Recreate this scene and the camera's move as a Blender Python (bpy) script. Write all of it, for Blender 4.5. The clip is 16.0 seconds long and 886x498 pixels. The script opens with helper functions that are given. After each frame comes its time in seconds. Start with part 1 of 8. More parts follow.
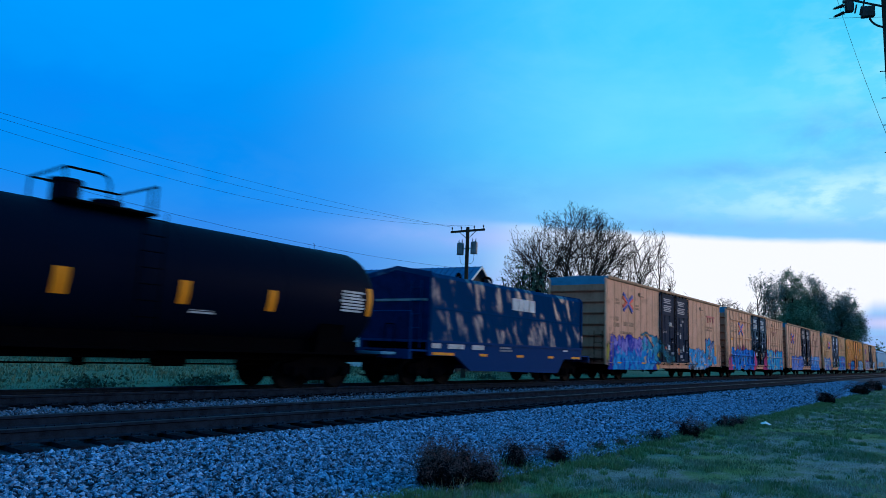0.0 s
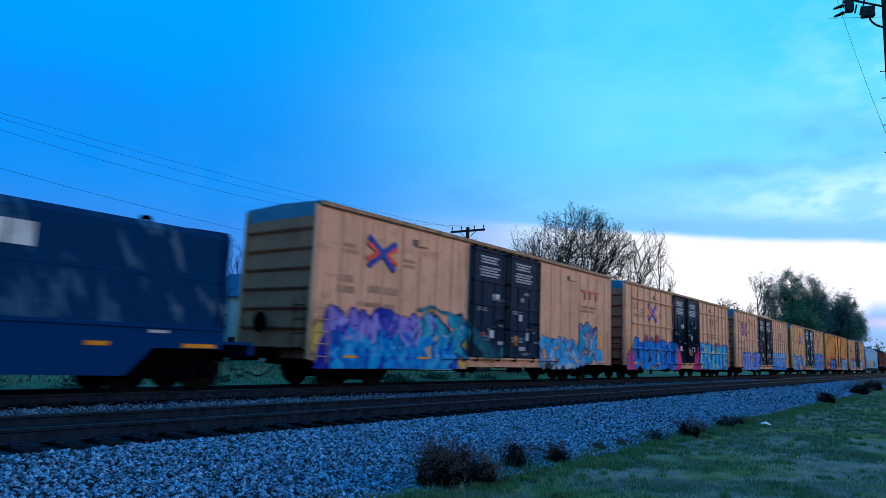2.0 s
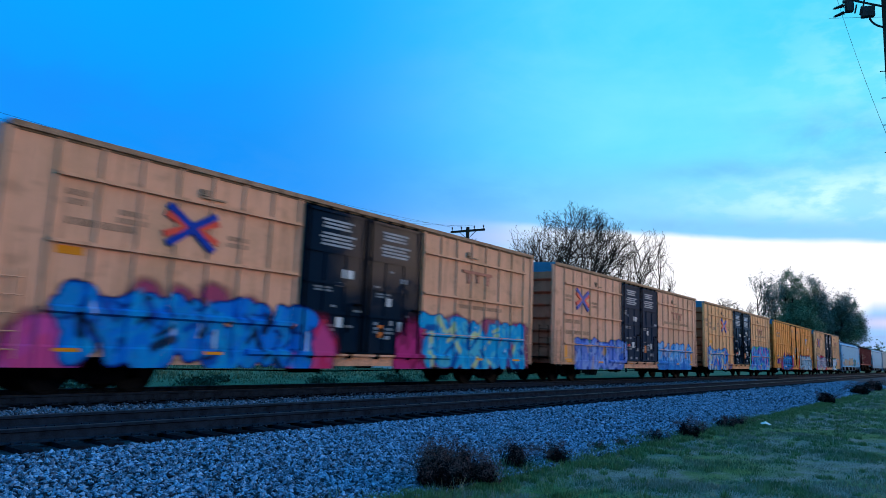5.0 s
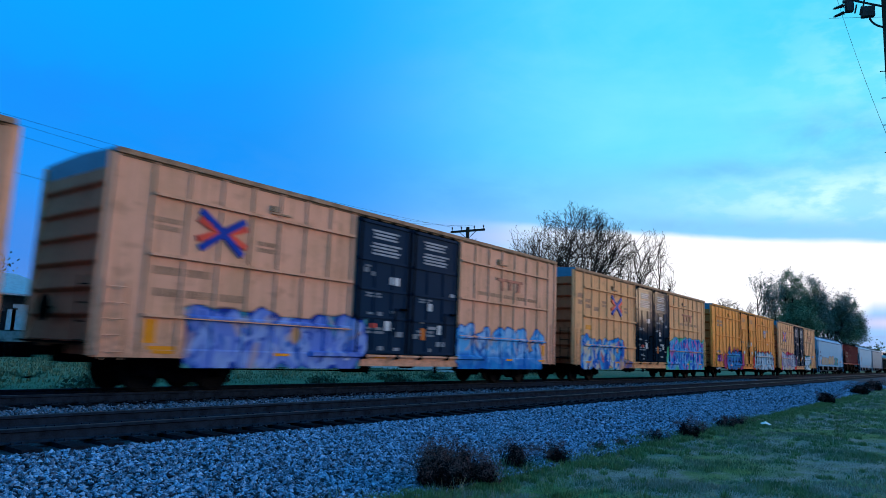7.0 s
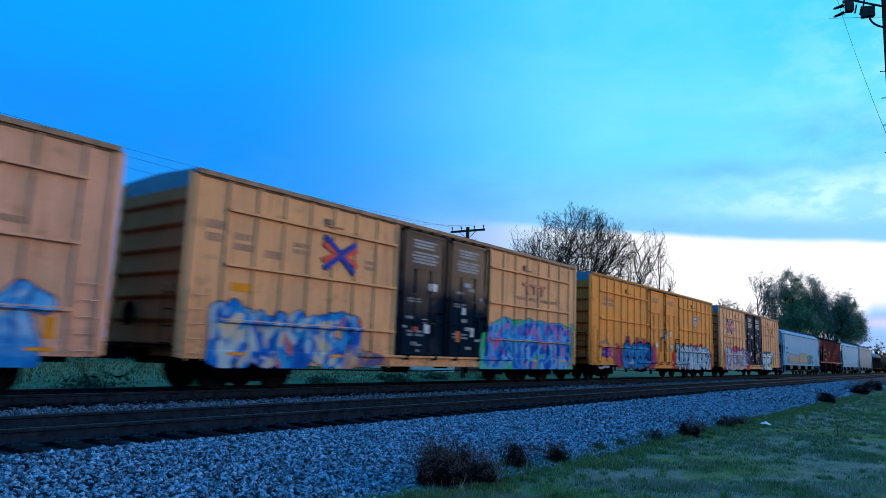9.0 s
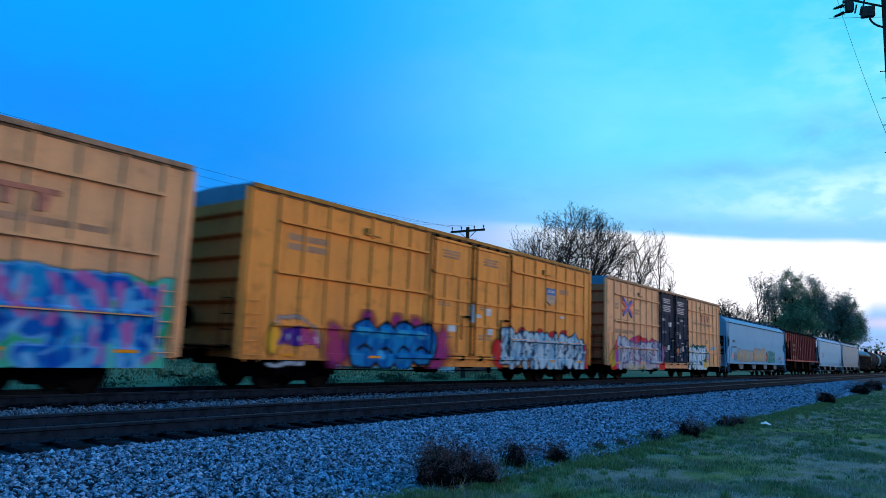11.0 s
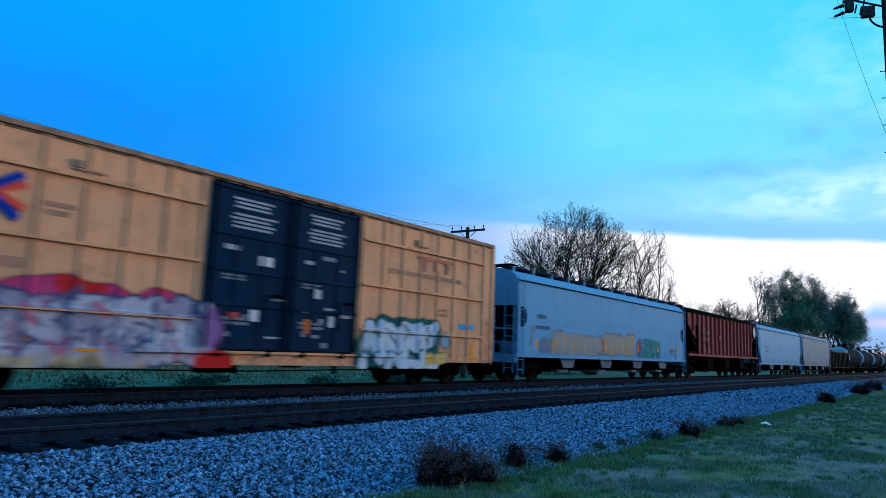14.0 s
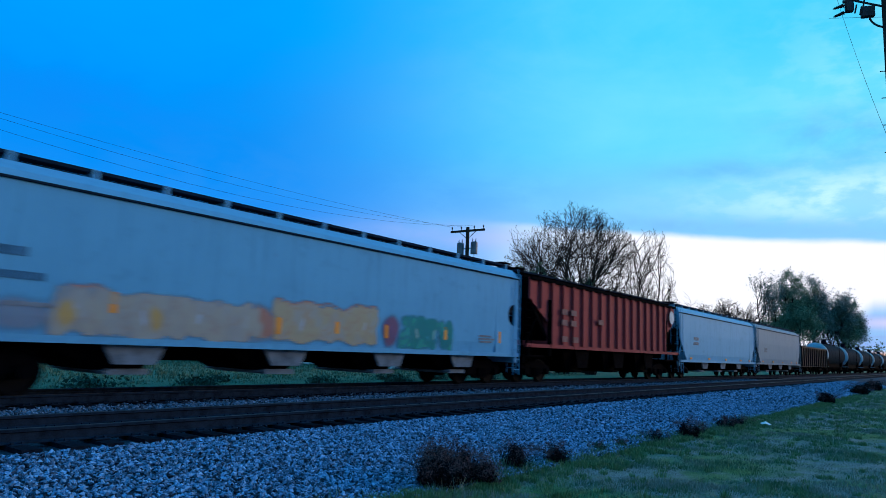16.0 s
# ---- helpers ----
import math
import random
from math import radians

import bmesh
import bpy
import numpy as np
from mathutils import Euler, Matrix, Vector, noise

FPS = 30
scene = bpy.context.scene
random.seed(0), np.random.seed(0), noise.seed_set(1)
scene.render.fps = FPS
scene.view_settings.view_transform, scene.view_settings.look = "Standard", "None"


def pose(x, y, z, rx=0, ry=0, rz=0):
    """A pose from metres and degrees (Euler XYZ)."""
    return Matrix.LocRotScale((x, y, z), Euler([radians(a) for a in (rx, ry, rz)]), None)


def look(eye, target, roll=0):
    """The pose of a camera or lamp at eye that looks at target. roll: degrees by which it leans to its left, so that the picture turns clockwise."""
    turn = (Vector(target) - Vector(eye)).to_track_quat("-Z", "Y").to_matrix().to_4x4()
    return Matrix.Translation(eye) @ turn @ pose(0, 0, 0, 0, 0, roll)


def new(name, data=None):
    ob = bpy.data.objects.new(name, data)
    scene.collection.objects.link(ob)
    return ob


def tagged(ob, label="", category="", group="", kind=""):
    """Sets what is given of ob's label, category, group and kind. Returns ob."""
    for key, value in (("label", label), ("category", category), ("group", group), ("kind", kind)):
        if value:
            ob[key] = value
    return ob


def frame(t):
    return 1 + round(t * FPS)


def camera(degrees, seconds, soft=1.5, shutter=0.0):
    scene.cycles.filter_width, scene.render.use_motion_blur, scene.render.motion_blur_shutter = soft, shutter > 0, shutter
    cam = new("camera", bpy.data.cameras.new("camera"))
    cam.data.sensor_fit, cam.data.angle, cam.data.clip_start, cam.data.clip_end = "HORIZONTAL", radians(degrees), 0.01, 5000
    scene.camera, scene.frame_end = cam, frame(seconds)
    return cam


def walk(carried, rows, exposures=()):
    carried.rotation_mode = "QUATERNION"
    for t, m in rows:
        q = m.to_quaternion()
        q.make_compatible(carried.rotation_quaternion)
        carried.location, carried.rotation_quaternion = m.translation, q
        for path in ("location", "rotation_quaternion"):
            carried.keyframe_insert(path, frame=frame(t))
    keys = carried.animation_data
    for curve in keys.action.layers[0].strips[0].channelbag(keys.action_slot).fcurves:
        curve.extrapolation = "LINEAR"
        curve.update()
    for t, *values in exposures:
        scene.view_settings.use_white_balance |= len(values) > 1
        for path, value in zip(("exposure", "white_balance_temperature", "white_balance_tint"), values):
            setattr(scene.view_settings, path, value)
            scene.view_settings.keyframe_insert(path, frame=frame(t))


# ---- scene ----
cam = camera(66.57, 16.0, soft=0.8, shutter=0.6)
EYE = (0.0, 0.0, 1.178)
AIM = (EYE[0] + 0.78199, EYE[1] + 0.60556, EYE[2] + 0.14762)
walk(cam, [(0.0, look(EYE, AIM, 2.278)), (16.0, look(EYE, AIM, 2.278))],
     [(0.0, -0.04, 6180, 10), (1.5, 0.04, 6310, 10), (3.0, 0.10, 6430, 10), (4.2, 0.14, 6480, 10), (9.0, 0.15, 6530, 10), (12.0, 0.14, 6530, 10), (13.8, 0.12, 6480, 10), (15.5, 0.06, 6310, 10), (16.0, 0.04, 6260, 10)])

# ---- light: dusk sky with an afterglow low in the east of the track ----
GLOW_AZ = 6.0      # degrees from +X towards +Y
GLOW_SUN = -33.0   # centre of the soft afterglow that lights the cars' sides


def build_world():
    w = bpy.data.worlds.new("dusk_sky")
    scene.world = w
    w.use_nodes = True
    nt = w.node_tree
    nt.nodes.clear()

    def nd(kind, **kw):
        n = nt.nodes.new(kind)
        for k, v in kw.items():
            n.inputs[k].default_value = v
        return n

    def ramp(stops):
        n = nt.nodes.new("ShaderNodeValToRGB")
        n.color_ramp.interpolation = "EASE"
        els = n.color_ramp.elements
        while len(els) < len(stops):
            els.new(0.5)
        for e, (p, c) in zip(els, stops):
            e.position, e.color = p, (*c, 1)
        return n

    def mth(op, a, b=None, clamp=False):
        n = nt.nodes.new("ShaderNodeMath")
        n.operation, n.use_clamp = op, clamp
        for i, v in enumerate((a, b)):
            if v is None:
                continue
            if isinstance(v, (int, float)):
                n.inputs[i].default_value = v
            else:
                nt.links.new(v, n.inputs[i])
        return n.outputs[0]

    def mix(f, a, b):
        n = nt.nodes.new("ShaderNodeMix")
        n.data_type = "RGBA"
        for s, v in ((0, f), (6, a), (7, b)):
            if isinstance(v, (int, float)):
                n.inputs[s].default_value = v
            elif isinstance(v, tuple):
                n.inputs[s].default_value = (*v, 1)
            else:
                nt.links.new(v, n.inputs[s])
        return n.outputs[2]

    tc = nt.nodes.new("ShaderNodeTexCoord")
    d = tc.outputs["Generated"]
    sep = nt.nodes.new("ShaderNodeSeparateXYZ")
    nt.links.new(d, sep.inputs[0])
    z = sep.outputs[2]
    flat = nt.nodes.new("ShaderNodeCombineXYZ")
    nt.links.new(sep.outputs[0], flat.inputs[0])
    nt.links.new(sep.outputs[1], flat.inputs[1])
    nrm = nt.nodes.new("ShaderNodeVectorMath")
    nrm.operation = "NORMALIZE"
    nt.links.new(flat.outputs[0], nrm.inputs[0])
    dot = nt.nodes.new("ShaderNodeVectorMath")
    dot.operation = "DOT_PRODUCT"
    nt.links.new(nrm.outputs[0], dot.inputs[0])
    dot.inputs[1].default_value = (math.cos(radians(GLOW_AZ)), math.sin(radians(GLOW_AZ)), 0)
    def span(sock, lo, hi):
        n = nt.nodes.new("ShaderNodeMapRange")
        n.interpolation_type = "SMOOTHSTEP"
        n.inputs["From Min"].default_value, n.inputs["From Max"].default_value = lo, hi
        nt.links.new(sock, n.inputs["Value"])
        return n.outputs[0]

    az = span(dot.outputs["Value"], 0.30, 1.0)
    az = mth("POWER", az, 6.0)
    behind = span(dot.outputs["Value"], 0.40, -0.30)
    close = span(dot.outputs["Value"], 0.86, 0.975)
    elev = mth("MAXIMUM", z, 0.0)
    away = ramp([(0.0, (0.10, 0.26, 0.72)), (0.10, (0.06, 0.24, 0.75)), (0.22, (0.006, 0.27, 0.90)),
                 (0.45, (0.002, 0.35, 1.0)), (0.62, (0.01, 0.36, 1.0)), (0.85, (0.04, 0.52, 1.0))])
    back = ramp([(0.0, (0.40, 0.44, 0.50)), (0.16, (0.26, 0.42, 0.66)), (0.45, (0.08, 0.44, 0.90)), (0.85, (0.04, 0.52, 1.0))])
    near = ramp([(0.0, (0.30, 0.42, 0.82)), (0.10, (0.34, 0.55, 0.95)), (0.20, (0.24, 0.64, 1.0)), (0.30, (0.14, 0.71, 1.0)),
                 (0.45, (0.07, 0.64, 1.0)), (0.85, (0.04, 0.52, 1.0))])
    for n in (away, near, back):
        nt.links.new(elev, n.inputs[0])
    base = mix(behind, mix(az, away.outputs[0], near.outputs[0]), back.outputs[0])
    # thin streaky clouds, on a flat layer overhead
    plane = nt.nodes.new("ShaderNodeCombineXYZ")
    zz = mth("ADD", elev, 0.12)
    nt.links.new(mth("DIVIDE", sep.outputs[0], zz), plane.inputs[0])
    nt.links.new(mth("DIVIDE", sep.outputs[1], zz), plane.inputs[1])
    mp = nt.nodes.new("ShaderNodeMapping")
    mp.inputs["Rotation"].default_value = (0, 0, radians(-38))
    mp.inputs["Scale"].default_value = (0.8, 0.55, 1.0)
    nt.links.new(plane.outputs[0], mp.inputs[0])
    n1 = nd("ShaderNodeTexNoise", Scale=1.1, Detail=6.0, Roughness=0.55, Distortion=0.6)
    nt.links.new(mp.outputs[0], n1.inputs["Vector"])
    n2 = nd("ShaderNodeTexNoise", Scale=5.5, Detail=6.0, Roughness=0.62, Distortion=0.5)
    mp2 = nt.nodes.new("ShaderNodeMapping")
    mp2.inputs["Scale"].default_value = (1.0, 1.0, 2.2)
    mp2.inputs["Location"].default_value = (0.3, 1.7, 0.45)
    nt.links.new(d, mp2.inputs[0])
    nt.links.new(mp2.outputs[0], n2.inputs["Vector"])
    cl = nt.nodes.new("ShaderNodeMapRange")
    cl.interpolation_type = "SMOOTHSTEP"
    cl.inputs["From Min"].default_value, cl.inputs["From Max"].default_value = 0.42, 0.72
    nt.links.new(mth("ADD", mth("MULTIPLY", n1.outputs[0], 0.72), mth("MULTIPLY", n2.outputs[0], 0.28)), cl.inputs["Value"])
    cloud = mix(az, (0.008, 0.24, 0.82), (0.26, 0.84, 1.05))
    skyc = mix(mth("MULTIPLY", cl.outputs[0], 0.45), base, cloud)
    # cloud streaks lie level: noise drawn out along the horizon
    azd = mth("MULTIPLY", mth("ARCTAN2", sep.outputs[1], sep.outputs[0]), 57.2958)
    lay = nt.nodes.new("ShaderNodeCombineXYZ")
    nt.links.new(mth("MULTIPLY", azd, 0.085), lay.inputs[0])
    nt.links.new(mth("MULTIPLY", elev, 11.0), lay.inputs[1])
    n3 = nd("ShaderNodeTexNoise", Scale=1.6, Detail=7.0, Roughness=0.58, Distortion=0.35)
    nt.links.new(lay.outputs[0], n3.inputs["Vector"])
    puff = nd("ShaderNodeTexNoise", Scale=3.4, Detail=5.0, Roughness=0.55, Distortion=0.15)
    nt.links.new(lay.outputs[0], puff.inputs["Vector"])

    def bank(a0, e0, wa, we, tilt=0.0):
        """A soft bank of cloud round one bearing (degrees) and height."""
        da = mth("SUBTRACT", azd, a0)
        de = mth("SUBTRACT", mth("SUBTRACT", elev, e0), mth("MULTIPLY", da, tilt))
        q = mth("ADD", mth("POWER", mth("DIVIDE", da, wa), 2.0), mth("POWER", mth("DIVIDE", de, we), 2.0))
        return mth("POWER", 2.718, mth("MULTIPLY", q, -1.0))

    def layer(sky, f, col):
        return mix(mth("MINIMUM", f, 1.0), sky, col)

    streaky = span(n3.outputs[0], 0.36, 0.62)
    ragged = span(puff.outputs[0], 0.38, 0.62)
    skyc = layer(skyc, mth("MULTIPLY", mth("MULTIPLY", bank(48, 0.20, 20, 0.075), streaky), 0.40), (0.045, 0.32, 0.88))
    skyc = layer(skyc, mth("MULTIPLY", mth("MULTIPLY", bank(68, 0.30, 10, 0.05), streaky), 0.30), (0.01, 0.21, 0.90))
    skyc = layer(skyc, mth("MULTIPLY", mth("MULTIPLY", bank(36, 0.168, 9, 0.022), 0.85), mth("ADD", mth("MULTIPLY", streaky, 0.4), 0.6)), (0.36, 0.52, 0.98))
    bright = mth("MULTIPLY", bank(5, 0.212, 10, 0.036), mth("ADD", mth("MULTIPLY", ragged, 0.75), 0.25))
    skyc = layer(skyc, mth("MULTIPLY", bright, 0.85), (0.66, 1.0, 1.06))
    skyc = layer(skyc, mth("MULTIPLY", mth("MULTIPLY", bank(1, 0.36, 9, 0.09), ragged), 0.5), (0.40, 0.88, 1.04))
    skyc = layer(skyc, mth("MULTIPLY", mth("MULTIPLY", bank(5.0, 0.282, 6.5, 0.030, 0.003), mth("ADD", mth("MULTIPLY", streaky, 0.8), 0.2)), 0.85), (0.14, 0.50, 0.97))
    skyc = layer(skyc, mth("MULTIPLY", mth("MULTIPLY", bank(14.5, 0.256, 6.0, 0.014), mth("ADD", mth("MULTIPLY", streaky, 0.8), 0.2)), 0.70), (0.15, 0.50, 0.97))
    skyc = layer(skyc, mth("MULTIPLY", bank(16, 0.181, 15, 0.014, 0.0010), mth("ADD", mth("MULTIPLY", ragged, 0.35), 0.45)), (0.20, 0.52, 0.96))
    # clear strip under the cloud deck where the sun has set, its upper edge sinking to the south
    ez = mth("ADD", mth("SUBTRACT", elev, mth("MULTIPLY", mth("SUBTRACT", azd, 12.0), 0.0012)), mth("MULTIPLY", mth("SUBTRACT", n3.outputs[0], 0.5), 0.012))
    low = mth("ADD", elev, mth("MULTIPLY", mth("MINIMUM", mth("MAXIMUM", mth("SUBTRACT", azd, 5.0), 0.0), 6.0), 0.012))
    strip_ = mth("MULTIPLY", mth("MULTIPLY", span(low, 0.062, 0.088), span(ez, 0.169, 0.157)), close)
    skyc = mix(strip_, skyc, (1.0, 1.0, 1.06))
    skyc = layer(skyc, mth("MULTIPLY", bank(3.5, 0.054, 3.0, 0.007), 0.7), (0.80, 0.72, 0.98))
    ember = mth("MULTIPLY", mth("MULTIPLY", span(elev, 0.0, 0.008), span(elev, 0.022, 0.012)), span(dot.outputs["Value"], 0.998, 0.9998))
    skyc = mix(ember, skyc, (1.0, 0.45, 0.16))
    bg = nt.nodes.new("ShaderNodeBackground")
    bg.inputs[1].default_value = 1.0
    nt.links.new(skyc, bg.inputs[0])
    out = nt.nodes.new("ShaderNodeOutputWorld")
    nt.links.new(bg.outputs[0], out.inputs[0])


build_world()
sun = new("afterglow", bpy.data.lights.new("afterglow", "SUN"))
sun.data.energy, sun.data.angle, sun.data.color = 2.42, radians(26), (1.0, 0.735, 0.50)
ga = radians(GLOW_SUN)
sun.matrix_world = look((math.cos(ga) * 60, math.sin(ga) * 60, 7.4), (0, 0, 0))


# ---- materials ----
MATS = {}


class Nodes:
    """Short hand for one material's node tree."""

    def __init__(self, name):
        self.m = bpy.data.materials.new(name)
        self.m.use_nodes = True
        self.t = self.m.node_tree
        self.b = self.t.nodes["Principled BSDF"]

    def put(self, sock, v):
        if isinstance(v, (int, float)):
            sock.default_value = v
        elif isinstance(v, (tuple, list)):
            sock.default_value = (*v, 1) if len(sock.default_value) == 4 and len(v) == 3 else v
        else:
            self.t.links.new(v, sock)

    def node(self, kind, **kw):
        n = self.t.nodes.new(kind)
        for k, v in kw.items():
            self.put(n.inputs[k.replace("_", " ")], v)
        return n

    def math(self, op, a, b=None, clamp=False):
        n = self.t.nodes.new("ShaderNodeMath")
        n.operation, n.use_clamp = op, clamp
        self.put(n.inputs[0], a)
        if b is not None:
            self.put(n.inputs[1], b)
        return n.outputs[0]

    def mix(self, f, a, b, mode="MIX"):
        n = self.t.nodes.new("ShaderNodeMix")
        n.data_type, n.blend_type = "RGBA", mode
        self.put(n.inputs[0], f)
        self.put(n.inputs[6], a)
        self.put(n.inputs[7], b)
        return n.outputs[2]

    def band(self, v, lo, hi, smooth=True):
        n = self.t.nodes.new("ShaderNodeMapRange")
        n.interpolation_type = "SMOOTHSTEP" if smooth else "LINEAR"
        self.put(n.inputs["Value"], v)
        n.inputs["From Min"].default_value, n.inputs["From Max"].default_value = lo, hi
        return n.outputs[0]

    def coords(self, scale=(1, 1, 1), which="Object", shift=(0, 0, 0), turn=(0, 0, 0)):
        c = self.t.nodes.new("ShaderNodeTexCoord")
        m = self.t.nodes.new("ShaderNodeMapping")
        m.inputs["Scale"].default_value = scale
        m.inputs["Location"].default_value = shift
        m.inputs["Rotation"].default_value = turn
        self.t.links.new(c.outputs[which], m.inputs[0])
        return m.outputs[0]

    def noise(self, vec, scale, detail=4.0, rough=0.55, dist=0.0):
        n = self.node("ShaderNodeTexNoise", Scale=scale, Detail=detail, Roughness=rough, Distortion=dist)
        self.t.links.new(vec, n.inputs["Vector"])
        return n.outputs[0]

    def bump(self, h, strength=0.3, dist=0.02):
        n = self.node("ShaderNodeBump", Strength=strength, Distance=dist, Height=h)
        self.t.links.new(n.outputs[0], self.b.inputs["Normal"])

    def island(self, which="island"):
        if which == "island":
            return self.t.nodes.new("ShaderNodeNewGeometry").outputs["Random Per Island"]
        return self.t.nodes.new("ShaderNodeObjectInfo").outputs["Random"]

    def done(self, color=None, rough=0.6, metal=0.0, spec=None):
        if color is not None:
            self.put(self.b.inputs["Base Color"], color)
        self.put(self.b.inputs["Roughness"], rough)
        self.put(self.b.inputs["Metallic"], metal)
        if spec is not None:
            self.put(self.b.inputs["Specular IOR Level"], spec)
        return self.m


def plain(name, c, rough=0.6, metal=0.0, var=0.25, scale=3.0, bump=0.0, dirt=None, spec=0.05, vary=None):
    """A painted or raw surface with stains at two scales."""
    n = Nodes(name)
    v = n.coords()
    a = n.noise(v, scale, 5)
    f = n.noise(v, scale * 11, 3)
    s = n.math("ADD", n.math("MULTIPLY", a, 0.65), n.math("MULTIPLY", f, 0.35))
    dk = dirt or tuple(x * (1 - var * 1.6) for x in c)
    col = n.mix(n.band(s, 0.38, 0.68), c, dk)
    if vary:
        r = n.math("ADD", n.math("MULTIPLY", n.island(vary[0]), vary[1]), 1 - vary[1] / 2)
        sc = n.node("ShaderNodeVectorMath")
        sc.operation = "SCALE"
        n.t.links.new(col, sc.inputs[0])
        n.t.links.new(r, sc.inputs["Scale"])
        col = sc.outputs[0]
    if bump:
        n.bump(f, bump, 0.02)
    MATS[name] = n.done(col, rough, metal, spec)
    return MATS[name]


def car_paint(name, base, dirt, rough=0.45, spec=0.008, streak=1.0, soot=(0.06, 0.05, 0.045)):
    """Weathered paint of one car in the car's own metres: stains, runs, road film and rust."""
    n = Nodes(name)
    v = n.coords()
    sep = n.node("ShaderNodeSeparateXYZ")
    n.t.links.new(v, sep.inputs[0])
    x, y, z = sep.outputs
    big = n.noise(v, 0.55, 5, 0.6)
    grain = n.noise(v, 9.0, 4, 0.6)
    runs = n.noise(n.coords((3.2, 3.2, 0.22)), 1.6, 4, 0.6)
    d = n.math("ADD", n.math("MULTIPLY", big, 0.5), n.math("ADD", n.math("MULTIPLY", runs, 0.35), n.math("MULTIPLY", grain, 0.15)))
    col = n.mix(n.math("MULTIPLY", n.band(d, 0.40, 0.66), 0.75 * streak), base, dirt)
    drip = n.math("MULTIPLY", n.band(n.noise(n.coords((5.0, 5.0, 0.30), shift=(3, 1, 2)), 1.5, 5, 0.65), 0.52, 0.72), 0.62 * streak)
    col = n.mix(drip, col, tuple(q * 0.55 for q in dirt))
    # scuffs and shallow knocks
    scuff = n.math("MULTIPLY", n.band(n.noise(n.coords((1.0, 1.0, 1.25), shift=(7, 2, 5)), 1.9, 4, 0.55), 0.55, 0.72), 0.34 * streak)
    col = n.mix(scuff, col, tuple(q * 0.50 for q in dirt))
    # road film along the sill, and rust specks
    low = n.math("MULTIPLY", n.band(z, 1.55, 0.75), n.math("MULTIPLY", n.band(grain, 0.35, 0.7), 0.4 * streak))
    col = n.mix(low, col, soot)
    rust = n.math("MULTIPLY", n.band(n.noise(v, 3.1, 6, 0.7), 0.66, 0.76), 0.55 * streak)
    col = n.mix(rust, col, (0.12, 0.045, 0.02))
    n.bump(n.math("ADD", n.math("MULTIPLY", big, 1.0), n.math("MULTIPLY", grain, 0.08)), 0.25, 0.05)
    MATS[name] = n.done(col, n.math("ADD", n.math("MULTIPLY", grain, 0.25), rough - 0.1), 0.0, spec)
    return MATS[name]


TAN, TAN_D = (0.78, 0.390, 0.255), (0.52, 0.28, 0.155)
car_paint("tan_paint_a", TAN, TAN_D)
car_paint("tan_paint_b", (0.79, 0.390, 0.245), TAN_D)
car_paint("tan_paint_c", (0.79, 0.390, 0.26), TAN_D)
car_paint("tan_paint_d", (0.82, 0.40, 0.19), TAN_D)
car_paint("orange_paint", (0.88, 0.32, 0.07), (0.62, 0.23, 0.07))
car_paint("tan_paint_e", (0.82, 0.40, 0.205), TAN_D)
car_paint("door_worn_paint", (0.006, 0.026, 0.058), (0.012, 0.024, 0.044), 0.40, 0.004, 0.3)
car_paint("door_gloss_paint", (0.005, 0.015, 0.030), (0.009, 0.015, 0.024), 0.04, 0.016, 0.2)
car_paint("pale_hopper_paint", (0.115, 0.36, 0.57), (0.090, 0.29, 0.48), 0.5, 0.015, 0.5)
car_paint("oxide_red_paint", (0.29, 0.050, 0.052), (0.18, 0.036, 0.040), 0.65, 0.05, 0.35)
car_paint("white_hopper_paint", (0.170, 0.40, 0.58), (0.135, 0.33, 0.48), 0.45, 0.015, 0.6)
car_paint("cream_hopper_paint", (0.21, 0.28, 0.33), (0.17, 0.23, 0.28), 0.45, 0.015, 0.6)
car_paint("tank_black_paint", (0.001, 0.004, 0.014), (0.002, 0.006, 0.016), 0.5, 0.012, 0.1, soot=(0.004, 0.006, 0.012))
car_paint("tank_grey_paint", (0.012, 0.024, 0.034), (0.02, 0.032, 0.038), 0.75, 0.004, 0.3)
plain("tank_head_pale", (0.22, 0.38, 0.48), 0.6, var=0.2, scale=1.5)
plain("hopper_bay_grey", (0.15, 0.21, 0.27), 0.8, var=0.3)
car_paint("gondola_black_paint", (0.010, 0.011, 0.014), (0.02, 0.02, 0.02), 0.7, 0.08)
car_paint("coil_sill_paint", (0.001, 0.034, 0.13), (0.001, 0.026, 0.095), 0.6, 0.01, 0.12, soot=(0.004, 0.02, 0.06))
# boxcar ends: side colours darkened, with the shade between cars put in
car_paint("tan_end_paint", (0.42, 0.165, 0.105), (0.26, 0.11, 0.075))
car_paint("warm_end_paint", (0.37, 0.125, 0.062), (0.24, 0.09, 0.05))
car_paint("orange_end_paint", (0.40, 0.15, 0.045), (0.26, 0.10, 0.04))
# galvanised steel, with the sky that it mirrors put in as blue colour
plain("roof_galvanised", (0.055, 0.24, 0.40), 0.55, 0.1, var=0.2, scale=2.0)
plain("under_black", (0.0016, 0.0018, 0.003), 0.9, bump=0.2, spec=0.01)
plain("walkway_steel", (0.008, 0.022, 0.042), 0.8, bump=0.2, spec=0.01)
plain("truck_grime", (0.002, 0.0024, 0.004), 0.9, bump=0.3, spec=0.01)
plain("wheel_steel", (0.005, 0.006, 0.008), 0.8, 0.0, spec=0.03)
plain("eave_tan", (0.42, 0.25, 0.16), 0.7, var=0.35)
plain("eave_orange", (0.50, 0.22, 0.05), 0.7, var=0.35)
plain("stencil_brown", (0.20, 0.13, 0.08), 0.7)
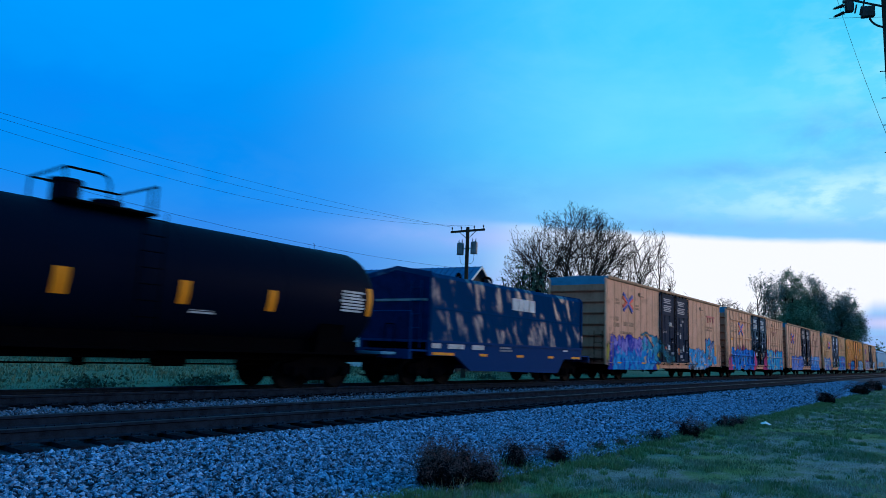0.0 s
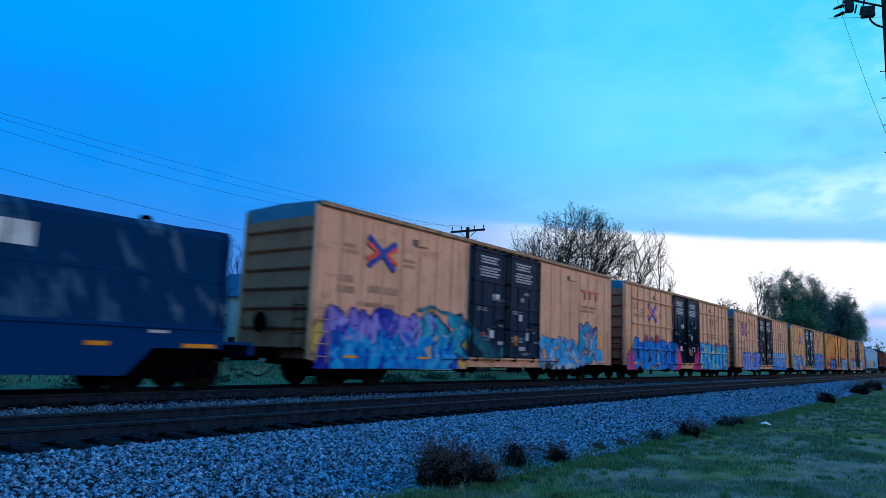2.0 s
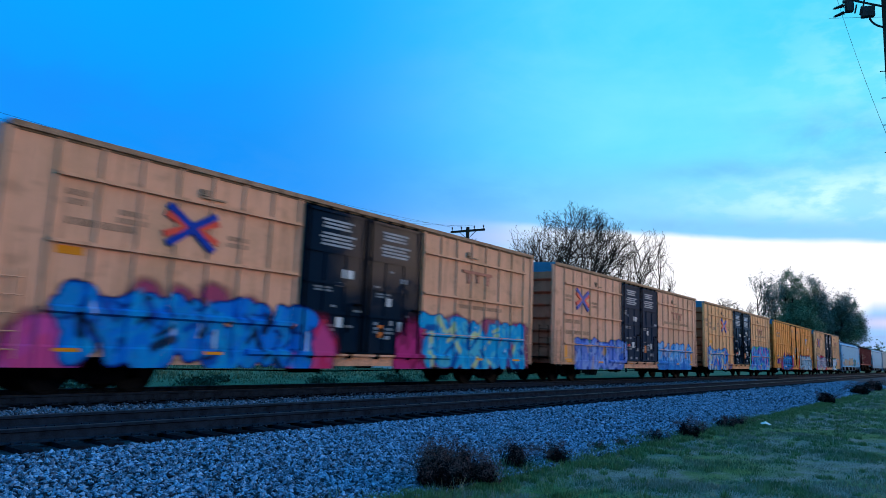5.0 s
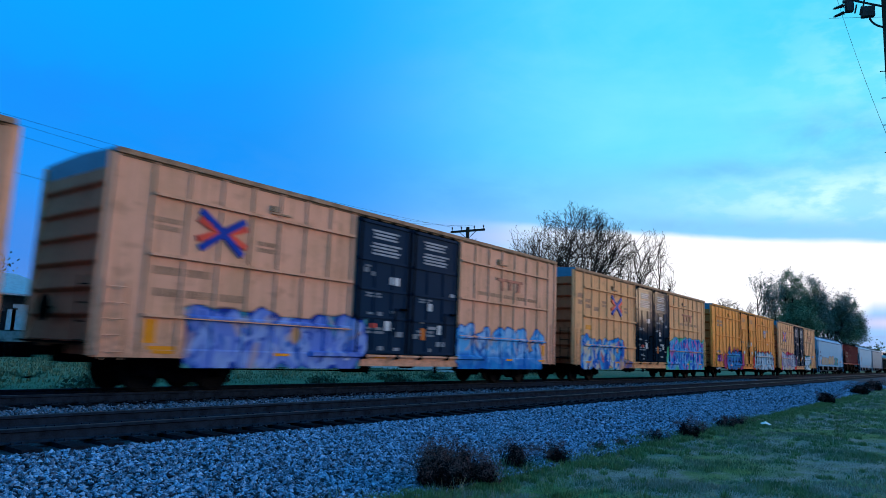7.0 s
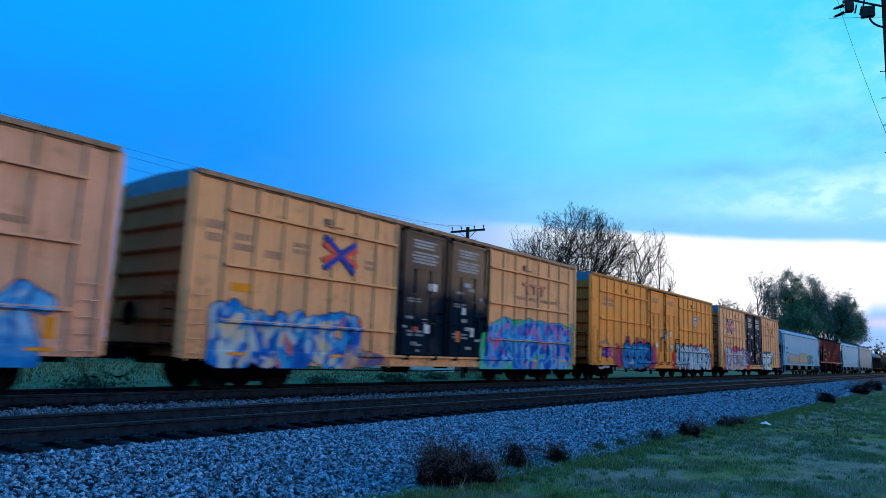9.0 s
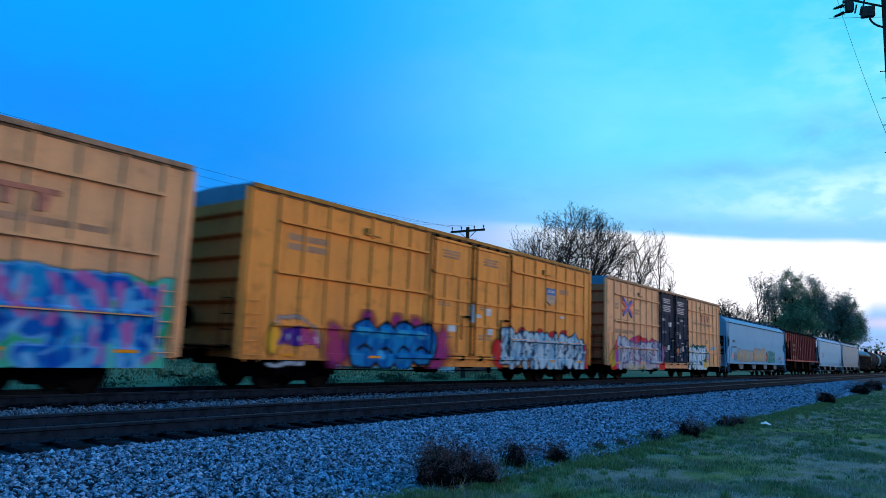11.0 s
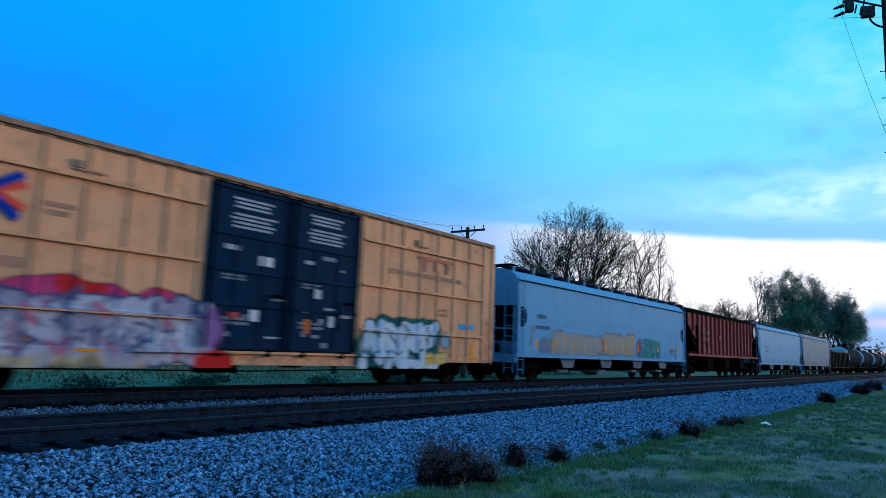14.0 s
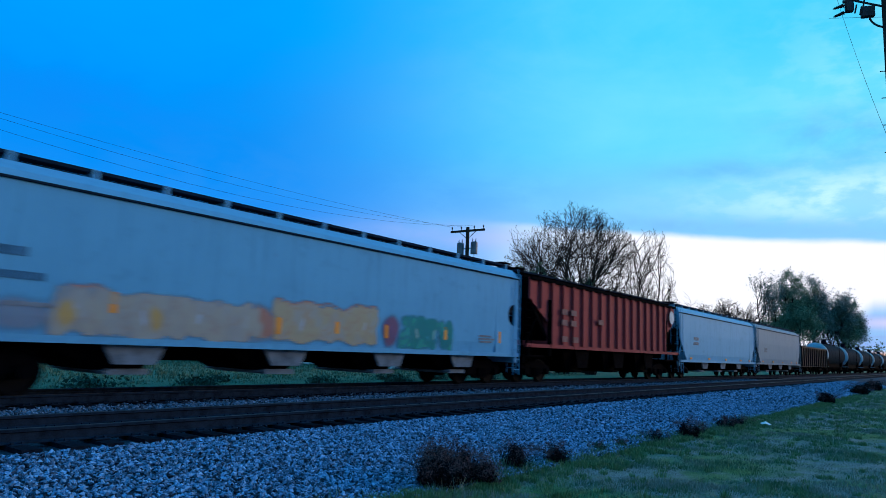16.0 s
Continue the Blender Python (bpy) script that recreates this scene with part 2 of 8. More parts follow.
plain("stencil_worn", (0.50, 0.265, 0.165), 0.7)
plain("stencil_faint", (0.26, 0.13, 0.12), 0.7)
plain("stencil_dark", (0.060, 0.165, 0.275), 0.7)
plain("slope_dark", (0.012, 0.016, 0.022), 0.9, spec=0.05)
# darker copy of the hood blue, shade between the cars put into its colour
plain("coil_end_paint", (0.002, 0.014, 0.075), 0.6, var=0.3, spec=0.03)
plain("stencil_white", (0.62, 0.64, 0.66), 0.6)
plain("stencil_pale", (0.36, 0.40, 0.45), 0.6)
plain("stencil_grey", (0.22, 0.26, 0.30), 0.6)
plain("logo_blue", (0.004, 0.045, 0.36), 0.5, var=0.15)
plain("logo_red", (0.80, 0.09, 0.06), 0.5, var=0.15)
plain("logo_red_faded", (0.58, 0.215, 0.145), 0.6, var=0.35, scale=6)
plain("logo_red_worn", (0.72, 0.19, 0.17), 0.6, var=0.3, scale=6)
plain("shield_blue_faded", (0.10, 0.20, 0.46), 0.6, var=0.35, scale=5)
plain("shield_pale_faded", (0.48, 0.33, 0.26), 0.6, var=0.3, scale=5)
plain("tag_blue", (0.10, 0.36, 0.60), 0.6, var=0.2)
plain("reflector_yellow", (0.78, 0.27, 0.012), 0.5, var=0.1, spec=0.1)
plain("sign_orange", (0.60, 0.15, 0.03), 0.5)
plain("rail_rust", (0.016, 0.028, 0.046), 0.85, var=0.4, scale=6, spec=0.01)
plain("rail_polish", (0.030, 0.038, 0.050), 0.55, 0.3)
plain("tie_wood", (0.010, 0.015, 0.024), 0.9, var=0.4, scale=4, bump=0.4, spec=0.01, vary=("object", 0.7))
plain("ballast_grimy", (0.100, 0.155, 0.225), 0.9, var=0.3, scale=8, spec=0.05, vary=("island", 1.6))
# bed much darker than the stones on it, so the gaps stay dark
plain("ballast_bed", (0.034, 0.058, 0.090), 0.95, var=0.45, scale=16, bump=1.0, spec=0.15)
plain("ballast_stone", (0.138, 0.250, 0.395), 0.9, var=0.3, scale=8, spec=0.1, vary=("island", 1.85))
plain("bark", (0.022, 0.019, 0.019), 0.95, bump=0.4, spec=0.03)
plain("pole_wood", (0.045, 0.034, 0.028), 0.9, bump=0.4, spec=0.1)
plain("leaf_olive", (0.120, 0.180, 0.120), 0.7, vary=("island", 0.9), spec=0.2)
plain("leaf_green", (0.045, 0.090, 0.060), 0.7, vary=("island", 0.8), spec=0.2)
plain("leaf_spring", (0.140, 0.235, 0.215), 0.7, vary=("island", 0.7), spec=0.1)
plain("leaf_young", (0.115, 0.220, 0.140), 0.7, vary=("island", 0.7), spec=0.1)
plain("leaf_bud", (0.045, 0.036, 0.026), 0.8, vary=("island", 0.8), spec=0.1)
plain("weed_plume", (0.135, 0.074, 0.076), 0.9, vary=("island", 0.9), spec=0.05)
plain("weed_brown", (0.009, 0.008, 0.011), 0.9, vary=("island", 0.9), spec=0.1)
plain("wall_siding", (0.62, 0.64, 0.66), 0.7, var=0.12)
plain("wall_dark", (0.05, 0.055, 0.06), 0.8)
plain("roof_blue_metal", (0.05, 0.12, 0.26), 0.45, 0.2, var=0.2)
plain("roof_pale_metal", (0.34, 0.40, 0.46), 0.45, 0.3, var=0.15)
plain("window_glass", (0.02, 0.025, 0.03), 0.12, spec=0.5)
plain("transformer_grey", (0.16, 0.18, 0.20), 0.5, 0.3)
plain("insulator_brown", (0.035, 0.025, 0.025), 0.35)
plain("wire_black", (0.012, 0.012, 0.012), 0.6)
plain("concrete_pale", (0.30, 0.31, 0.32), 0.85)
plain("paper_white", (0.70, 0.72, 0.74), 0.8, var=0.1)


def ground_material():
    """Mown grass with bare, dry and lush patches."""
    n = Nodes("grass_ground")
    v = n.coords()
    a = n.noise(v, 0.35, 5, 0.6)
    b = n.noise(v, 2.2, 5, 0.6)
    c = n.noise(v, 26.0, 4, 0.7)
    col = n.mix(n.band(a, 0.42, 0.58), (0.135, 0.225, 0.085), (0.250, 0.270, 0.270))
    col = n.mix(n.math("MULTIPLY", n.band(b, 0.45, 0.70), 0.7), col, (0.115, 0.205, 0.055))
    col = n.mix(n.math("MULTIPLY", n.band(c, 0.40, 0.70), 0.75), col, (0.055, 0.085, 0.045))
    sep = n.node("ShaderNodeSeparateXYZ")
    n.t.links.new(v, sep.inputs[0])
    # darker from the far track's ballast edge on, paler again further back
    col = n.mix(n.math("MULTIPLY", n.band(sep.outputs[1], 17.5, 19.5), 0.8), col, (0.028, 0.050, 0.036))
    col = n.mix(n.math("MULTIPLY", n.band(sep.outputs[1], 20.5, 24.0), 0.85), col, (0.120, 0.175, 0.105))
    n.bump(n.math("ADD", c, n.math("MULTIPLY", b, 0.6)), 1.0, 0.06)
    MATS["grass_ground"] = n.done(col, 0.95, 0.0, 0.1)


def blade_material():
    n = Nodes("grass_blade")
    r = n.island()
    v = n.coords()
    col = n.mix(r, (0.072, 0.146, 0.076), (0.175, 0.262, 0.168))
    col = n.mix(n.math("MULTIPLY", n.band(n.noise(v, 4.5, 4, 0.65), 0.48, 0.66), 0.7), col, (0.055, 0.105, 0.05))
    col = n.mix(n.math("MULTIPLY", n.band(n.noise(v, 1.3, 4), 0.50, 0.62), 0.65), col, (0.08, 0.155, 0.06))
    col = n.mix(n.math("MULTIPLY", n.band(n.noise(n.coords(shift=(5, 9, 0)), 0.9, 5, 0.6), 0.54, 0.66), 0.55), col, (0.26, 0.36, 0.13))
    col = n.mix(n.math("MULTIPLY", n.band(n.noise(n.coords(shift=(2, 7, 0)), 0.8, 5, 0.6), 0.47, 0.60), 0.62), col, (0.240, 0.265, 0.255))
    col = n.mix(n.math("MULTIPLY", n.band(n.noise(n.coords(shift=(8, 3, 0)), 2.4, 5, 0.65), 0.52, 0.64), 0.60), col, (0.040, 0.080, 0.040))
    sep = n.node("ShaderNodeSeparateXYZ")
    n.t.links.new(v, sep.inputs[0])
    # blades follow the ground: darker by the far track, paler beyond
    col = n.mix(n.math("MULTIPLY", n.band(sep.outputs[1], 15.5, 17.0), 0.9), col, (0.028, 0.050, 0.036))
    col = n.mix(n.math("MULTIPLY", n.band(sep.outputs[1], 20.5, 24.0), 0.85), col, (0.120, 0.175, 0.105))
    MATS["grass_blade"] = n.done(col, 0.8, 0.0, 0.15)


def spray_material():
    """Sprayed paint, its colours laid down on the skin's own mesh, flecked and a little worn."""
    n = Nodes("sprayed_paint")
    at = n.node("ShaderNodeAttribute")
    at.attribute_name = "spray"
    v = n.coords()
    g = n.noise(v, 11.0, 4, 0.6)
    b = n.noise(v, 1.7, 4, 0.6)
    col = n.mix(n.math("MULTIPLY", n.band(g, 0.45, 0.75), 0.05), at.outputs["Color"], (0.30, 0.22, 0.16))
    col = n.mix(n.math("MULTIPLY", n.band(b, 0.5, 0.75), 0.10), col, (0.10, 0.10, 0.12))
    n.put(n.b.inputs["Alpha"], n.math("MULTIPLY", at.outputs["Alpha"], n.math("ADD", n.math("MULTIPLY", n.band(g, 0.78, 0.60), 0.12), 0.88)))
    MATS["sprayed_paint"] = n.done(col, 0.65, 0.0, 0.01)


def tuft_material():
    n = Nodes("grass_tuft")
    col = n.mix(n.island(), (0.070, 0.140, 0.060), (0.165, 0.260, 0.110))
    MATS["grass_tuft"] = n.done(col, 0.8, 0.0, 0.15)


def hood_material():
    """Dented dark blue hood; its paler streaks are the dents' reflections, put into the colour."""
    n = Nodes("coil_hood_paint")
    v = n.coords((0.50, 1.6, 1.75), turn=(0, radians(-24), 0))
    v.node.vector_type = "TEXTURE"
    a = n.noise(v, 1.35, 2, 0.5, 0.35)
    g = n.noise(n.coords(), 8.0, 4)
    sep = n.node("ShaderNodeSeparateXYZ")
    n.t.links.new(n.coords(), sep.inputs[0])
    # the reflection streaks stop at a seam along the middle of the side
    seam = n.math("ABSOLUTE", n.math("SUBTRACT", sep.outputs[2], 2.52))
    m = n.band(n.math("ADD", n.math("MULTIPLY", a, 0.88), n.math("MULTIPLY", g, 0.12)), 0.53, 0.66)
    m = n.math("MULTIPLY", m, n.band(seam, 0.02, 0.16))
    col = n.mix(m, (0.003, 0.033, 0.100), (0.026, 0.088, 0.165))
    n.bump(n.math("ADD", a, n.math("MULTIPLY", n.band(seam, 0.05, 0.0), 0.15)), 0.35, 0.15)
    MATS["coil_hood_paint"] = n.done(col, 0.32, 0.0, n.math("MULTIPLY", m, 0.12))


ground_material()
blade_material()
tuft_material()
hood_material()
spray_material()

# ---- mesh helpers ----


def part(name, bm, material, parent=None, label="", smooth=False):
    """Links a bmesh (or mesh) as one object under a thing."""
    if isinstance(bm, bmesh.types.BMesh):
        me = bpy.data.meshes.new(name)
        bm.to_mesh(me)
        bm.free()
        for mt in (material if isinstance(material, (list, tuple)) else [material]):
            me.materials.append(MATS[mt] if isinstance(mt, str) else mt)
        if smooth:
            for f in me.polygons:
                f.use_smooth = True
    else:
        me = bm
    ob = new(name, me)
    if parent:
        ob.parent = parent
    if label:
        tagged(ob, label)
    return ob


def bx(bm, x0, x1, y0, y1, z0, z1, mi=0):
    """A box between the given sides."""
    vs = [bm.verts.new(p) for p in ((x0, y0, z0), (x1, y0, z0), (x1, y1, z0), (x0, y1, z0),
                                    (x0, y0, z1), (x1, y0, z1), (x1, y1, z1), (x0, y1, z1))]
    for q in ((0, 3, 2, 1), (4, 5, 6, 7), (0, 1, 5, 4), (1, 2, 6, 5), (2, 3, 7, 6), (3, 0, 4, 7)):
        bm.faces.new([vs[i] for i in q]).material_index = mi
    return vs


def bar(bm, p0, p1, r, seg=6, r1=None, mi=0, cap=True):
    """A round bar from p0 to p1, tapering to r1."""
    a, b = Vector(p0), Vector(p1)
    d = (b - a).normalized()
    u = d.orthogonal().normalized()
    w = d.cross(u)
    r1 = r if r1 is None else r1
    rings = []
    for c, rr in ((a, r), (b, r1)):
        rings.append([bm.verts.new(c + (u * math.cos(k * math.tau / seg) + w * math.sin(k * math.tau / seg)) * rr) for k in range(seg)])
    for k in range(seg):
        j = (k + 1) % seg
        bm.faces.new((rings[0][k], rings[0][j], rings[1][j], rings[1][k])).material_index = mi
    if cap:
        bm.faces.new(rings[0][::-1]).material_index = mi
        bm.faces.new(rings[1]).material_index = mi


def tube(bm, pts, r, seg=5):
    """One bent round bar through points."""
    pts = [Vector(q) for q in pts]
    rings = []
    for i, q in enumerate(pts):
        d = (pts[min(i + 1, len(pts) - 1)] - pts[max(i - 1, 0)]).normalized()
        u = d.cross(Vector((0.13, 0.97, 0.2))).normalized()
        w = d.cross(u)
        rings.append([bm.verts.new(q + (u * math.cos(k * math.tau / seg) + w * math.sin(k * math.tau / seg)) * r) for k in range(seg)])
    for A, B in zip(rings, rings[1:]):
        for k in range(seg):
            bm.faces.new((A[k], A[(k + 1) % seg], B[(k + 1) % seg], B[k]))
    bm.faces.new(rings[0][::-1])
    bm.faces.new(rings[-1])


def prism(bm, prof, x0, x1, axis="x", mi=0):
    """Extrudes a closed outline. axis x: outline in (y, z); axis y: outline in (x, z); axis z: (x, y)."""
    def at(p, s):
        return {"x": (s, p[0], p[1]), "y": (p[0], s, p[1]), "z": (p[0], p[1], s)}[axis]
    a = [bm.verts.new(at(p, x0)) for p in prof]
    b = [bm.verts.new(at(p, x1)) for p in prof]
    n = len(prof)
    fs = [bm.faces.new(a), bm.faces.new(b[::-1])]
    for i in range(n):
        fs.append(bm.faces.new((a[i], b[i], b[(i + 1) % n], a[(i + 1) % n])))
    for f in fs:
        f.material_index = mi
    bmesh.ops.recalc_face_normals(bm, faces=fs)
    return fs


def lathe(bm, prof, seg=24, axis="x", centre=(0, 0, 0), mi=0):
    """Turns an outline of (along, radius) about an axis."""
    rings = []
    for s, r in prof:
        ring = []
        for k in range(seg):
            a = k * math.tau / seg
            c, sn = math.cos(a) * r, math.sin(a) * r
            p = {"x": (s, c, sn), "y": (c, s, sn), "z": (c, sn, s)}[axis]
            ring.append(bm.verts.new(Vector(p) + Vector(centre)))
        rings.append(ring)
    fs = []
    for A, B in zip(rings, rings[1:]):
        for k in range(seg):
            j = (k + 1) % seg
            fs.append(bm.faces.new((A[k], A[j], B[j], B[k])))
    fs += [bm.faces.new(rings[0]), bm.faces.new(rings[-1])]
    for f in fs:
        f.material_index = mi
    bmesh.ops.recalc_face_normals(bm, faces=fs)
    return fs


def thing(name, label, category, group="", at=(0, 0, 0)):
    ob = new(name)
    ob.location = at
    ob.empty_display_size = 0.3
    return tagged(ob, label, category, group)


def piece(name, parent, x0, x1, y0, y1, z0, z1, mat, label=""):
    bm = bmesh.new()
    bx(bm, x0, x1, y0, y1, z0, z1)
    return part(name, bm, mat, parent, label)


# ---- plan ----
RAILS_NEAR = (9.43, 10.93)      # y of the near track's rails, rail tops at z = 0
TRACK_Y = 15.18                 # centre line of the track with the train
SIDE = 1.52                     # half width of a boxcar
TOE_Y, GRASS_Z = 5.6, -0.62


# small unevenness of the train's run: metres by which it lags
LAG_T = (0, 1, 1.5, 2, 2.5, 3, 4, 5.25, 6.5, 9, 11.5, 12, 13, 13.5, 14, 14.5, 15, 15.5, 16)
LAG = (0.04, 0.08, 0.15, 0.18, -0.06, 0.0, 0.06, 0.03, 0.0, 0.0, -0.05, -0.05, 0.03, 0.06, 0.02, -0.22, -0.08, 0.10, 0.40)


def speed_table():
    """Way of the train along -X, metres, every half second."""
    knots = ((0, 9.38), (8, 9.42), (12, 9.60), (14, 9.80), (16, 10.15))
    out, s, n = [(0.0, 0.0)], 0.0, 320
    for i in range(n):
        t = (i + 0.5) * 16.0 / n
        for (ta, va), (tb, vb) in zip(knots, knots[1:]):
            if ta <= t <= tb:
                s += (va + (vb - va) * (t - ta) / (tb - ta)) * 16.0 / n
        t = (i + 1) * 16.0 / n
        out.append((t, s - float(np.interp(t, LAG_T, LAG))))
    return out


WAY = speed_table()
TRAIN = []                      # (car, u of its middle, wheelsets)

# ---- ground, ballast, tracks ----


def profile(y):
    """Height of the ground across the tracks."""
    pts = ((-3000, GRASS_Z + 0.05), (-20, GRASS_Z + 0.05), (3.5, GRASS_Z), (5.55, GRASS_Z - 0.02), (5.9, -0.60), (8.70, -0.245), (17.1, -0.235), (19.2, -0.58), (24, -0.62), (3000, -0.55))
    for (ya, za), (yb, zb) in zip(pts, pts[1:]):
        if ya <= y <= yb:
            return za + (zb - za) * (y - ya) / (yb - ya)
    return GRASS_Z


def bumps(x, y):
    k = 1.0 if (y < 5.6 or y > 19.5) else 0.0
    return k * (0.035 * noise.noise((x * 0.45, y * 0.45, 0)) + 0.018 * noise.noise((x * 1.7, y * 1.7, 4)))


def ground_sheet(name, xs, ys, lift, mat):
    verts = [(x, y, profile(y) + bumps(x, y) + lift) for x in xs for y in ys]
    n = len(ys)
    faces = [(i * n + j, (i + 1) * n + j, (i + 1) * n + j + 1, i * n + j + 1) for i in range(len(xs) - 1) for j in range(n - 1)]
    me = bpy.data.meshes.new(name)
    me.from_pydata(verts, [], faces)
    me.materials.append(MATS[mat])
    for f in me.polygons:
        f.use_smooth = True
    return part(name, me, None)


def spread(a, b, n):
    return [a + (b - a) * k / n for k in range(n)]


xs = [-2500, -600, -150, -60, -25] + spread(-10, 40, 110) + spread(40, 90, 40) + spread(90, 240, 24) + [240, 330, 480, 800, 1500, 3000]
ys = [-2500, -500, -120, -50, -20] + spread(-10, 5.4, 36) + [5.4, 5.55, 5.75, 5.9, 8.75, 12, 17.1, 19.2, 20, 21.5, 23, 26, 30, 36, 44, 55, 70, 90, 130, 250, 600, 1300, 3000]
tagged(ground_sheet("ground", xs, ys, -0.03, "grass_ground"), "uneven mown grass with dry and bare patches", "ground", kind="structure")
xs = [-60, -20] + spread(-10, 90, 60) + [90, 150, 250, 420]
ys = [5.62, 5.8, 6.2, 6.8, 7.4, 8.0, 8.4, 8.75, 9.2, 10, 11, 12, 13, 14, 15, 16, 17.1, 17.6, 18.2, 18.8, 19.3]
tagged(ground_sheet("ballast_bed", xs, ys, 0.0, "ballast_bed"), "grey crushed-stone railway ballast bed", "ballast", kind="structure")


def stones(name, zones, seed, mat="ballast_stone"):
    """Loose crushed stones lying on the bed."""
    rng = np.random.default_rng(seed)
    V, F, base = [], [], 0
    octa = np.array([(1, 0, 0), (-1, 0, 0), (0, 1, 0), (0, -1, 0), (0, 0, 1), (0, 0, -1)], float)
    tris = np.array([(0, 2, 4), (2, 1, 4), (1, 3, 4), (3, 0, 4), (2, 0, 5), (1, 2, 5), (3, 1, 5), (0, 3, 5)])
    for x0, x1, y0, y1, per, r0, r1 in zones:
        n = int((x1 - x0) * (y1 - y0) * per)
        px, py = rng.uniform(x0, x1, n), rng.uniform(y0, y1, n)
        pz = np.array([profile(y) for y in py])
        r = rng.uniform(r0, r1, n)
        loc = octa[None] * (rng.uniform(0.6, 1.25, (n, 6, 1))) + rng.uniform(-0.35, 0.35, (n, 6, 3))
        loc[:, :, 2] *= 0.75
        a = rng.uniform(0, math.tau, n)
        b = rng.uniform(-0.7, 0.7, n)
        ca, sa, cb, sb = np.cos(a), np.sin(a), np.cos(b), np.sin(b)
        x, y, z = loc[:, :, 0], loc[:, :, 1], loc[:, :, 2]
        x, z = x * cb[:, None] + z * sb[:, None], z * cb[:, None] - x * sb[:, None]
        x, y = x * ca[:, None] - y * sa[:, None], x * sa[:, None] + y * ca[:, None]
        P = np.stack([px[:, None] + x * r[:, None], py[:, None] + y * r[:, None], (pz + r * rng.uniform(0.1, 0.75, n))[:, None] + z * r[:, None]], 2)
        V.append(P.reshape(-1, 3))
        F.append((tris[None] + (base + np.arange(n) * 6)[:, None, None]).reshape(-1, 3))
        base += n * 6
    V, F = np.concatenate(V), np.concatenate(F)
    me = bpy.data.meshes.new(name)
    me.from_pydata(V.tolist(), [], F.tolist())
    me.materials.append(MATS[mat])
    return tagged(part(name, me, None), "loose grey crushed stones of railway ballast", "ballast", kind="stuff")


stones("ballast_stones", [(2.0, 14, 5.45, 8.85, 820, 0.016, 0.038), (14, 30, 5.6, 8.85, 420, 0.022, 0.046), (30, 75, 5.7, 9.0, 80, 0.035, 0.07)], 3)
stones("track_stones", [(2.5, 20, 11.4, 14.3, 300, 0.020, 0.042), (20, 60, 11.4, 14.3, 80, 0.03, 0.06), (5, 30, 9.5, 10.9, 90, 0.02, 0.04),
                        (4, 40, 16.1, 19.0, 60, 0.025, 0.05)], 4, "ballast_grimy")


def rail_mesh(bm):
    """Rail with head, web and foot."""
    prof = [(-0.075, -0.182), (-0.075, -0.170), (-0.012, -0.150), (-0.010, -0.055), (-0.036, -0.042), (-0.037, -0.006), (-0.030, 0.0),
            (0.030, 0.0), (0.037, -0.006), (0.036, -0.042), (0.010, -0.055), (0.012, -0.150), (0.075, -0.170), (0.075, -0.182)]
    fs = prism(bm, prof, -60, 420, "x")
    for f in fs:
        if f.calc_center_median().z > -0.004:
            f.material_index = 1


def tie_mesh(bm):
    bx(bm, -0.115, 0.115, -1.30, 1.30, -0.36, -0.190)


def plate_mesh(bm):
    bx(bm, -0.10, 0.10, -0.19, 0.19, -0.190, -0.178)
    for sx in (-0.06, 0.06):
        for sy in (-0.10, 0.10):
            bx(bm, sx - 0.014, sx + 0.014, sy - 0.02, sy + 0.02, -0.178, -0.150)


def track(name, yc, label):
    t = tagged(new(name), label, "railway track", kind="structure")
    t.location = (0, yc, 0)
    rng = random.Random(int(yc * 10))
    for s in (-0.75, 0.75):
        bm = bmesh.new()
        rail_mesh(bm)
        r = part("rail", bm, ["rail_rust", "rail_polish"], t)
        r.location = (0, s, 0)

    def make(key, fn, mat):
        bm = bmesh.new()
        fn(bm)
        me = bpy.data.meshes.new(key)
        bm.to_mesh(me)
        bm.free()
        me.materials.append(MATS[mat])
        return me
    tm, pm = make("tie", tie_mesh, "tie_wood"), make("tie_plate", plate_mesh, "rail_rust")
    for k in range(150):
        x = -4 + 0.51 * k
        o = part("tie", tm, None, t)
        o.location = (x + rng.uniform(-0.03, 0.03), rng.uniform(-0.06, 0.06), rng.uniform(-0.012, 0.006))
        o.rotation_euler = (0, 0, radians(rng.uniform(-1.2, 1.2)))
        if k < 60:
            for s in (-0.75, 0.75):
                q = part("tie_plate", pm, None, t)
                q.location = (x, s, 0)


track("track_near", 10.18, "empty railway track with rusty rails on wooden ties")
track("track_far", TRACK_Y, "railway track with worn shiny rails on wooden ties")


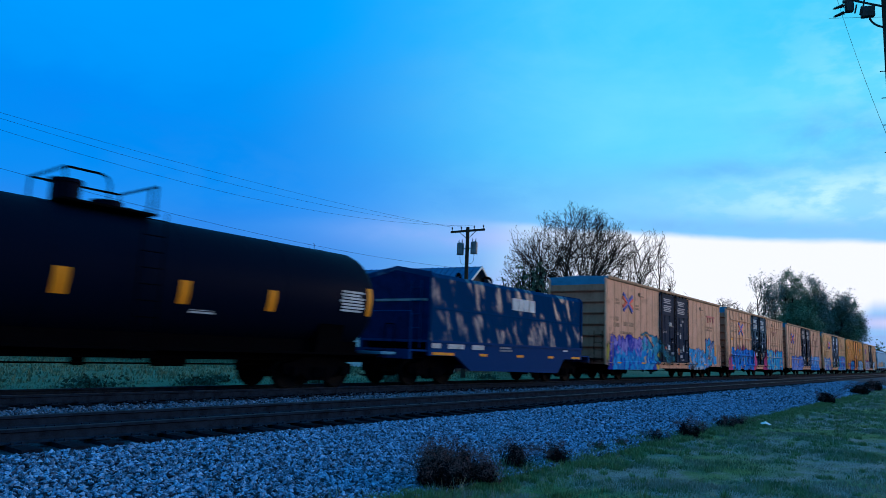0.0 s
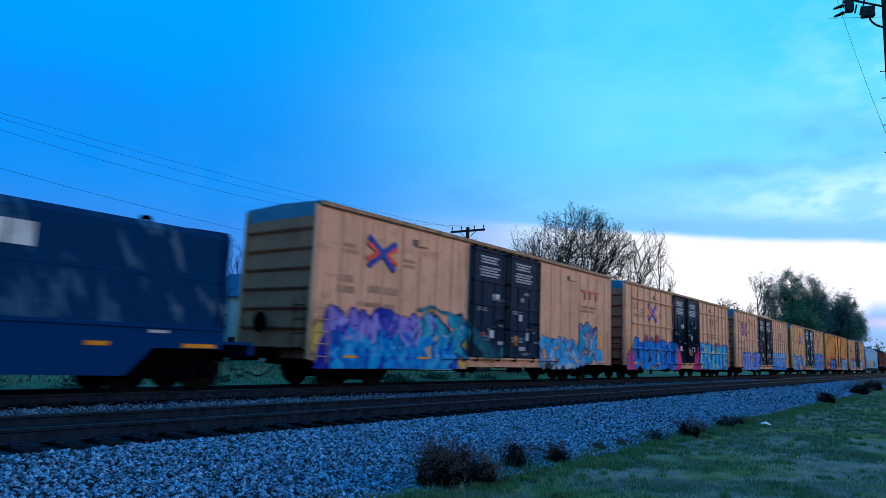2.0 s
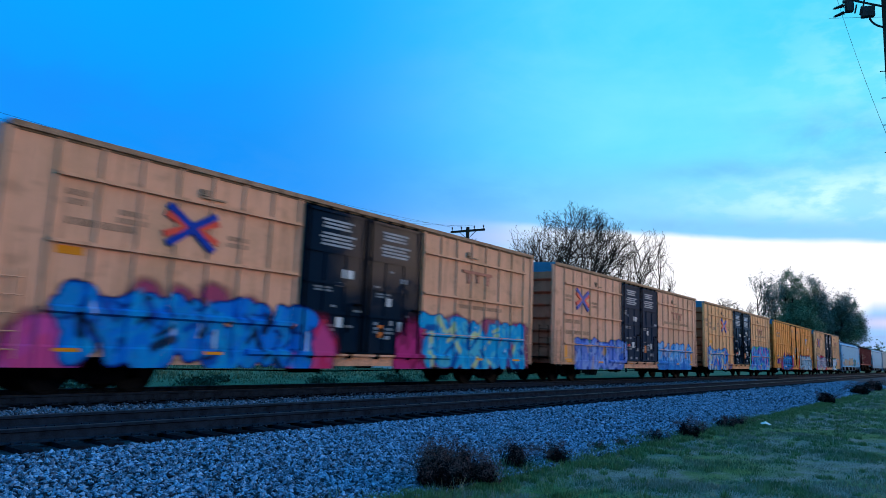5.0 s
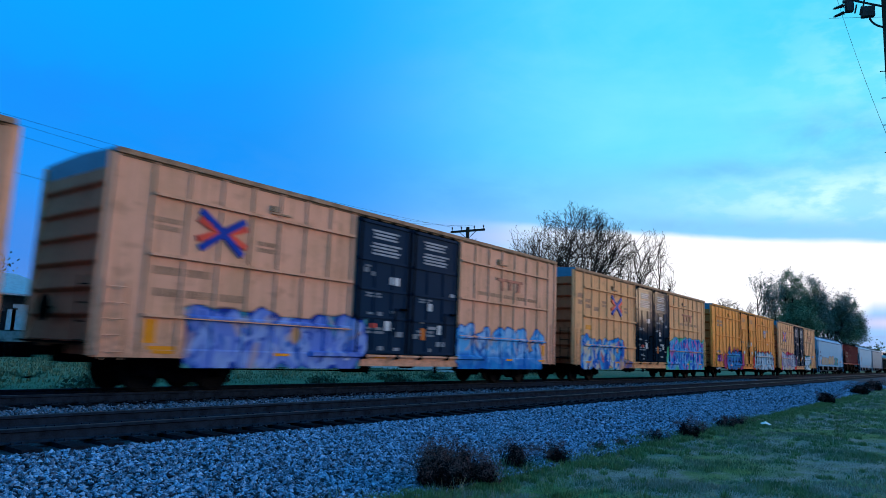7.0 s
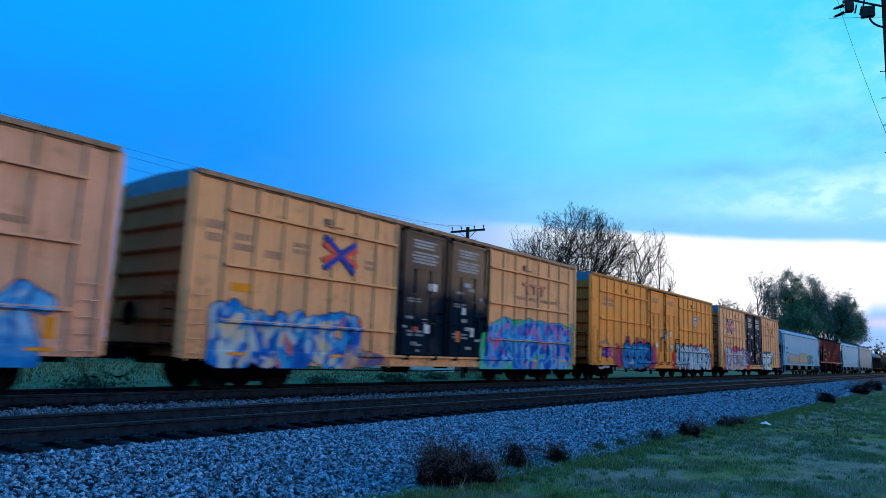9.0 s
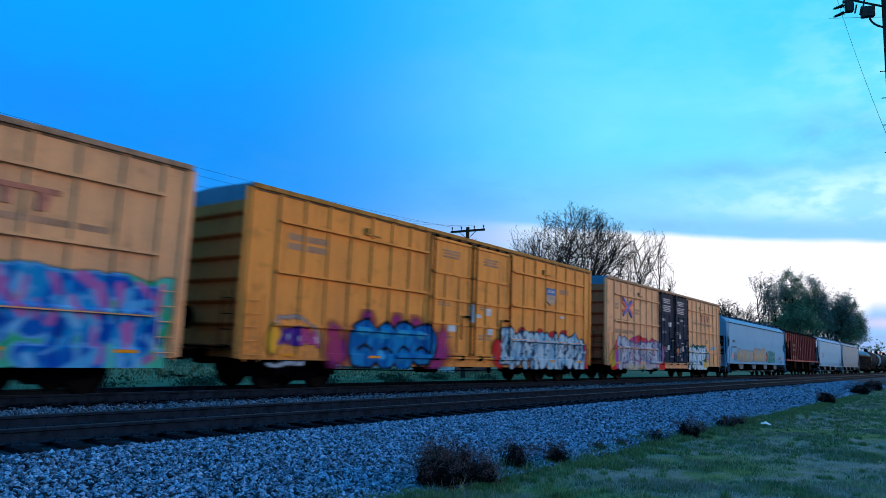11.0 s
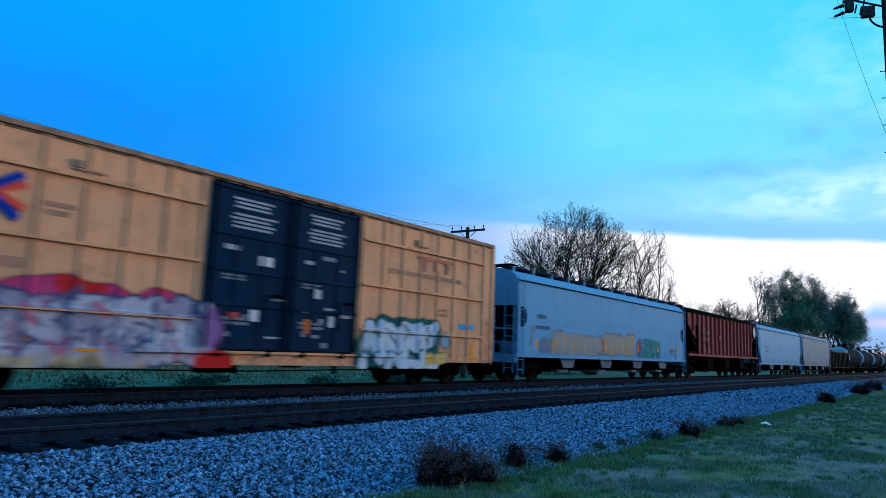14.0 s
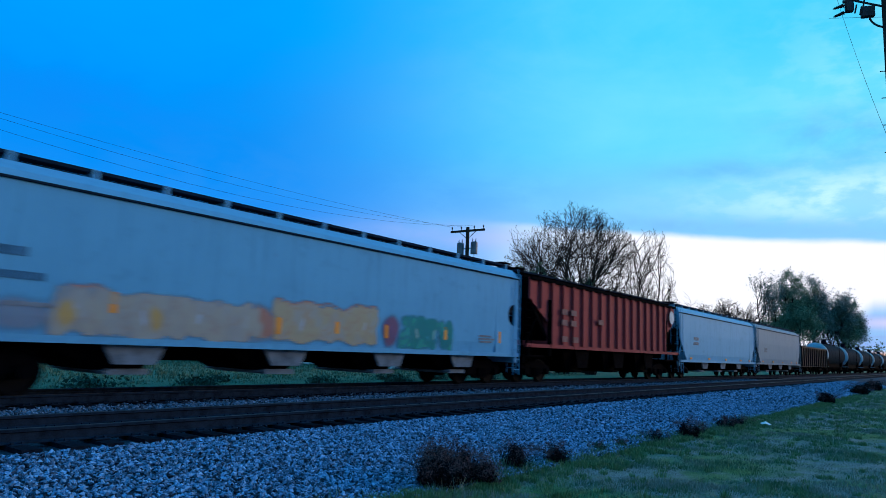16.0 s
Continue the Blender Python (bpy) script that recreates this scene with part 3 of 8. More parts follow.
def blades(name, zones, mat, seed, label):
    """Short grass, blade by blade."""
    rng = np.random.default_rng(seed)
    V, base, total = [], 0, 0
    for x0, x1, ylo, yhi, per, w0, h0, h1 in zones:
        n = int((x1 - x0) * (yhi - ylo) * per)
        px, py = rng.uniform(x0, x1, n), rng.uniform(ylo, yhi, n)
        tuft = np.array([noise.noise((a * 0.7, b * 0.7, 9)) * 0.8 + noise.noise((a * 2.6, b * 2.6, 3)) * 0.5 for a, b in zip(px, py)])
        keep = rng.uniform(-0.42, 0.40, n) < tuft
        px, py, tuft = px[keep], py[keep], tuft[keep]
        n = len(px)
        pz = np.array([profile(b) + bumps(a, b) - 0.04 for a, b in zip(px, py)])
        h = rng.uniform(h0, h1, n) * (0.8 + 1.3 * np.clip(tuft, -0.4, 0.7))
        a = rng.uniform(0, math.tau, n)
        w = w0 * rng.uniform(0.6, 1.4, n)
        lean = rng.uniform(0.1, 0.7, n) * h
        la = rng.uniform(0, math.tau, n)
        A = np.stack([px - np.cos(a) * w, py - np.sin(a) * w, pz], 1)
        B = np.stack([px + np.cos(a) * w, py + np.sin(a) * w, pz], 1)
        C = np.stack([px + np.cos(la) * lean, py + np.sin(la) * lean, pz + h], 1)
        V.append(np.stack([A, B, C], 1).reshape(-1, 3))
        total += n
    V = np.concatenate(V)
    F = np.arange(len(V)).reshape(-1, 3)
    me = bpy.data.meshes.new(name)
    me.from_pydata(V.tolist(), [], F.tolist())
    me.materials.append(MATS[mat])
    return tagged(part(name, me, None), label, "grass", kind="stuff")


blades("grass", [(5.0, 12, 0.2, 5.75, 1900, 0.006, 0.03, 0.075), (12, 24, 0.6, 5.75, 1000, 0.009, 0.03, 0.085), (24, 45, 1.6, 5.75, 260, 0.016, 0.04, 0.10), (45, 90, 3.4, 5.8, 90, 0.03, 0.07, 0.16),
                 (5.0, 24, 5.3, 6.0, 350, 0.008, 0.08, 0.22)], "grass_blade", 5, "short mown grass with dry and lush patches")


def tufts(name, count, seed):
    """Taller tufts among the mown grass, thickest along the stones."""
    rng = np.random.default_rng(seed)
    V = []
    for k in range(count):
        x = 5.5 + 45 * rng.uniform() ** 1.8
        y = 5.75 - abs(rng.normal(0, 0.45)) if rng.uniform() < 0.75 else rng.uniform(max(0.2, 0.075 * x), 5.6)
        n = int(rng.integers(30, 60))
        hh = rng.uniform(0.04, 0.095)
        a = rng.uniform(0, math.tau, n)
        q = rng.uniform(0, 0.12, n)
        bx0, by0 = x + np.cos(a) * q, y + np.sin(a) * q
        z = profile(y) + bumps(x, y) - 0.04
        w = rng.uniform(0.003, 0.007, n) * (1 + x / 25)
        h = hh * rng.uniform(0.5, 1.2, n)
        out = rng.uniform(0.2, 0.9, n) * h
        zz = np.full(n, z)
        A = np.stack([bx0 + np.sin(a) * w, by0 - np.cos(a) * w, zz], 1)
        B = np.stack([bx0 - np.sin(a) * w, by0 + np.cos(a) * w, zz], 1)
        C = np.stack([bx0 + np.cos(a) * out, by0 + np.sin(a) * out, zz + h + 0.03], 1)
        V.append(np.stack([A, B, C], 1).reshape(-1, 3))
    V = np.concatenate(V)
    me = bpy.data.meshes.new(name)
    me.from_pydata(V.tolist(), [], np.arange(len(V)).reshape(-1, 3).tolist())
    me.materials.append(MATS["grass_tuft"])
    return tagged(part(name, me, None), "bright green grass tufts along the ballast", "grass", kind="stuff")


tufts("grass_tufts", 1500, 12)
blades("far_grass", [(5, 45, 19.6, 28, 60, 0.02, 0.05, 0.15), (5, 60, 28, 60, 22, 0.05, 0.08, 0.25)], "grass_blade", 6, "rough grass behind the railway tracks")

# ---- plants ----


def skeleton(height, foot, rx, rz, limbs, seed, step, lean=0.0, thin=0.012, wig=0.10, most=14000, pull=0.03):
    """A trunk that forks into limbs, branches and twigs within a rounded, uneven crown. Gives the ring points,
    the trunk's faces, the other faces and the thin outer nodes."""
    rng = np.random.default_rng(seed)
    cz = height - rz
    nodes, par = [np.array([0, 0, -0.1])], [-1]
    z = 0.0
    while z < foot:
        z += step
        nodes.append(np.array([0.03 * rng.normal(), 0.03 * rng.normal(), z]))
        par.append(len(nodes) - 2)
    stem = len(nodes)

    def unit(v):
        return v / max(1e-6, float(np.sqrt(v @ v)))

    def inside(p):
        q = (p - np.array([lean, 0, cz])) / np.array([rx, rx, rz])
        ang = math.atan2(q[1], q[0])
        edge = 1.0 + 0.16 * noise.noise((math.cos(ang) * 1.6 + seed, math.sin(ang) * 1.6, q[2] * 1.6)) + 0.07 * noise.noise((q[0] * 4, q[1] * 4 + seed, q[2] * 4))
        return q @ q < edge * edge or (p[2] < cz - 0.3 * rz and q[0] * q[0] + q[1] * q[1] < 0.8)

    def shoot(k, d, ln, lvl):
        n = max(2, int(ln / step))
        for s in range(n):
            d = unit(d + rng.normal(0, wig + 0.03 * lvl, 3) + np.array([0, 0, pull * (0.4 if lvl == 1 else 1.0)]))
            p = nodes[k] + d * step
            if len(nodes) > most or not inside(p):
                return
            nodes.append(p)
            par.append(k)
            k = len(nodes) - 1
            fr = (s + 1) / n
            if lvl < 4 and fr > (0.22, 0.18, 0.12, 0.0)[lvl - 1] and rng.uniform() < (0.62, 0.64, 0.75, 0.0)[lvl - 1]:
                side = unit(np.cross(d, rng.normal(0, 1, 3)))
                shoot(k, unit(d + side * rng.uniform(0.45, 1.0)), max(step * 1.5, ln * (1.05 - 0.6 * fr) * rng.uniform(0.32, 0.58)), lvl + 1)

    for m in range(limbs):
        a = m * 2.4 + rng.uniform(-0.4, 0.4)
        sp = 0.12 if m == 0 else rng.uniform(0.15, 1.7) * min(1.0, rx / rz)
        shoot(max(1, stem - 1 - int(rng.integers(0, max(1, stem // 3)))), unit(np.array([math.cos(a) * sp, math.sin(a) * sp, 1.0])), (height - foot) * 1.15, 1)
    pts = np.array(nodes)
    par = np.array(par)
    N = len(pts)
    r, acc = np.zeros(N), np.zeros(N)
    kids = np.bincount(par[1:], minlength=N)
    for i in range(N - 1, -1, -1):
        r[i] = max(thin, acc[i] ** (1 / 2.6)) if acc[i] > 0 else thin * 0.8
        if i:
            acc[par[i]] += r[i] ** 2.6
    r[0] *= 1.2
    main = np.full(N, -1)
    for i in range(1, N):
        if main[par[i]] < 0 or r[i] > r[main[par[i]]] or i < stem:
            main[par[i]] = i
    seg = 5
    d = np.zeros((N, 3))
    d[1:] = pts[1:] - pts[par[1:]]
    d[0] = (0, 0, 1)
    d /= np.maximum(np.linalg.norm(d, axis=1), 1e-6)[:, None]
    u = np.cross(d, np.array([0.31, 0.87, 0.19]))
    u /= np.maximum(np.linalg.norm(u, axis=1), 1e-6)[:, None]
    w = np.cross(d, u)

    def rings(c, rr, idx):
        an = np.arange(seg) * math.tau / seg
        return (c[:, None, :] + (u[idx][:, None, :] * np.cos(an)[None, :, None] + w[idx][:, None, :] * np.sin(an)[None, :, None]) * rr[:, None, None]).reshape(-1, 3)

    every = np.arange(N)
    side = np.array([i for i in range(1, N) if main[par[i]] != i], int)
    V = np.concatenate([rings(pts, r, every), rings(pts[par[side]], np.minimum(r[par[side]], r[side] * 1.3), side)])
    lower = par.copy()
    lower[side] = N + np.arange(len(side))

    def skin(idx):
        a, b = lower[idx][:, None] * seg, idx[:, None] * seg
        return np.concatenate([np.concatenate([a + k, a + (k + 1) % seg, b + (k + 1) % seg, b + k], 1) for k in range(seg)])

    return V, skin(np.arange(1, stem)), skin(np.arange(stem, N)), pts[(kids <= 1) & (r < thin * 1.6) & (every >= stem)]


def raw(name, V, F, mat):
    me = bpy.data.meshes.new(name)
    me.from_pydata(V.tolist(), [], F.tolist())
    me.materials.append(MATS[mat])
    return me


def leaf_cloud(points, size, per, jitter, seed):
    """Small leaves strewn about points."""
    rng = np.random.default_rng(seed)
    pts = np.repeat(np.array(points, float), per, 0)
    n = len(pts)
    pts = pts + rng.normal(0, jitter, (n, 3))
    a, b = rng.normal(0, 1, (n, 3)), rng.normal(0, 1, (n, 3))
    a /= np.linalg.norm(a, axis=1)[:, None]
    b -= a * (a * b).sum(1)[:, None]
    b /= np.linalg.norm(b, axis=1)[:, None]
    s = size * rng.uniform(0.5, 1.3, n)[:, None]
    V = np.stack([pts - a * s, pts + b * s * 0.5, pts + a * s, pts - b * s * 0.5], 1).reshape(-1, 3)
    return V, np.arange(len(V)).reshape(-1, 4)


def tree(label, x, y, height, seed, foot, rx, rz, limbs, leafy=0.0, leaf="leaf_bud", size=0.1, per=1, jitter=0.2, step=0.55, thin=0.012, lean=0.0, wig=0.10, most=14000, clump=0.0, pull=0.03):
    t = thing("tree", label, "tree", at=(x, y, profile(y) - 0.05))
    V, F, G, tips = skeleton(height, foot, rx, rz, limbs, seed, step, lean, thin, wig, most, pull)
    part("trunk", raw("trunk", V[:int(F.max()) + 1], F, "bark"), None, t)
    tagged(part("branchwork", raw("branchwork", V, G, "bark"), None, t), kind="stuff")
    if leafy:
        rng = np.random.default_rng(seed + 1)
        gap = np.array([noise.noise((q[0] * 0.42 + seed, q[1] * 0.42, q[2] * 0.42)) for q in tips]) if clump else 0.0
        pts = tips[rng.uniform(0, 1, len(tips)) < leafy + clump * gap]
        V, F = leaf_cloud(pts, size, per, jitter, seed)
        tagged(part("crown", raw("crown", V, F, leaf), None, t), kind="stuff")
    return t


# bare trees coming into bud behind the train
tree("large bare spreading tree coming into bud", 68.0, 34.7, 18.5, 4, 3.6, 7.8, 8.2, 22, 0.8, "leaf_bud", 0.085, 1, 0.08, 0.40, 0.0115, 0.0, 0.06, 26000, 0.0, 0.004)
tree("slender bare tree with upright forked limbs", 78.4, 29.3, 17.4, 12, 4.0, 3.1, 7.2, 7, 0.35, "leaf_bud", 0.07, 1, 0.1, 0.42, 0.015, 0.0, 0.05, 14000, 0.0, 0.02)
for k, (x, y, h) in enumerate(((57, 66, 15.0), (50, 70, 14.5), (54, 60, 13.0))):
    tree("thin bare tree behind the barn", x, y, h, 30 + k, 4.0, 3.4, 4.6, 4, 0.4, "leaf_bud", 0.10, 1, 0.1, 0.55, 0.018)
# leafy group along the tracks
for k, (x, y, h, rx, rz, lv, pr, mt) in enumerate(((192, 43.5, 24.5, 4.2, 6.5, 0.45, 4, "leaf_olive"), (194, 39.5, 22.0, 4.5, 8.0, 0.7, 6, "leaf_olive"), (195, 36.0, 24.6, 5.0, 9.0, 0.85, 7, "leaf_green"), (200, 33.0, 23.6, 5.0, 9.0, 0.8, 7, "leaf_olive"),
                                       (204, 29.6, 22.0, 5.0, 9.0, 0.7, 6, "leaf_olive"), (206, 28.0, 22.8, 4.5, 7.5, 0.5, 5, "leaf_olive"), (212, 27.6, 18.5, 5.0, 7.0, 0.95, 8, "leaf_green"), (190, 34.0, 15.0, 5.5, 6.5, 0.95, 8, "leaf_green"),
                                       (199, 40.0, 14.5, 5.5, 6.5, 0.95, 8, "leaf_green"), (208, 29.0, 14.0, 5.5, 6.0, 0.95, 8, "leaf_green"), (212, 26.6, 15.0, 4.6, 7.0, 0.8, 7, "leaf_olive"), (196, 37.0, 13.0, 5.5, 5.8, 0.95, 8, "leaf_green"))):
    tree("tall tree in thin spring leaf beside the tracks", x, y - 1.6, h + 1.8, 50 + k, 4.5, rx * 1.05, rz, 7, lv * 0.90, "leaf_spring" if mt == "leaf_olive" else "leaf_young", 0.20, int(pr * 4.5), 0.55, 0.8, 0.030, 0.0, 0.10, 14000, 0.55, 0.01)
for k, (x, y, h) in enumerate(((168, 44, 16.2), (166, 48.5, 14.0), (160, 42.0, 13.5), (172, 48, 15), (170, 40.5, 14.5))):
    tree("far bare scrub tree near the tracks", x, y, h + 2.0, 70 + k, 2.0, 4.2, 6.5, 6, 0.7, "leaf_bud", 0.15, 2, 0.3, 0.6, 0.034)
for k, (x, y, h) in enumerate(((88, 34, 13.0), (96, 32.5, 13.0), (86, 37, 13.0), (80, 33, 11.5))):
    tree("low bare scrub tree behind the train", x, y, h, 80 + k, 2.0, 4.0, 5.4, 7, 0.4, "leaf_bud", 0.07, 1, 0.2, 0.45, 0.015)


def shrub(label, x, y, w, h, seed, leaf, size, n=220, name="shrub", stems="bark"):
    """Stems from the ground with clumps of leaves in an uneven mound."""
    rng = random.Random(seed)
    s = thing(name, label, "shrub", at=(x, y, profile(y) - 0.02))
    bm, pts = bmesh.new(), []
    for k in range(40):
        a, q = rng.uniform(0, math.tau), rng.uniform(0.05, 1.0)
        top = Vector((math.cos(a) * w * q * rng.uniform(0.6, 1.0), math.sin(a) * w * q * rng.uniform(0.6, 1.0), h * rng.uniform(0.6, 1.0) * (1.02 - 0.25 * q * q)))
        foot = Vector((math.cos(a) * w * q * 0.25, math.sin(a) * w * q * 0.25, -0.03))
        mid = foot.lerp(top, 0.5) + Vector((rng.uniform(-1, 1), rng.uniform(-1, 1), 0)) * w * 0.08
        if name == "weed_clump":
            top = foot.lerp(top, 0.80)
        slim = 0.8 if name == "weed_clump" else 1.0
        bar(bm, foot, mid, h * 0.012 * slim, 4, h * 0.008 * slim, cap=False)
        bar(bm, mid, top, h * 0.008 * slim, 4, h * 0.003 * slim, cap=False)
        for _ in range(n // 40):
            pts.append(foot.lerp(top, rng.uniform(0.2, 1.0) ** 0.7))
    tagged(part("stem_tangle", bm, stems, s), kind="stuff")
    if name == "weed_clump":
        # feathery dry seed heads that stand above the dark, dense foot
        q = np.random.default_rng(seed)
        k = int(n * 2.0)
        # each sprig is a cluster of small bent bracts round a leaning stalk tip
        m = max(14, int(n * 0.05))
        ta, tr = q.uniform(0, math.tau, m), w * np.sqrt(q.uniform(0, 1, m)) * 1.05
        tz = h * (0.66 + 0.30 * q.uniform(0, 1, m)) * (1.0 - 0.30 * (tr / w) ** 2) * (0.90 + 0.16 * np.sin(3 * ta + seed))
        i = q.integers(0, m, k)
        sp = np.stack([np.cos(ta[i]) * tr[i], np.sin(ta[i]) * tr[i], tz[i]], 1) + q.normal(0, 1, (k, 3)) * np.array((0.055, 0.055, 0.050)) * (h / 0.6)
        d = q.normal(0, 1, (k, 3))
        d[:, 2] = np.abs(d[:, 2])
        d /= np.linalg.norm(d, axis=1)[:, None]
        ln, wd = q.uniform(0.020, 0.055, k)[:, None] * (h / 0.6) ** 0.5, 0.0030 * (1 + x / 16)
        side = np.cross(d, q.normal(0, 1, (k, 3)))
        side /= np.linalg.norm(side, axis=1)[:, None] + 1e-6
        A, B, C = sp - side * wd, sp + side * wd, sp + d * ln
        V = np.stack([A, B, C], 1).reshape(-1, 3)
        tagged(part("plume", raw("plume", V, np.arange(len(V)).reshape(-1, 3), "weed_plume"), None, s, "feathery reddish-brown seed heads"), kind="stuff")
        pts = [p for p in pts if p[2] < h * rng.uniform(0.45, 0.85)]
        pts += [Vector((p[0] * 1.05, p[1] * 1.05, p[2] * 0.55)) for p in pts]
    V, F = leaf_cloud([tuple(q) for q in pts], size, 3, w * 0.09, seed)
    V[:, 2] = np.maximum(V[:, 2], 0.0)
    me = bpy.data.meshes.new("foliage")
    me.from_pydata(V.tolist(), [], F.tolist())
    me.materials.append(MATS[leaf])
    part("foliage", me, None, s)


for x, y, w, h, mt, n in ((7.35, 5.62, 0.36, 0.60, "weed_brown", 1100), (7.62, 5.85, 0.32, 0.66, "weed_brown", 900), (7.85, 5.6, 0.38, 0.64, "weed_brown", 1000), (8.15, 5.45, 0.28, 0.42, "weed_brown", 600), (9.5, 5.75, 0.36, 0.52, "weed_brown", 600), (10.6, 5.6, 0.30, 0.40, "weed_brown", 420),
                          (15.2, 5.6, 0.32, 0.30, "weed_brown", 260), (16.7, 5.35, 0.40, 0.52, "weed_brown", 520), (20.2, 5.45, 0.40, 0.34, "weed_brown", 300), (21.3, 5.4, 0.45, 0.32, "weed_brown", 300),
                          (37.9, 5.5, 0.6, 0.62, "weed_brown", 420), (52.5, 5.7, 0.85, 0.80, "weed_brown", 600), (62.5, 5.9, 0.95, 0.95, "weed_brown", 600), (12.6, 5.75, 0.2, 0.22, "leaf_green", 160), (13.6, 5.7, 0.18, 0.2, "leaf_green", 160),
                          (8.3, 5.4, 0.24, 0.18, "leaf_green", 200), (18.0, 5.5, 0.22, 0.2, "weed_brown", 160)):
    shrub("dry brown weed clump at the ballast edge" if mt == "weed_brown" else "low green weed at the ballast edge", x, y, w, h, int(x * 37), mt, 0.020 if x < 30 else 0.06, n, "weed_clump", "weed_brown")
rng = random.Random(8)
for k in range(9):
    x = 8.5 + k * 3.6 + rng.uniform(-1.2, 1.2)
    shrub("low dark green shrub beyond the far track", x, 22.0 + rng.uniform(0.0, 6.0), rng.uniform(0.8, 1.8), rng.uniform(0.14, 0.30), 100 + k, "leaf_green", 0.08, 300)
for k, (x, y, w, h) in enumerate(((30, 56, 3.4, 7.0), (36, 58, 3.6, 7.4), (41, 62, 3.4, 7.8), (33, 62, 4.0, 8.0), (26.5, 60, 2.6, 5.5), (53.5, 32.6, 2.4, 10.6), (55.6, 31.6, 2.6, 10.4), (58.5, 30.4, 2.4, 9.6), (61.5, 29.0, 2.2, 7.6), (66.0, 31.2, 1.1, 11.0), (67.0, 32.2, 1.3, 10.4))):
    shrub("dense dark evergreen shrub behind the tracks", x, y, w, h, 140 + k, "leaf_green", 0.22, 900)
for k, (x, y, h) in enumerate(((12, 86, 9.6), (20, 90, 10.4), (30, 92, 11.5), (38, 92, 11.0), (46, 90, 10.5), (5, 84, 9.8), (54, 88, 10.5))):
    tree("tree in thin olive spring leaf behind the depot", x, y, h + 1.0, 160 + k, 3.0, 4.6, 4.6, 4, 0.95, "leaf_olive", 0.22, 7, 0.6, 0.9, 0.03)
for k in range(22):
    a = radians(3 + k * 4.2)
    d = 300 + 40 * math.sin(k * 2.1)
    x, y = d * math.cos(a), max(26, d * math.sin(a))
    tree("distant tree on the horizon", x, y, 10 + 2.5 * math.sin(k * 1.7), 200 + k, 2.5, 6.0, 4.4, 3, 0.95, "leaf_olive", 0.6, 7, 1.1, 1.5, 0.06)

# unseen tree line, added as a dark skyline for the glossy doors to mirror
rng = random.Random(21)
for k in range(36):
    x = 18 + k * 9.0 + rng.uniform(-3, 3)
    tree("unseen leafy tree added as a skyline for the doors to mirror", x, -50 + rng.uniform(-6, 6), rng.uniform(8.0, 13.5), 240 + k, 1.0, rng.uniform(4.5, 7.0), rng.uniform(3.8, 5.4), 5, 0.95, "leaf_green", 0.55, 9, 0.9, 1.1, 0.05)

# unseen shrubs added to close the low gaps in that mirrored skyline
for k in range(34):
    x = 30 + k * 7.5 + rng.uniform(-2, 2)
    shrub("unseen tall dark shrub added as a skyline for the doors to mirror", x, -47 + rng.uniform(-2, 2), rng.uniform(4.2, 5.4), rng.uniform(6.5, 9.0), 300 + k, "leaf_green", 0.75, 520)

# ---- buildings behind the train ----


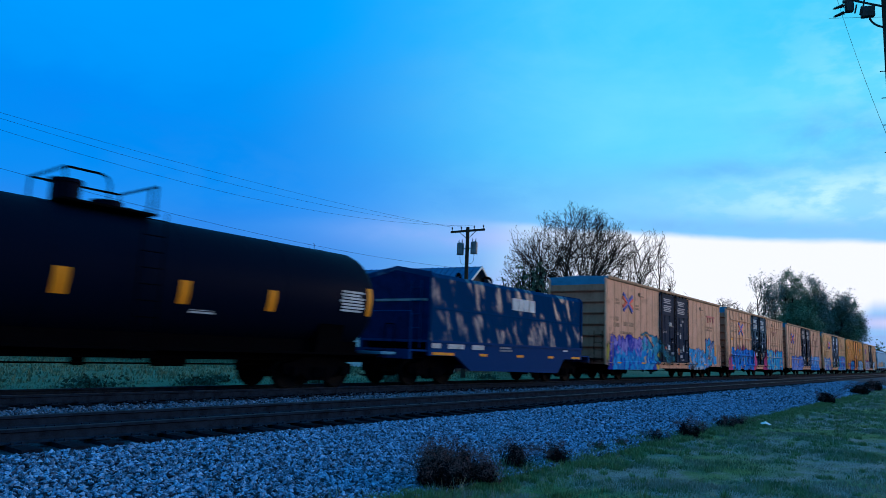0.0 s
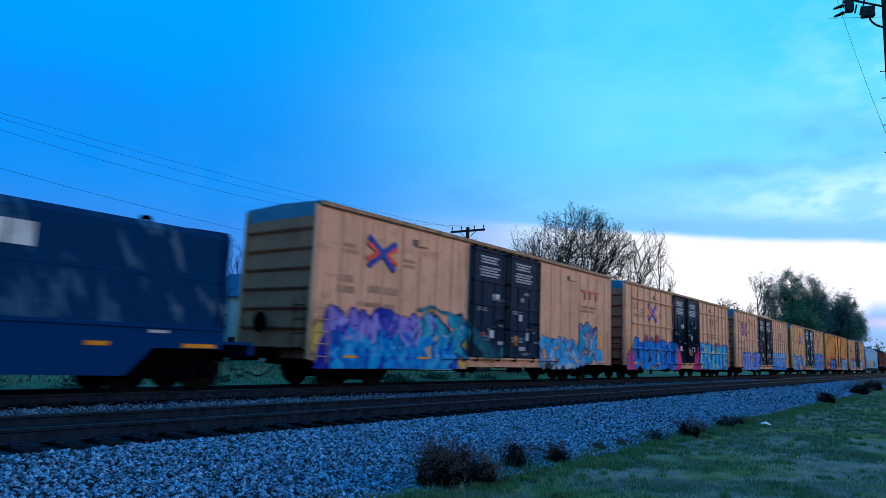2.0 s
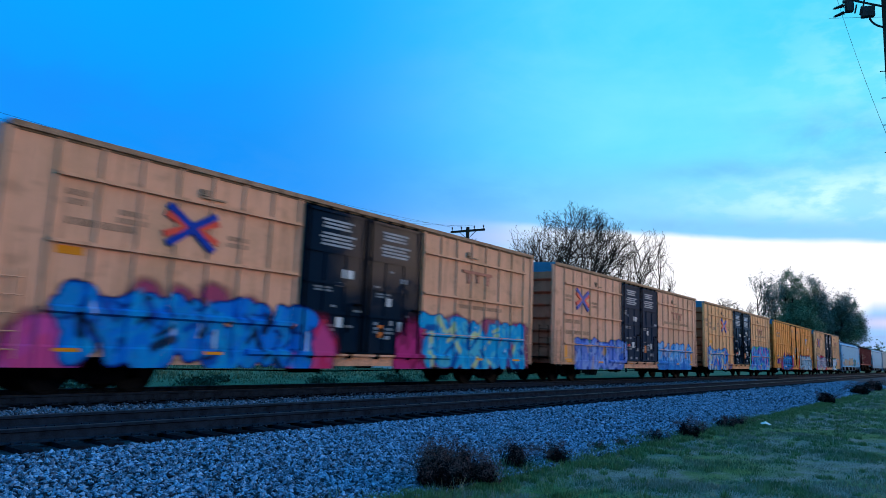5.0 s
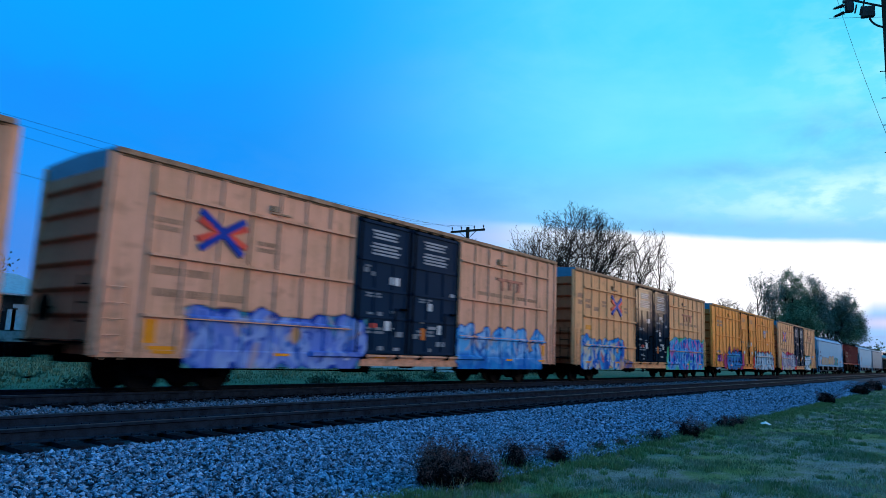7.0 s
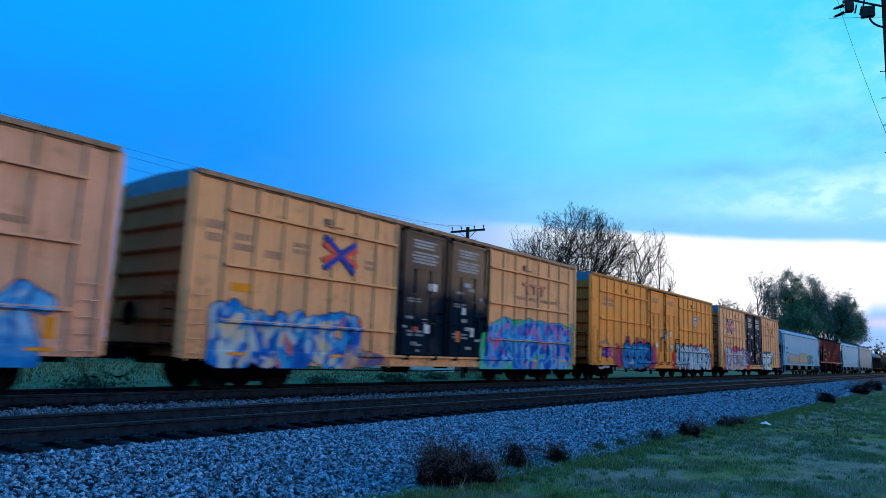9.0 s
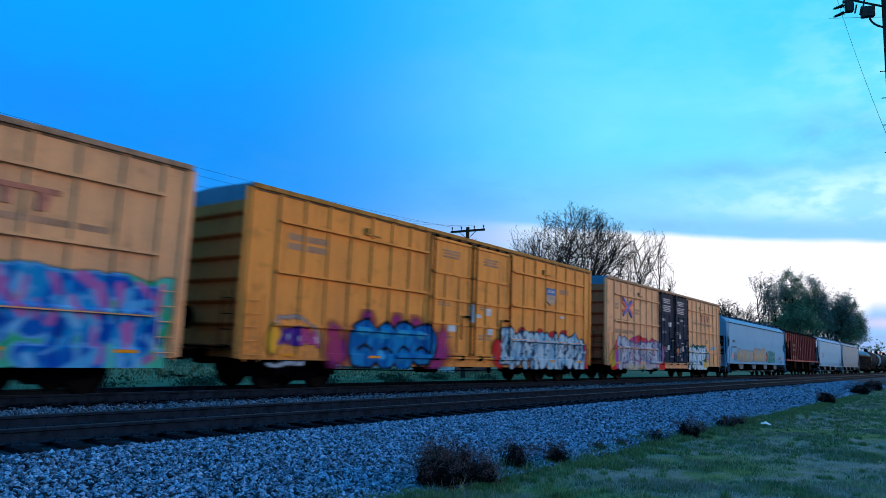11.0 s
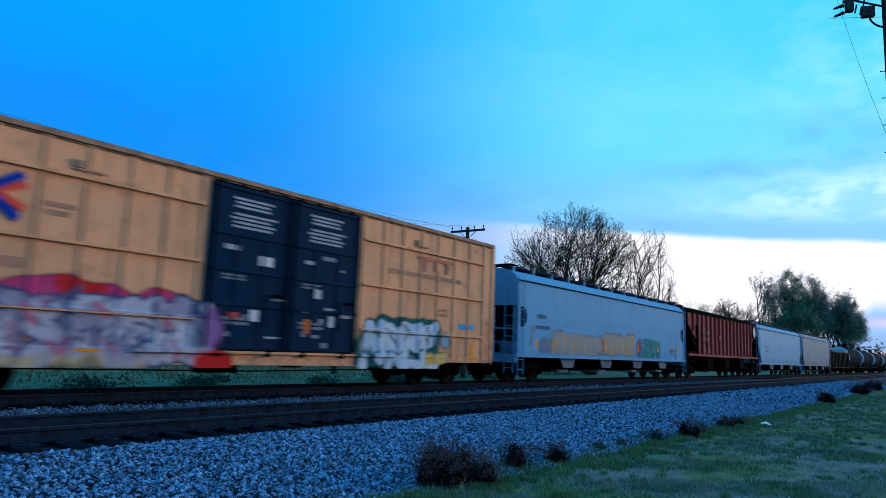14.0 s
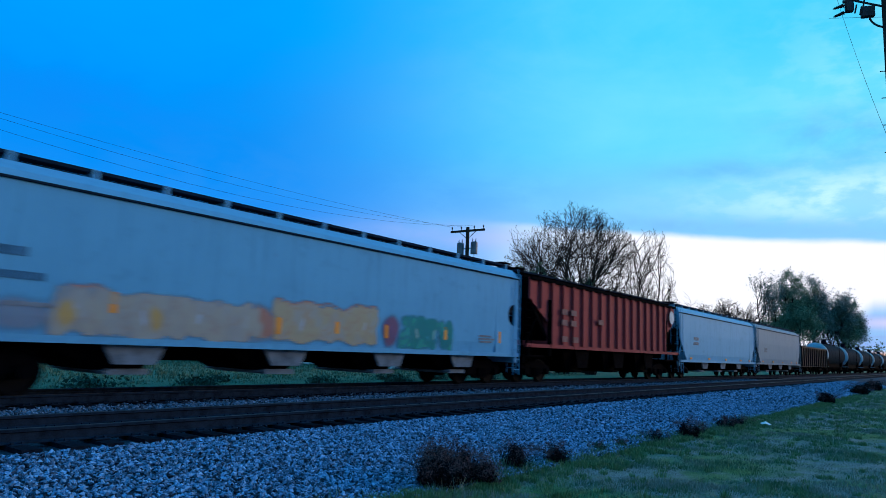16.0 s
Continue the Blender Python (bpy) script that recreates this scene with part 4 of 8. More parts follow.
def barn():
    """Long pale-walled barn with a blue metal roof, gable end to the tracks."""
    b = thing("barn", "white metal barn with blue ribbed metal roof", "barn", at=(48.0, 33.4, -0.6))
    b.rotation_euler = (0, 0, radians(7.4))
    W, L, E, R = 3.3, 30.0, 6.55, 8.95

    def panel(name, y0, y1, x, mat):
        bm = bmesh.new()
        n = int((y1 - y0) / 0.6)
        for k in range(n):
            ya = y0 + (y1 - y0) * k / n
            yb = y0 + (y1 - y0) * (k + 1) / n
            bx(bm, x - 0.05, x + 0.05, ya + 0.01, yb - 0.01, 0, E)
            bx(bm, x - 0.08, x + 0.08, ya - 0.02, ya + 0.03, 0, E)
        part(name, bm, mat, b)
    panel("side_wall", 0, L, -W, "wall_siding")
    panel("side_wall", 0, L, W, "wall_siding")
    for y in (0.0, L):
        bm = bmesh.new()
        prism(bm, [(-W, 0), (-W, E), (0, R), (W, E), (W, 0)], y - 0.06, y + 0.06, "y")
        part("gable_wall", bm, "wall_dark", b)
    for s in (-1, 1):
        bm = bmesh.new()
        d = Vector((s * (W + 0.5), 0, E - 0.36)) - Vector((0, 0, R + 0.03))
        for k in range(50):
            ya, yb = -0.5 + (L + 1.0) * k / 50, -0.5 + (L + 1.0) * (k + 1) / 50
            prism(bm, [(0, R + 0.03), (s * (W + 0.5), E - 0.33), (s * (W + 0.5), E - 0.25), (0, R + 0.11)], ya, yb - 0.01, "y")
            prism(bm, [(0, R + 0.10), (s * (W + 0.5), E - 0.26), (s * (W + 0.5), E - 0.20), (0, R + 0.16)], ya - 0.025, ya + 0.025, "y")
        part("roof_slope", bm, "roof_blue_metal", b)
        bm = bmesh.new()
        prism(bm, [(0, R - 0.06), (s * (W + 0.5), E - 0.42), (s * (W + 0.5), E - 0.20), (0, R + 0.16)], -0.58, -0.50, "y")
        part("rake_trim", bm, "wall_siding", b)
    bm = bmesh.new()
    bx(bm, -W - 0.09, -W + 0.02, 19.0, 20.0, 0, 2.1)
    d = part("door", bm, "wall_dark", b)
    bm = bmesh.new()
    bar(bm, (-W - 0.12, 19.15, 1.0), (-W - 0.12, 19.15, 1.12), 0.02, 6)
    part("handle", bm, "roof_galvanised", d)
    for y in (6, 12, 25):
        bm = bmesh.new()
        bx(bm, -W - 0.10, -W + 0.02, y, y + 1.2, 1.1, 2.3)
        w = part("window", bm, "wall_siding", b)
        bm = bmesh.new()
        bx(bm, -W - 0.12, -W - 0.09, y + 0.1, y + 1.1, 1.2, 2.2)
        part("pane", bm, "window_glass", w)


barn()


def depot():
    """Old freight depot with a hipped metal roof, deep eaves and a loading dock."""
    b = thing("depot", "old freight depot with pale doors and loading dock", "building", at=(28.6, 67.0, -0.58))
    W, D = 34.0, 9.0
    piece("wall", b, -W, 0.0, 0.0, D, 1.9, 5.4, "wall_dark")
    piece("base", b, -W, 0.0, 0.1, D, 0.0, 1.9, "wall_dark")
    ridge = 7.3
    x0, x1, y0, y1 = -W - 0.8, 0.9, -1.4, D + 1.0
    bm = bmesh.new()
    ym = (y0 + y1) / 2
    a = [(x0, y0, 5.15), (x1, y0, 5.15), (x1, y1, 5.15), (x0, y1, 5.15), (x0 + 4.0, ym, ridge), (x1 - 3.6, ym, ridge)]
    v = [bm.verts.new(p) for p in a]
    vb = [bm.verts.new((p[0], p[1], p[2] - 0.14)) for p in a[:4]]
    for q in ((v[0], v[1], v[5], v[4]), (v[1], v[2], v[5]), (v[2], v[3], v[4], v[5]), (v[3], v[0], v[4])):
        bm.faces.new(q)
    for i in range(4):
        bm.faces.new((v[i], vb[i], vb[(i + 1) % 4], v[(i + 1) % 4]))
    bm.faces.new(vb)
    bmesh.ops.recalc_face_normals(bm, faces=bm.faces)
    part("roof", bm, "roof_pale_metal", b)
    for x, w, z0, z1, m in ((-1.2, 0.6, 2.0, 3.6, "wall_siding"), (-2.9, 1.3, 2.0, 4.3, "wall_siding"), (-3.9, 0.7, 2.0, 3.8, "wall_siding"), (-6.4, 1.0, 2.0, 3.8, "wall_siding"), (-9.8, 2.4, 2.0, 3.7, "wall_siding"),
                            (-14.5, 3.0, 2.0, 4.6, "wall_siding"), (-19.0, 2.4, 2.0, 3.7, "wall_siding"), (-24.0, 3.0, 2.0, 4.6, "wall_siding")):
        bm = bmesh.new()
        bx(bm, x - w, x, -0.08, 0.02, z0, z1)
        d = part("freight_door", bm, m, b)
        bm = bmesh.new()
        bx(bm, x - w - 0.1, x + 0.1, -0.12, -0.07, z1, z1 + 0.12)
        part("door_head", bm, "wall_dark", d)
    bm = bmesh.new()
    bx(bm, -5.2, -4.7, -0.1, 0.02, 2.0, 3.6)
    part("window", bm, "window_glass", b)
    piece("loading_dock", b, -W, 2.2, -3.2, 0.0, 0.0, 1.9, "concrete_pale", "pale concrete loading dock")
    for k in range(3):
        piece("dock_post", b, 0.4 + k * 0.8, 0.46 + k * 0.8, -3.1, -3.04, 1.9, 2.55, "roof_galvanised")
    piece("dock_rail", b, 0.4, 2.06, -3.1, -3.04, 2.5, 2.56, "roof_galvanised")


depot()


# ---- power poles and wires ----
def wire(name, pts, r, label, cat="wire", sag=0.0):
    bm = bmesh.new()
    a, b = Vector(pts[0]), Vector(pts[1])
    n = 16
    q = [a.lerp(b, k / n) - Vector((0, 0, sag * 4 * (k / n) * (1 - k / n))) for k in range(n + 1)]
    tube(bm, q, r)
    tagged(part(name, bm, "wire_black"), label, cat, "overhead wires")


def far_pole(x, y, h, cans=True):
    p = thing("utility_pole", "wooden utility pole with crossarm and grey transformers" if cans else "wooden utility pole with crossarm", "utility pole", "power poles behind the tracks", (x, y, profile(y) - 0.1))
    bm = bmesh.new()
    bar(bm, (0, 0, -0.3), (0, 0, h), 0.17, 12, 0.12)
    part("pole", bm, "pole_wood", p)
    bm = bmesh.new()
    # arm stands square to the wires, which run along the tracks
    ca, sa = math.cos(radians(-62)), math.sin(radians(-62))
    A, B = Vector((-ca * 1.2, -sa * 1.2, h - 0.36)), Vector((ca * 1.2, sa * 1.2, h - 0.14))
    d = (B - A).normalized()
    nrm = Vector((-d.y, d.x, 0)) * 0.06
    vs = []
    for z in (-0.07, 0.07):
        for q in (A + nrm, B + nrm, B - nrm, A - nrm):
            vs.append(bm.verts.new(q + Vector((0, 0, z))))
    for f in ((3, 2, 1, 0), (4, 5, 6, 7), (0, 1, 5, 4), (1, 2, 6, 5), (2, 3, 7, 6), (3, 0, 4, 7)):
        bm.faces.new([vs[i] for i in f])
    part("crossarm", bm, "pole_wood", p)
    for s in (-1, 1):
        bm = bmesh.new()
        bar(bm, d * s * 0.6 + Vector((0, 0, h - 0.28)), (0, 0, h - 0.85), 0.02, 5)
        part("arm_brace", bm, "pole_wood", p)
    ends = []
    for s in (-1.1, -0.45, 0.45, 1.1):
        bm = bmesh.new()
        c = d * s + Vector((0, 0, h - 0.18))
        bar(bm, c, c + Vector((0, 0, 0.12)), 0.02, 6)
        for k in range(3):
            bar(bm, c + Vector((0, 0, 0.10 + k * 0.06)), c + Vector((0, 0, 0.14 + k * 0.06)), 0.06, 10, 0.035)
        part("insulator", bm, "insulator_brown", p)
        ends.append(Vector((x, y, profile(y) - 0.1)) + c + Vector((0, 0, 0.26)))
    if cans:
        for s in (-0.48, 0.48):
            c = d * s + Vector((0, 0, h - 1.9))
            bm = bmesh.new()
            bar(bm, c, c + Vector((0, 0, 0.78)), 0.24, 18)
            bar(bm, c + Vector((0, 0, 0.78)), c + Vector((0, 0, 0.84)), 0.25, 18, 0.16)
            can = part("transformer", bm, "transformer_grey", p)
            bm = bmesh.new()
            for q in (-0.11, 0.11):
                bar(bm, c + d * q + Vector((0, 0, 0.8)), c + d * q + Vector((0, 0, 1.08)), 0.04, 8, 0.02)
            part("bushing", bm, "insulator_brown", can)
            bm = bmesh.new()
            bar(bm, c + Vector((0, 0, 0.4)), Vector((0, 0, h - 1.5)), 0.04, 6)
            part("mounting_bracket", bm, "roof_galvanised", can)
            bm = bmesh.new()
            pts = [c + Vector((0, 0, 0.1)) + (Vector((0, 0, h - 2.55)) - c - Vector((0, 0, 0.1))) * (k / 8) - Vector((0, 0, 0.30 * math.sin(math.pi * k / 8))) + d * s * 0.35 * math.sin(math.pi * k / 8) for k in range(9)]
            for u, v in zip(pts, pts[1:]):
                bar(bm, u, v, 0.014, 5)
            part("drop_lead", bm, "wire_black", can)
    return ends


e0 = far_pole(37.6, 27.0, 10.4)
e1 = far_pole(-1.0, 27.0, 10.4, False)
for a, b, sg, dz in ((e0[0], e1[0], 0.52, 0.0), (e0[1], e1[1], 1.10, 0.0), (e0[2], e1[2], 1.60, -0.5)):
    wire("overhead_wire", (a, b + Vector((0, 0, dz))), 0.006, "thin black overhead wire behind the tracks", sag=sg)
wire("overhead_wire", (Vector((37.6, 26.95, 6.76)), Vector((-1.0, 26.95, 7.94))), 0.007, "thin black overhead wire behind the tracks", sag=0.9)


def near_pole():
    """Tall pole on the grass with fused cutouts and a grey box on a side bracket."""
    x, y, h = 20.75, 1.12, 13.2
    p = thing("utility_pole", "tall wooden utility pole with fuse cutouts on brackets", "utility pole", at=(x, y, profile(y) - 0.1))
    bm = bmesh.new()
    bar(bm, (0, 0, -0.3), (0, 0, h), 0.19, 14, 0.14)
    part("pole", bm, "pole_wood", p)
    left = Vector((-0.36, 0.93, 0))      # across, towards the tracks

    def arm(c0, c1, r, name, mat):
        bm = bmesh.new()
        bar(bm, c0, c1, r, 8)
        return part(name, bm, mat, p)

    def at(o, z):
        return left * (o - 0.17) + Vector((0, 0, z + 0.22))
    arm(at(0, 11.78), at(1.25, 11.62), 0.05, "bracket_arm", "wall_dark")
    arm(at(0.05, 11.30), at(0.95, 11.62), 0.03, "bracket_brace", "wall_dark")
    for za, zb in ((11.54, 11.44), (11.34, 11.20)):
        c0, c1 = at(1.15, za), at(1.50, zb)
        bm = bmesh.new()
        bar(bm, c0, c1, 0.018, 6)
        for q in range(6):
            m = c0.lerp(c1, 0.28 + q * 0.11)
            bar(bm, m, m + (c1 - c0).normalized() * 0.025, 0.062 - 0.005 * q, 10, 0.032)
        part("cutout_insulator", bm, "insulator_brown", p)
    for name, o, z, hw, hh in (("fuse_box", 1.10, 11.45, 0.10, 0.14), ("control_box", 0.66, 11.26, 0.16, 0.15)):
        bm = bmesh.new()
        for k in range(8):
            c = at(o + (hw if k & 1 else -hw), z + (hh if k & 2 else -hh)) + Vector((0.93, 0.36, 0)) * (0.08 if k & 4 else -0.08)
            bm.verts.new(c)
        bm.verts.ensure_lookup_table()
        for q in ((0, 1, 3, 2), (4, 6, 7, 5), (0, 4, 5, 1), (2, 3, 7, 6), (0, 2, 6, 4), (1, 5, 7, 3)):
            bm.faces.new([bm.verts[i] for i in q])
        bmesh.ops.recalc_face_normals(bm, faces=bm.faces)
        bmesh.ops.bevel(bm, geom=[e for e in bm.edges if e.calc_face_angle(0) > 1.0], offset=0.015, segments=2, affect="EDGES")
        part(name, bm, "wall_dark", p)
    for o, z in ((0.72, 11.50), (0.80, 11.30), (0.92, 11.36)):
        arm(at(o, z + 0.14), at(o + 0.05, z - 0.10), 0.022, "arm_fitting", "wall_dark")
    bm = bmesh.new()
    pts = [at(0.62 - 0.50 * (1 - math.cos(k / 8 * math.pi / 2)), 11.12 - 0.36 * math.sin(k / 8 * math.pi / 2)) for k in range(9)]
    for u, v in zip(pts, pts[1:]):
        bar(bm, u, v, 0.028, 6)
    part("conduit", bm, "wall_dark", p)
    bm = bmesh.new()
    for za, zb, oa, ob in ((11.18, 11.12, 1.62, 0.85), (11.12, 11.06, 0.85, 0.1)):
        bar(bm, at(oa, za), at(ob, zb), 0.006, 5)
    part("jumper_wire", bm, "wire_black", p)
    for z in (9.75, 9.0, 8.25, 7.5):
        bm = bmesh.new()
        bar(bm, (0, 0, z), left * 0.28 + Vector((0, 0, z)), 0.014, 5)
        part("pole_step", bm, "wall_dark", p)
    o = Vector((x, y, profile(y) - 0.1))
    return o + left * 1.34 + Vector((0, 0, 12.5))


tip = near_pole()
wire("service_wire", (tip, Vector((15.6, 0.75, 4.9))), 0.004, "thin black service wire from the pole", sag=0.25)

# ---- litter on the grass ----
bm = bmesh.new()
rng = random.Random(77)
ring = [bm.verts.new((math.cos(k * 0.7) * 0.22 * rng.uniform(0.6, 1.2), math.sin(k * 0.7) * 0.16 * rng.uniform(0.6, 1.2), rng.uniform(0.0, 0.06))) for k in range(9)]
mid = bm.verts.new((0, 0, 0.10))
for k in range(9):
    bm.faces.new((ring[k], ring[(k + 1) % 9], mid))
lit = tagged(part("litter", bm, "paper_white"), "crumpled white paper lying on the grass", "litter")
lit.location = (21.7, 4.72, profile(4.72) + 0.03)

# ---- the train ----
CACHE = {}


def shared(key, make, material, smooth=False):
    """One mesh for all alike pieces."""
    if key not in CACHE:
        bm = bmesh.new()
        make(bm)
        me = bpy.data.meshes.new(key)
        bm.to_mesh(me)
        bm.free()
        for mt in (material if isinstance(material, (list, tuple)) else [material]):
            me.materials.append(MATS[mt])
        for f in me.polygons:
            f.use_smooth = smooth
        CACHE[key] = me
    return CACHE[key]


WHEEL_R = 0.457


def make_wheelset(bm):
    bar(bm, (0, -1.05, 0), (0, 1.05, 0), 0.085, 10)
    for s in (-1, 1):
        lathe(bm, [(s * 0.68, 0.49), (s * 0.705, 0.49), (s * 0.712, WHEEL_R), (s * 0.81, WHEEL_R - 0.006), (s * 0.812, 0.40), (s * 0.77, 0.38),
                   (s * 0.755, 0.17), (s * 0.82, 0.15), (s * 0.84, 0.10), (s * 0.68, 0.10)], 28, "y")
        for k in range(3):
            a = k * math.tau / 3
            bar(bm, (math.cos(a) * 0.10, s * 1.05, math.sin(a) * 0.10), (math.cos(a) * 0.10, s * 1.09, math.sin(a) * 0.10), 0.02, 5)


def make_sideframe(bm):
    """Cast frame with arch, pedestal ends and a spring window."""
    outer = [(-1.22, 0.40), (-1.22, 0.66), (-0.98, 0.70), (-0.42, 0.86), (0.42, 0.86), (0.98, 0.70), (1.22, 0.66), (1.22, 0.40),
             (1.02, 0.36), (0.98, 0.52), (0.80, 0.52), (0.34, 0.22), (-0.34, 0.22), (-0.80, 0.52), (-0.98, 0.52), (-1.02, 0.36)]
    prism(bm, outer, -0.09, 0.09, "y")
    for s in (-1, 1):
        bx(bm, s * 0.89 - 0.15, s * 0.89 + 0.15, -0.13, 0.13, 0.34, 0.60)
        bar(bm, (s * 0.89, -0.20, WHEEL_R), (s * 0.89, 0.10, WHEEL_R), 0.13, 12)
    for k in range(-1, 2):
        bar(bm, (k * 0.17, -0.12, 0.30), (k * 0.17, -0.12, 0.58), 0.075, 8)


def truck(car, x, wheels):
    """Two-axle truck under a car at x."""
    def bolster(bm):
        bx(bm, -0.22, 0.22, -1.0, 1.0, 0.46, 0.74)
        bx(bm, -0.40, 0.40, -0.30, 0.30, 0.62, 0.86)
        bx(bm, -1.15, 1.15, -0.05, 0.05, 0.36, 0.42)
        for s in (-1, 1):
            bx(bm, s * 0.42 - 0.05, s * 0.42 + 0.05, -0.86, 0.86, 0.34, 0.46)
            for q in (-1, 1):
                bx(bm, s * 0.45 - 0.04, s * 0.45 + 0.05, q * 0.76 - 0.06, q * 0.76 + 0.06, 0.30, 0.62)
    t = part("truck", shared("truck_bolster", bolster, "truck_grime"), None, car)
    t.location = (x, 0, 0)
    for s in (-1, 1):
        f = part("sideframe", shared("truck_sideframe", make_sideframe, "truck_grime"), None, t)
        f.location = (0, s * 0.98, 0)
    for s in (-1, 1):
        w = part("wheelset", shared("truck_wheelset", make_wheelset, "wheel_steel"), None, t)
        w.location = (s * 0.89, 0, WHEEL_R)
        wheels.append((w, s * 0.89))


def coupler(car, x, s):
    """Knuckle coupler and its air hose, at a car's end; s is the way that it points."""
    bm = bmesh.new()
    bx(bm, min(x, x + s * 0.55), max(x, x + s * 0.55), -0.08, 0.08, 0.76, 0.94)
    bx(bm, min(x + s * 0.5, x + s * 0.88), max(x + s * 0.5, x + s * 0.88), -0.17, 0.15, 0.70, 1.0)
    part("coupler", bm, "truck_grime", car)
    bm = bmesh.new()
    pts = [Vector((x + s * (0.1 + 0.78 * k / 8), -0.42 + 0.30 * k / 8, 0.72 - 0.42 * math.sin(math.pi * min(1, k / 8 * 0.75)))) for k in range(9)]
    tube(bm, pts, 0.022, 6)
    part("air_hose", bm, "under_black", car)


def ladder(car, x, y, z0, z1, n, w=0.42, mat="under_black", along="x"):
    """Corner ladder with rungs."""
    bm = bmesh.new()
    for k in (0, w):
        p = (x + k, y, z0) if along == "x" else (x, y + k, z0)
        bar(bm, p, (p[0], p[1], z1), 0.016, 5)
    lad = part("ladder", bm, mat, car)
    for k in range(n):
        z = z0 + (k + 0.5) * (z1 - z0) / n
        bm = bmesh.new()
        q = (x + w, y, z) if along == "x" else (x, y + w, z)
        bar(bm, (x, y, z), q, 0.013, 5)
        part("rung", bm, mat, lad)


def underframe(car, L, x0, x1):
    """Centre sill with bolsters, brake cylinder, rods and reservoir."""
    bm = bmesh.new()
    bx(bm, x0, x1, -0.33, 0.33, 0.62, 0.98)
    for x in (x0 + 2.4, x1 - 2.4):
        bx(bm, x - 0.3, x + 0.3, -1.35, 1.35, 0.80, 0.98)
    part("centre_sill", bm, "under_black", car)
    m = (x0 + x1) / 2
    bm = bmesh.new()
    bar(bm, (m - 1.9, -0.75, 0.62), (m - 0.9, -0.75, 0.62), 0.21, 14)
    part("air_reservoir", bm, "under_black", car)
    bm = bmesh.new()
    bar(bm, (m + 0.7, -0.7, 0.68), (m + 1.3, -0.7, 0.68), 0.14, 12)
    bar(bm, (m + 1.3, -0.7, 0.68), (m + 2.2, -0.7, 0.68), 0.03, 6)
    part("brake_cylinder", bm, "under_black", car)
    bm = bmesh.new()
    bar(bm, (x0 + 3.2, -0.5, 0.50), (m, -0.5, 0.44), 0.018, 5)
    bar(bm, (m, -0.5, 0.44), (x1 - 3.2, -0.5, 0.52), 0.018, 5)
    for x in (m - 0.6, m + 2.8):
        bx(bm, x - 0.04, x + 0.04, -0.55, -0.45, 0.36, 0.72)
    part("brake_rod", bm, "under_black", car)


def strip(name, car, x0, x1, z0, z1, mat, y=None, label=""):
    """A flat mark on the side that faces the grass."""
    y = -SIDE - 0.04 if y is None else y
    return piece(name, car, x0, x1, y - 0.012, y + 0.004, z0, z1, mat, label)


def stencil(car, x, z, w, h, rows, mat="stencil_worn", y=None, seed=0):
    """Rows of bars in place of small lettering."""
    rng = random.Random(seed + int(x * 100))
    bm = bmesh.new()
    y = (-SIDE - 0.04 if y is None else y) - 0.008
    for r in range(rows):
        zz = z - r * h / rows
        q = x + rng.uniform(0, 0.1) * w
        end = x + w * rng.uniform(0.82, 1.0)
        while q < end:
            wd = min(rng.uniform(0.08, 0.16) * max(0.7, h / rows * 3), end - q)
            if wd < 0.02:
                break
            bx(bm, q, q + wd, y, y + 0.01, zz - 0.66 * h / rows, zz)
            q += wd * 1.22
    tagged(part("stencil_mark", bm, mat, car), kind="stuff")


def lines(car, x, z, w, h, rows, mat, y, seed=0):
    """Close-set lines of small lettering, each one bar."""
    rng = random.Random(seed)
    for r in range(rows):
        a, b = rng.uniform(0, 0.08) * w, w * rng.uniform(0.84, 1.0)
        piece("notice_line", car, x + a, x + b, y - 0.008, y + 0.002, z - (r + 0.58) * h / rows, z - r * h / rows, mat)


def cross_logo(car, cx, cz, s=0.93, y=None):
    """Blue and red crossed arms."""
    y = (-SIDE - 0.075 if y is None else y) - 0.006
    blue = [((-0.66, 0.47), (0.04, -0.01)), ((0.62, 0.40), (-0.04, -0.01)), ((-0.62, -0.46), (0.04, 0.01)), ((0.60, -0.50), (-0.04, 0.01))]
    red = [((-0.70, 0.26), (-0.16, 0.02)), ((0.70, 0.22), (0.16, 0.02)), ((-0.72, -0.24), (-0.16, -0.02)), ((0.70, -0.28), (0.16, -0.02))]
    for mat, arms, w, lift in (("logo_blue", blue, 0.085, 0.004), ("logo_red", red, 0.075, 0.0)):
        for k, ((ax, az), (bx_, bz)) in enumerate(arms):
            bm = bmesh.new()
            yy = y - lift - 0.0006 * k
            d = Vector((bx_ - ax, 0, bz - az)).normalized() * s
            nrm = Vector((-d.z, 0, d.x)) * w
            A, B = Vector((cx + ax * s, yy, cz + az * s)), Vector((cx + bx_ * s, yy, cz + bz * s))
            vs = [bm.verts.new(p) for p in (A + nrm, B + nrm, B - nrm, A - nrm)]
            vb = [bm.verts.new(v.co + Vector((0, 0.045, 0))) for v in vs]
            bm.faces.new(vs)
            for i in range(4):
                bm.faces.new((vs[i], vs[(i + 1) % 4], vb[(i + 1) % 4], vb[i]))
            part("logo_arm", bm, mat, car)


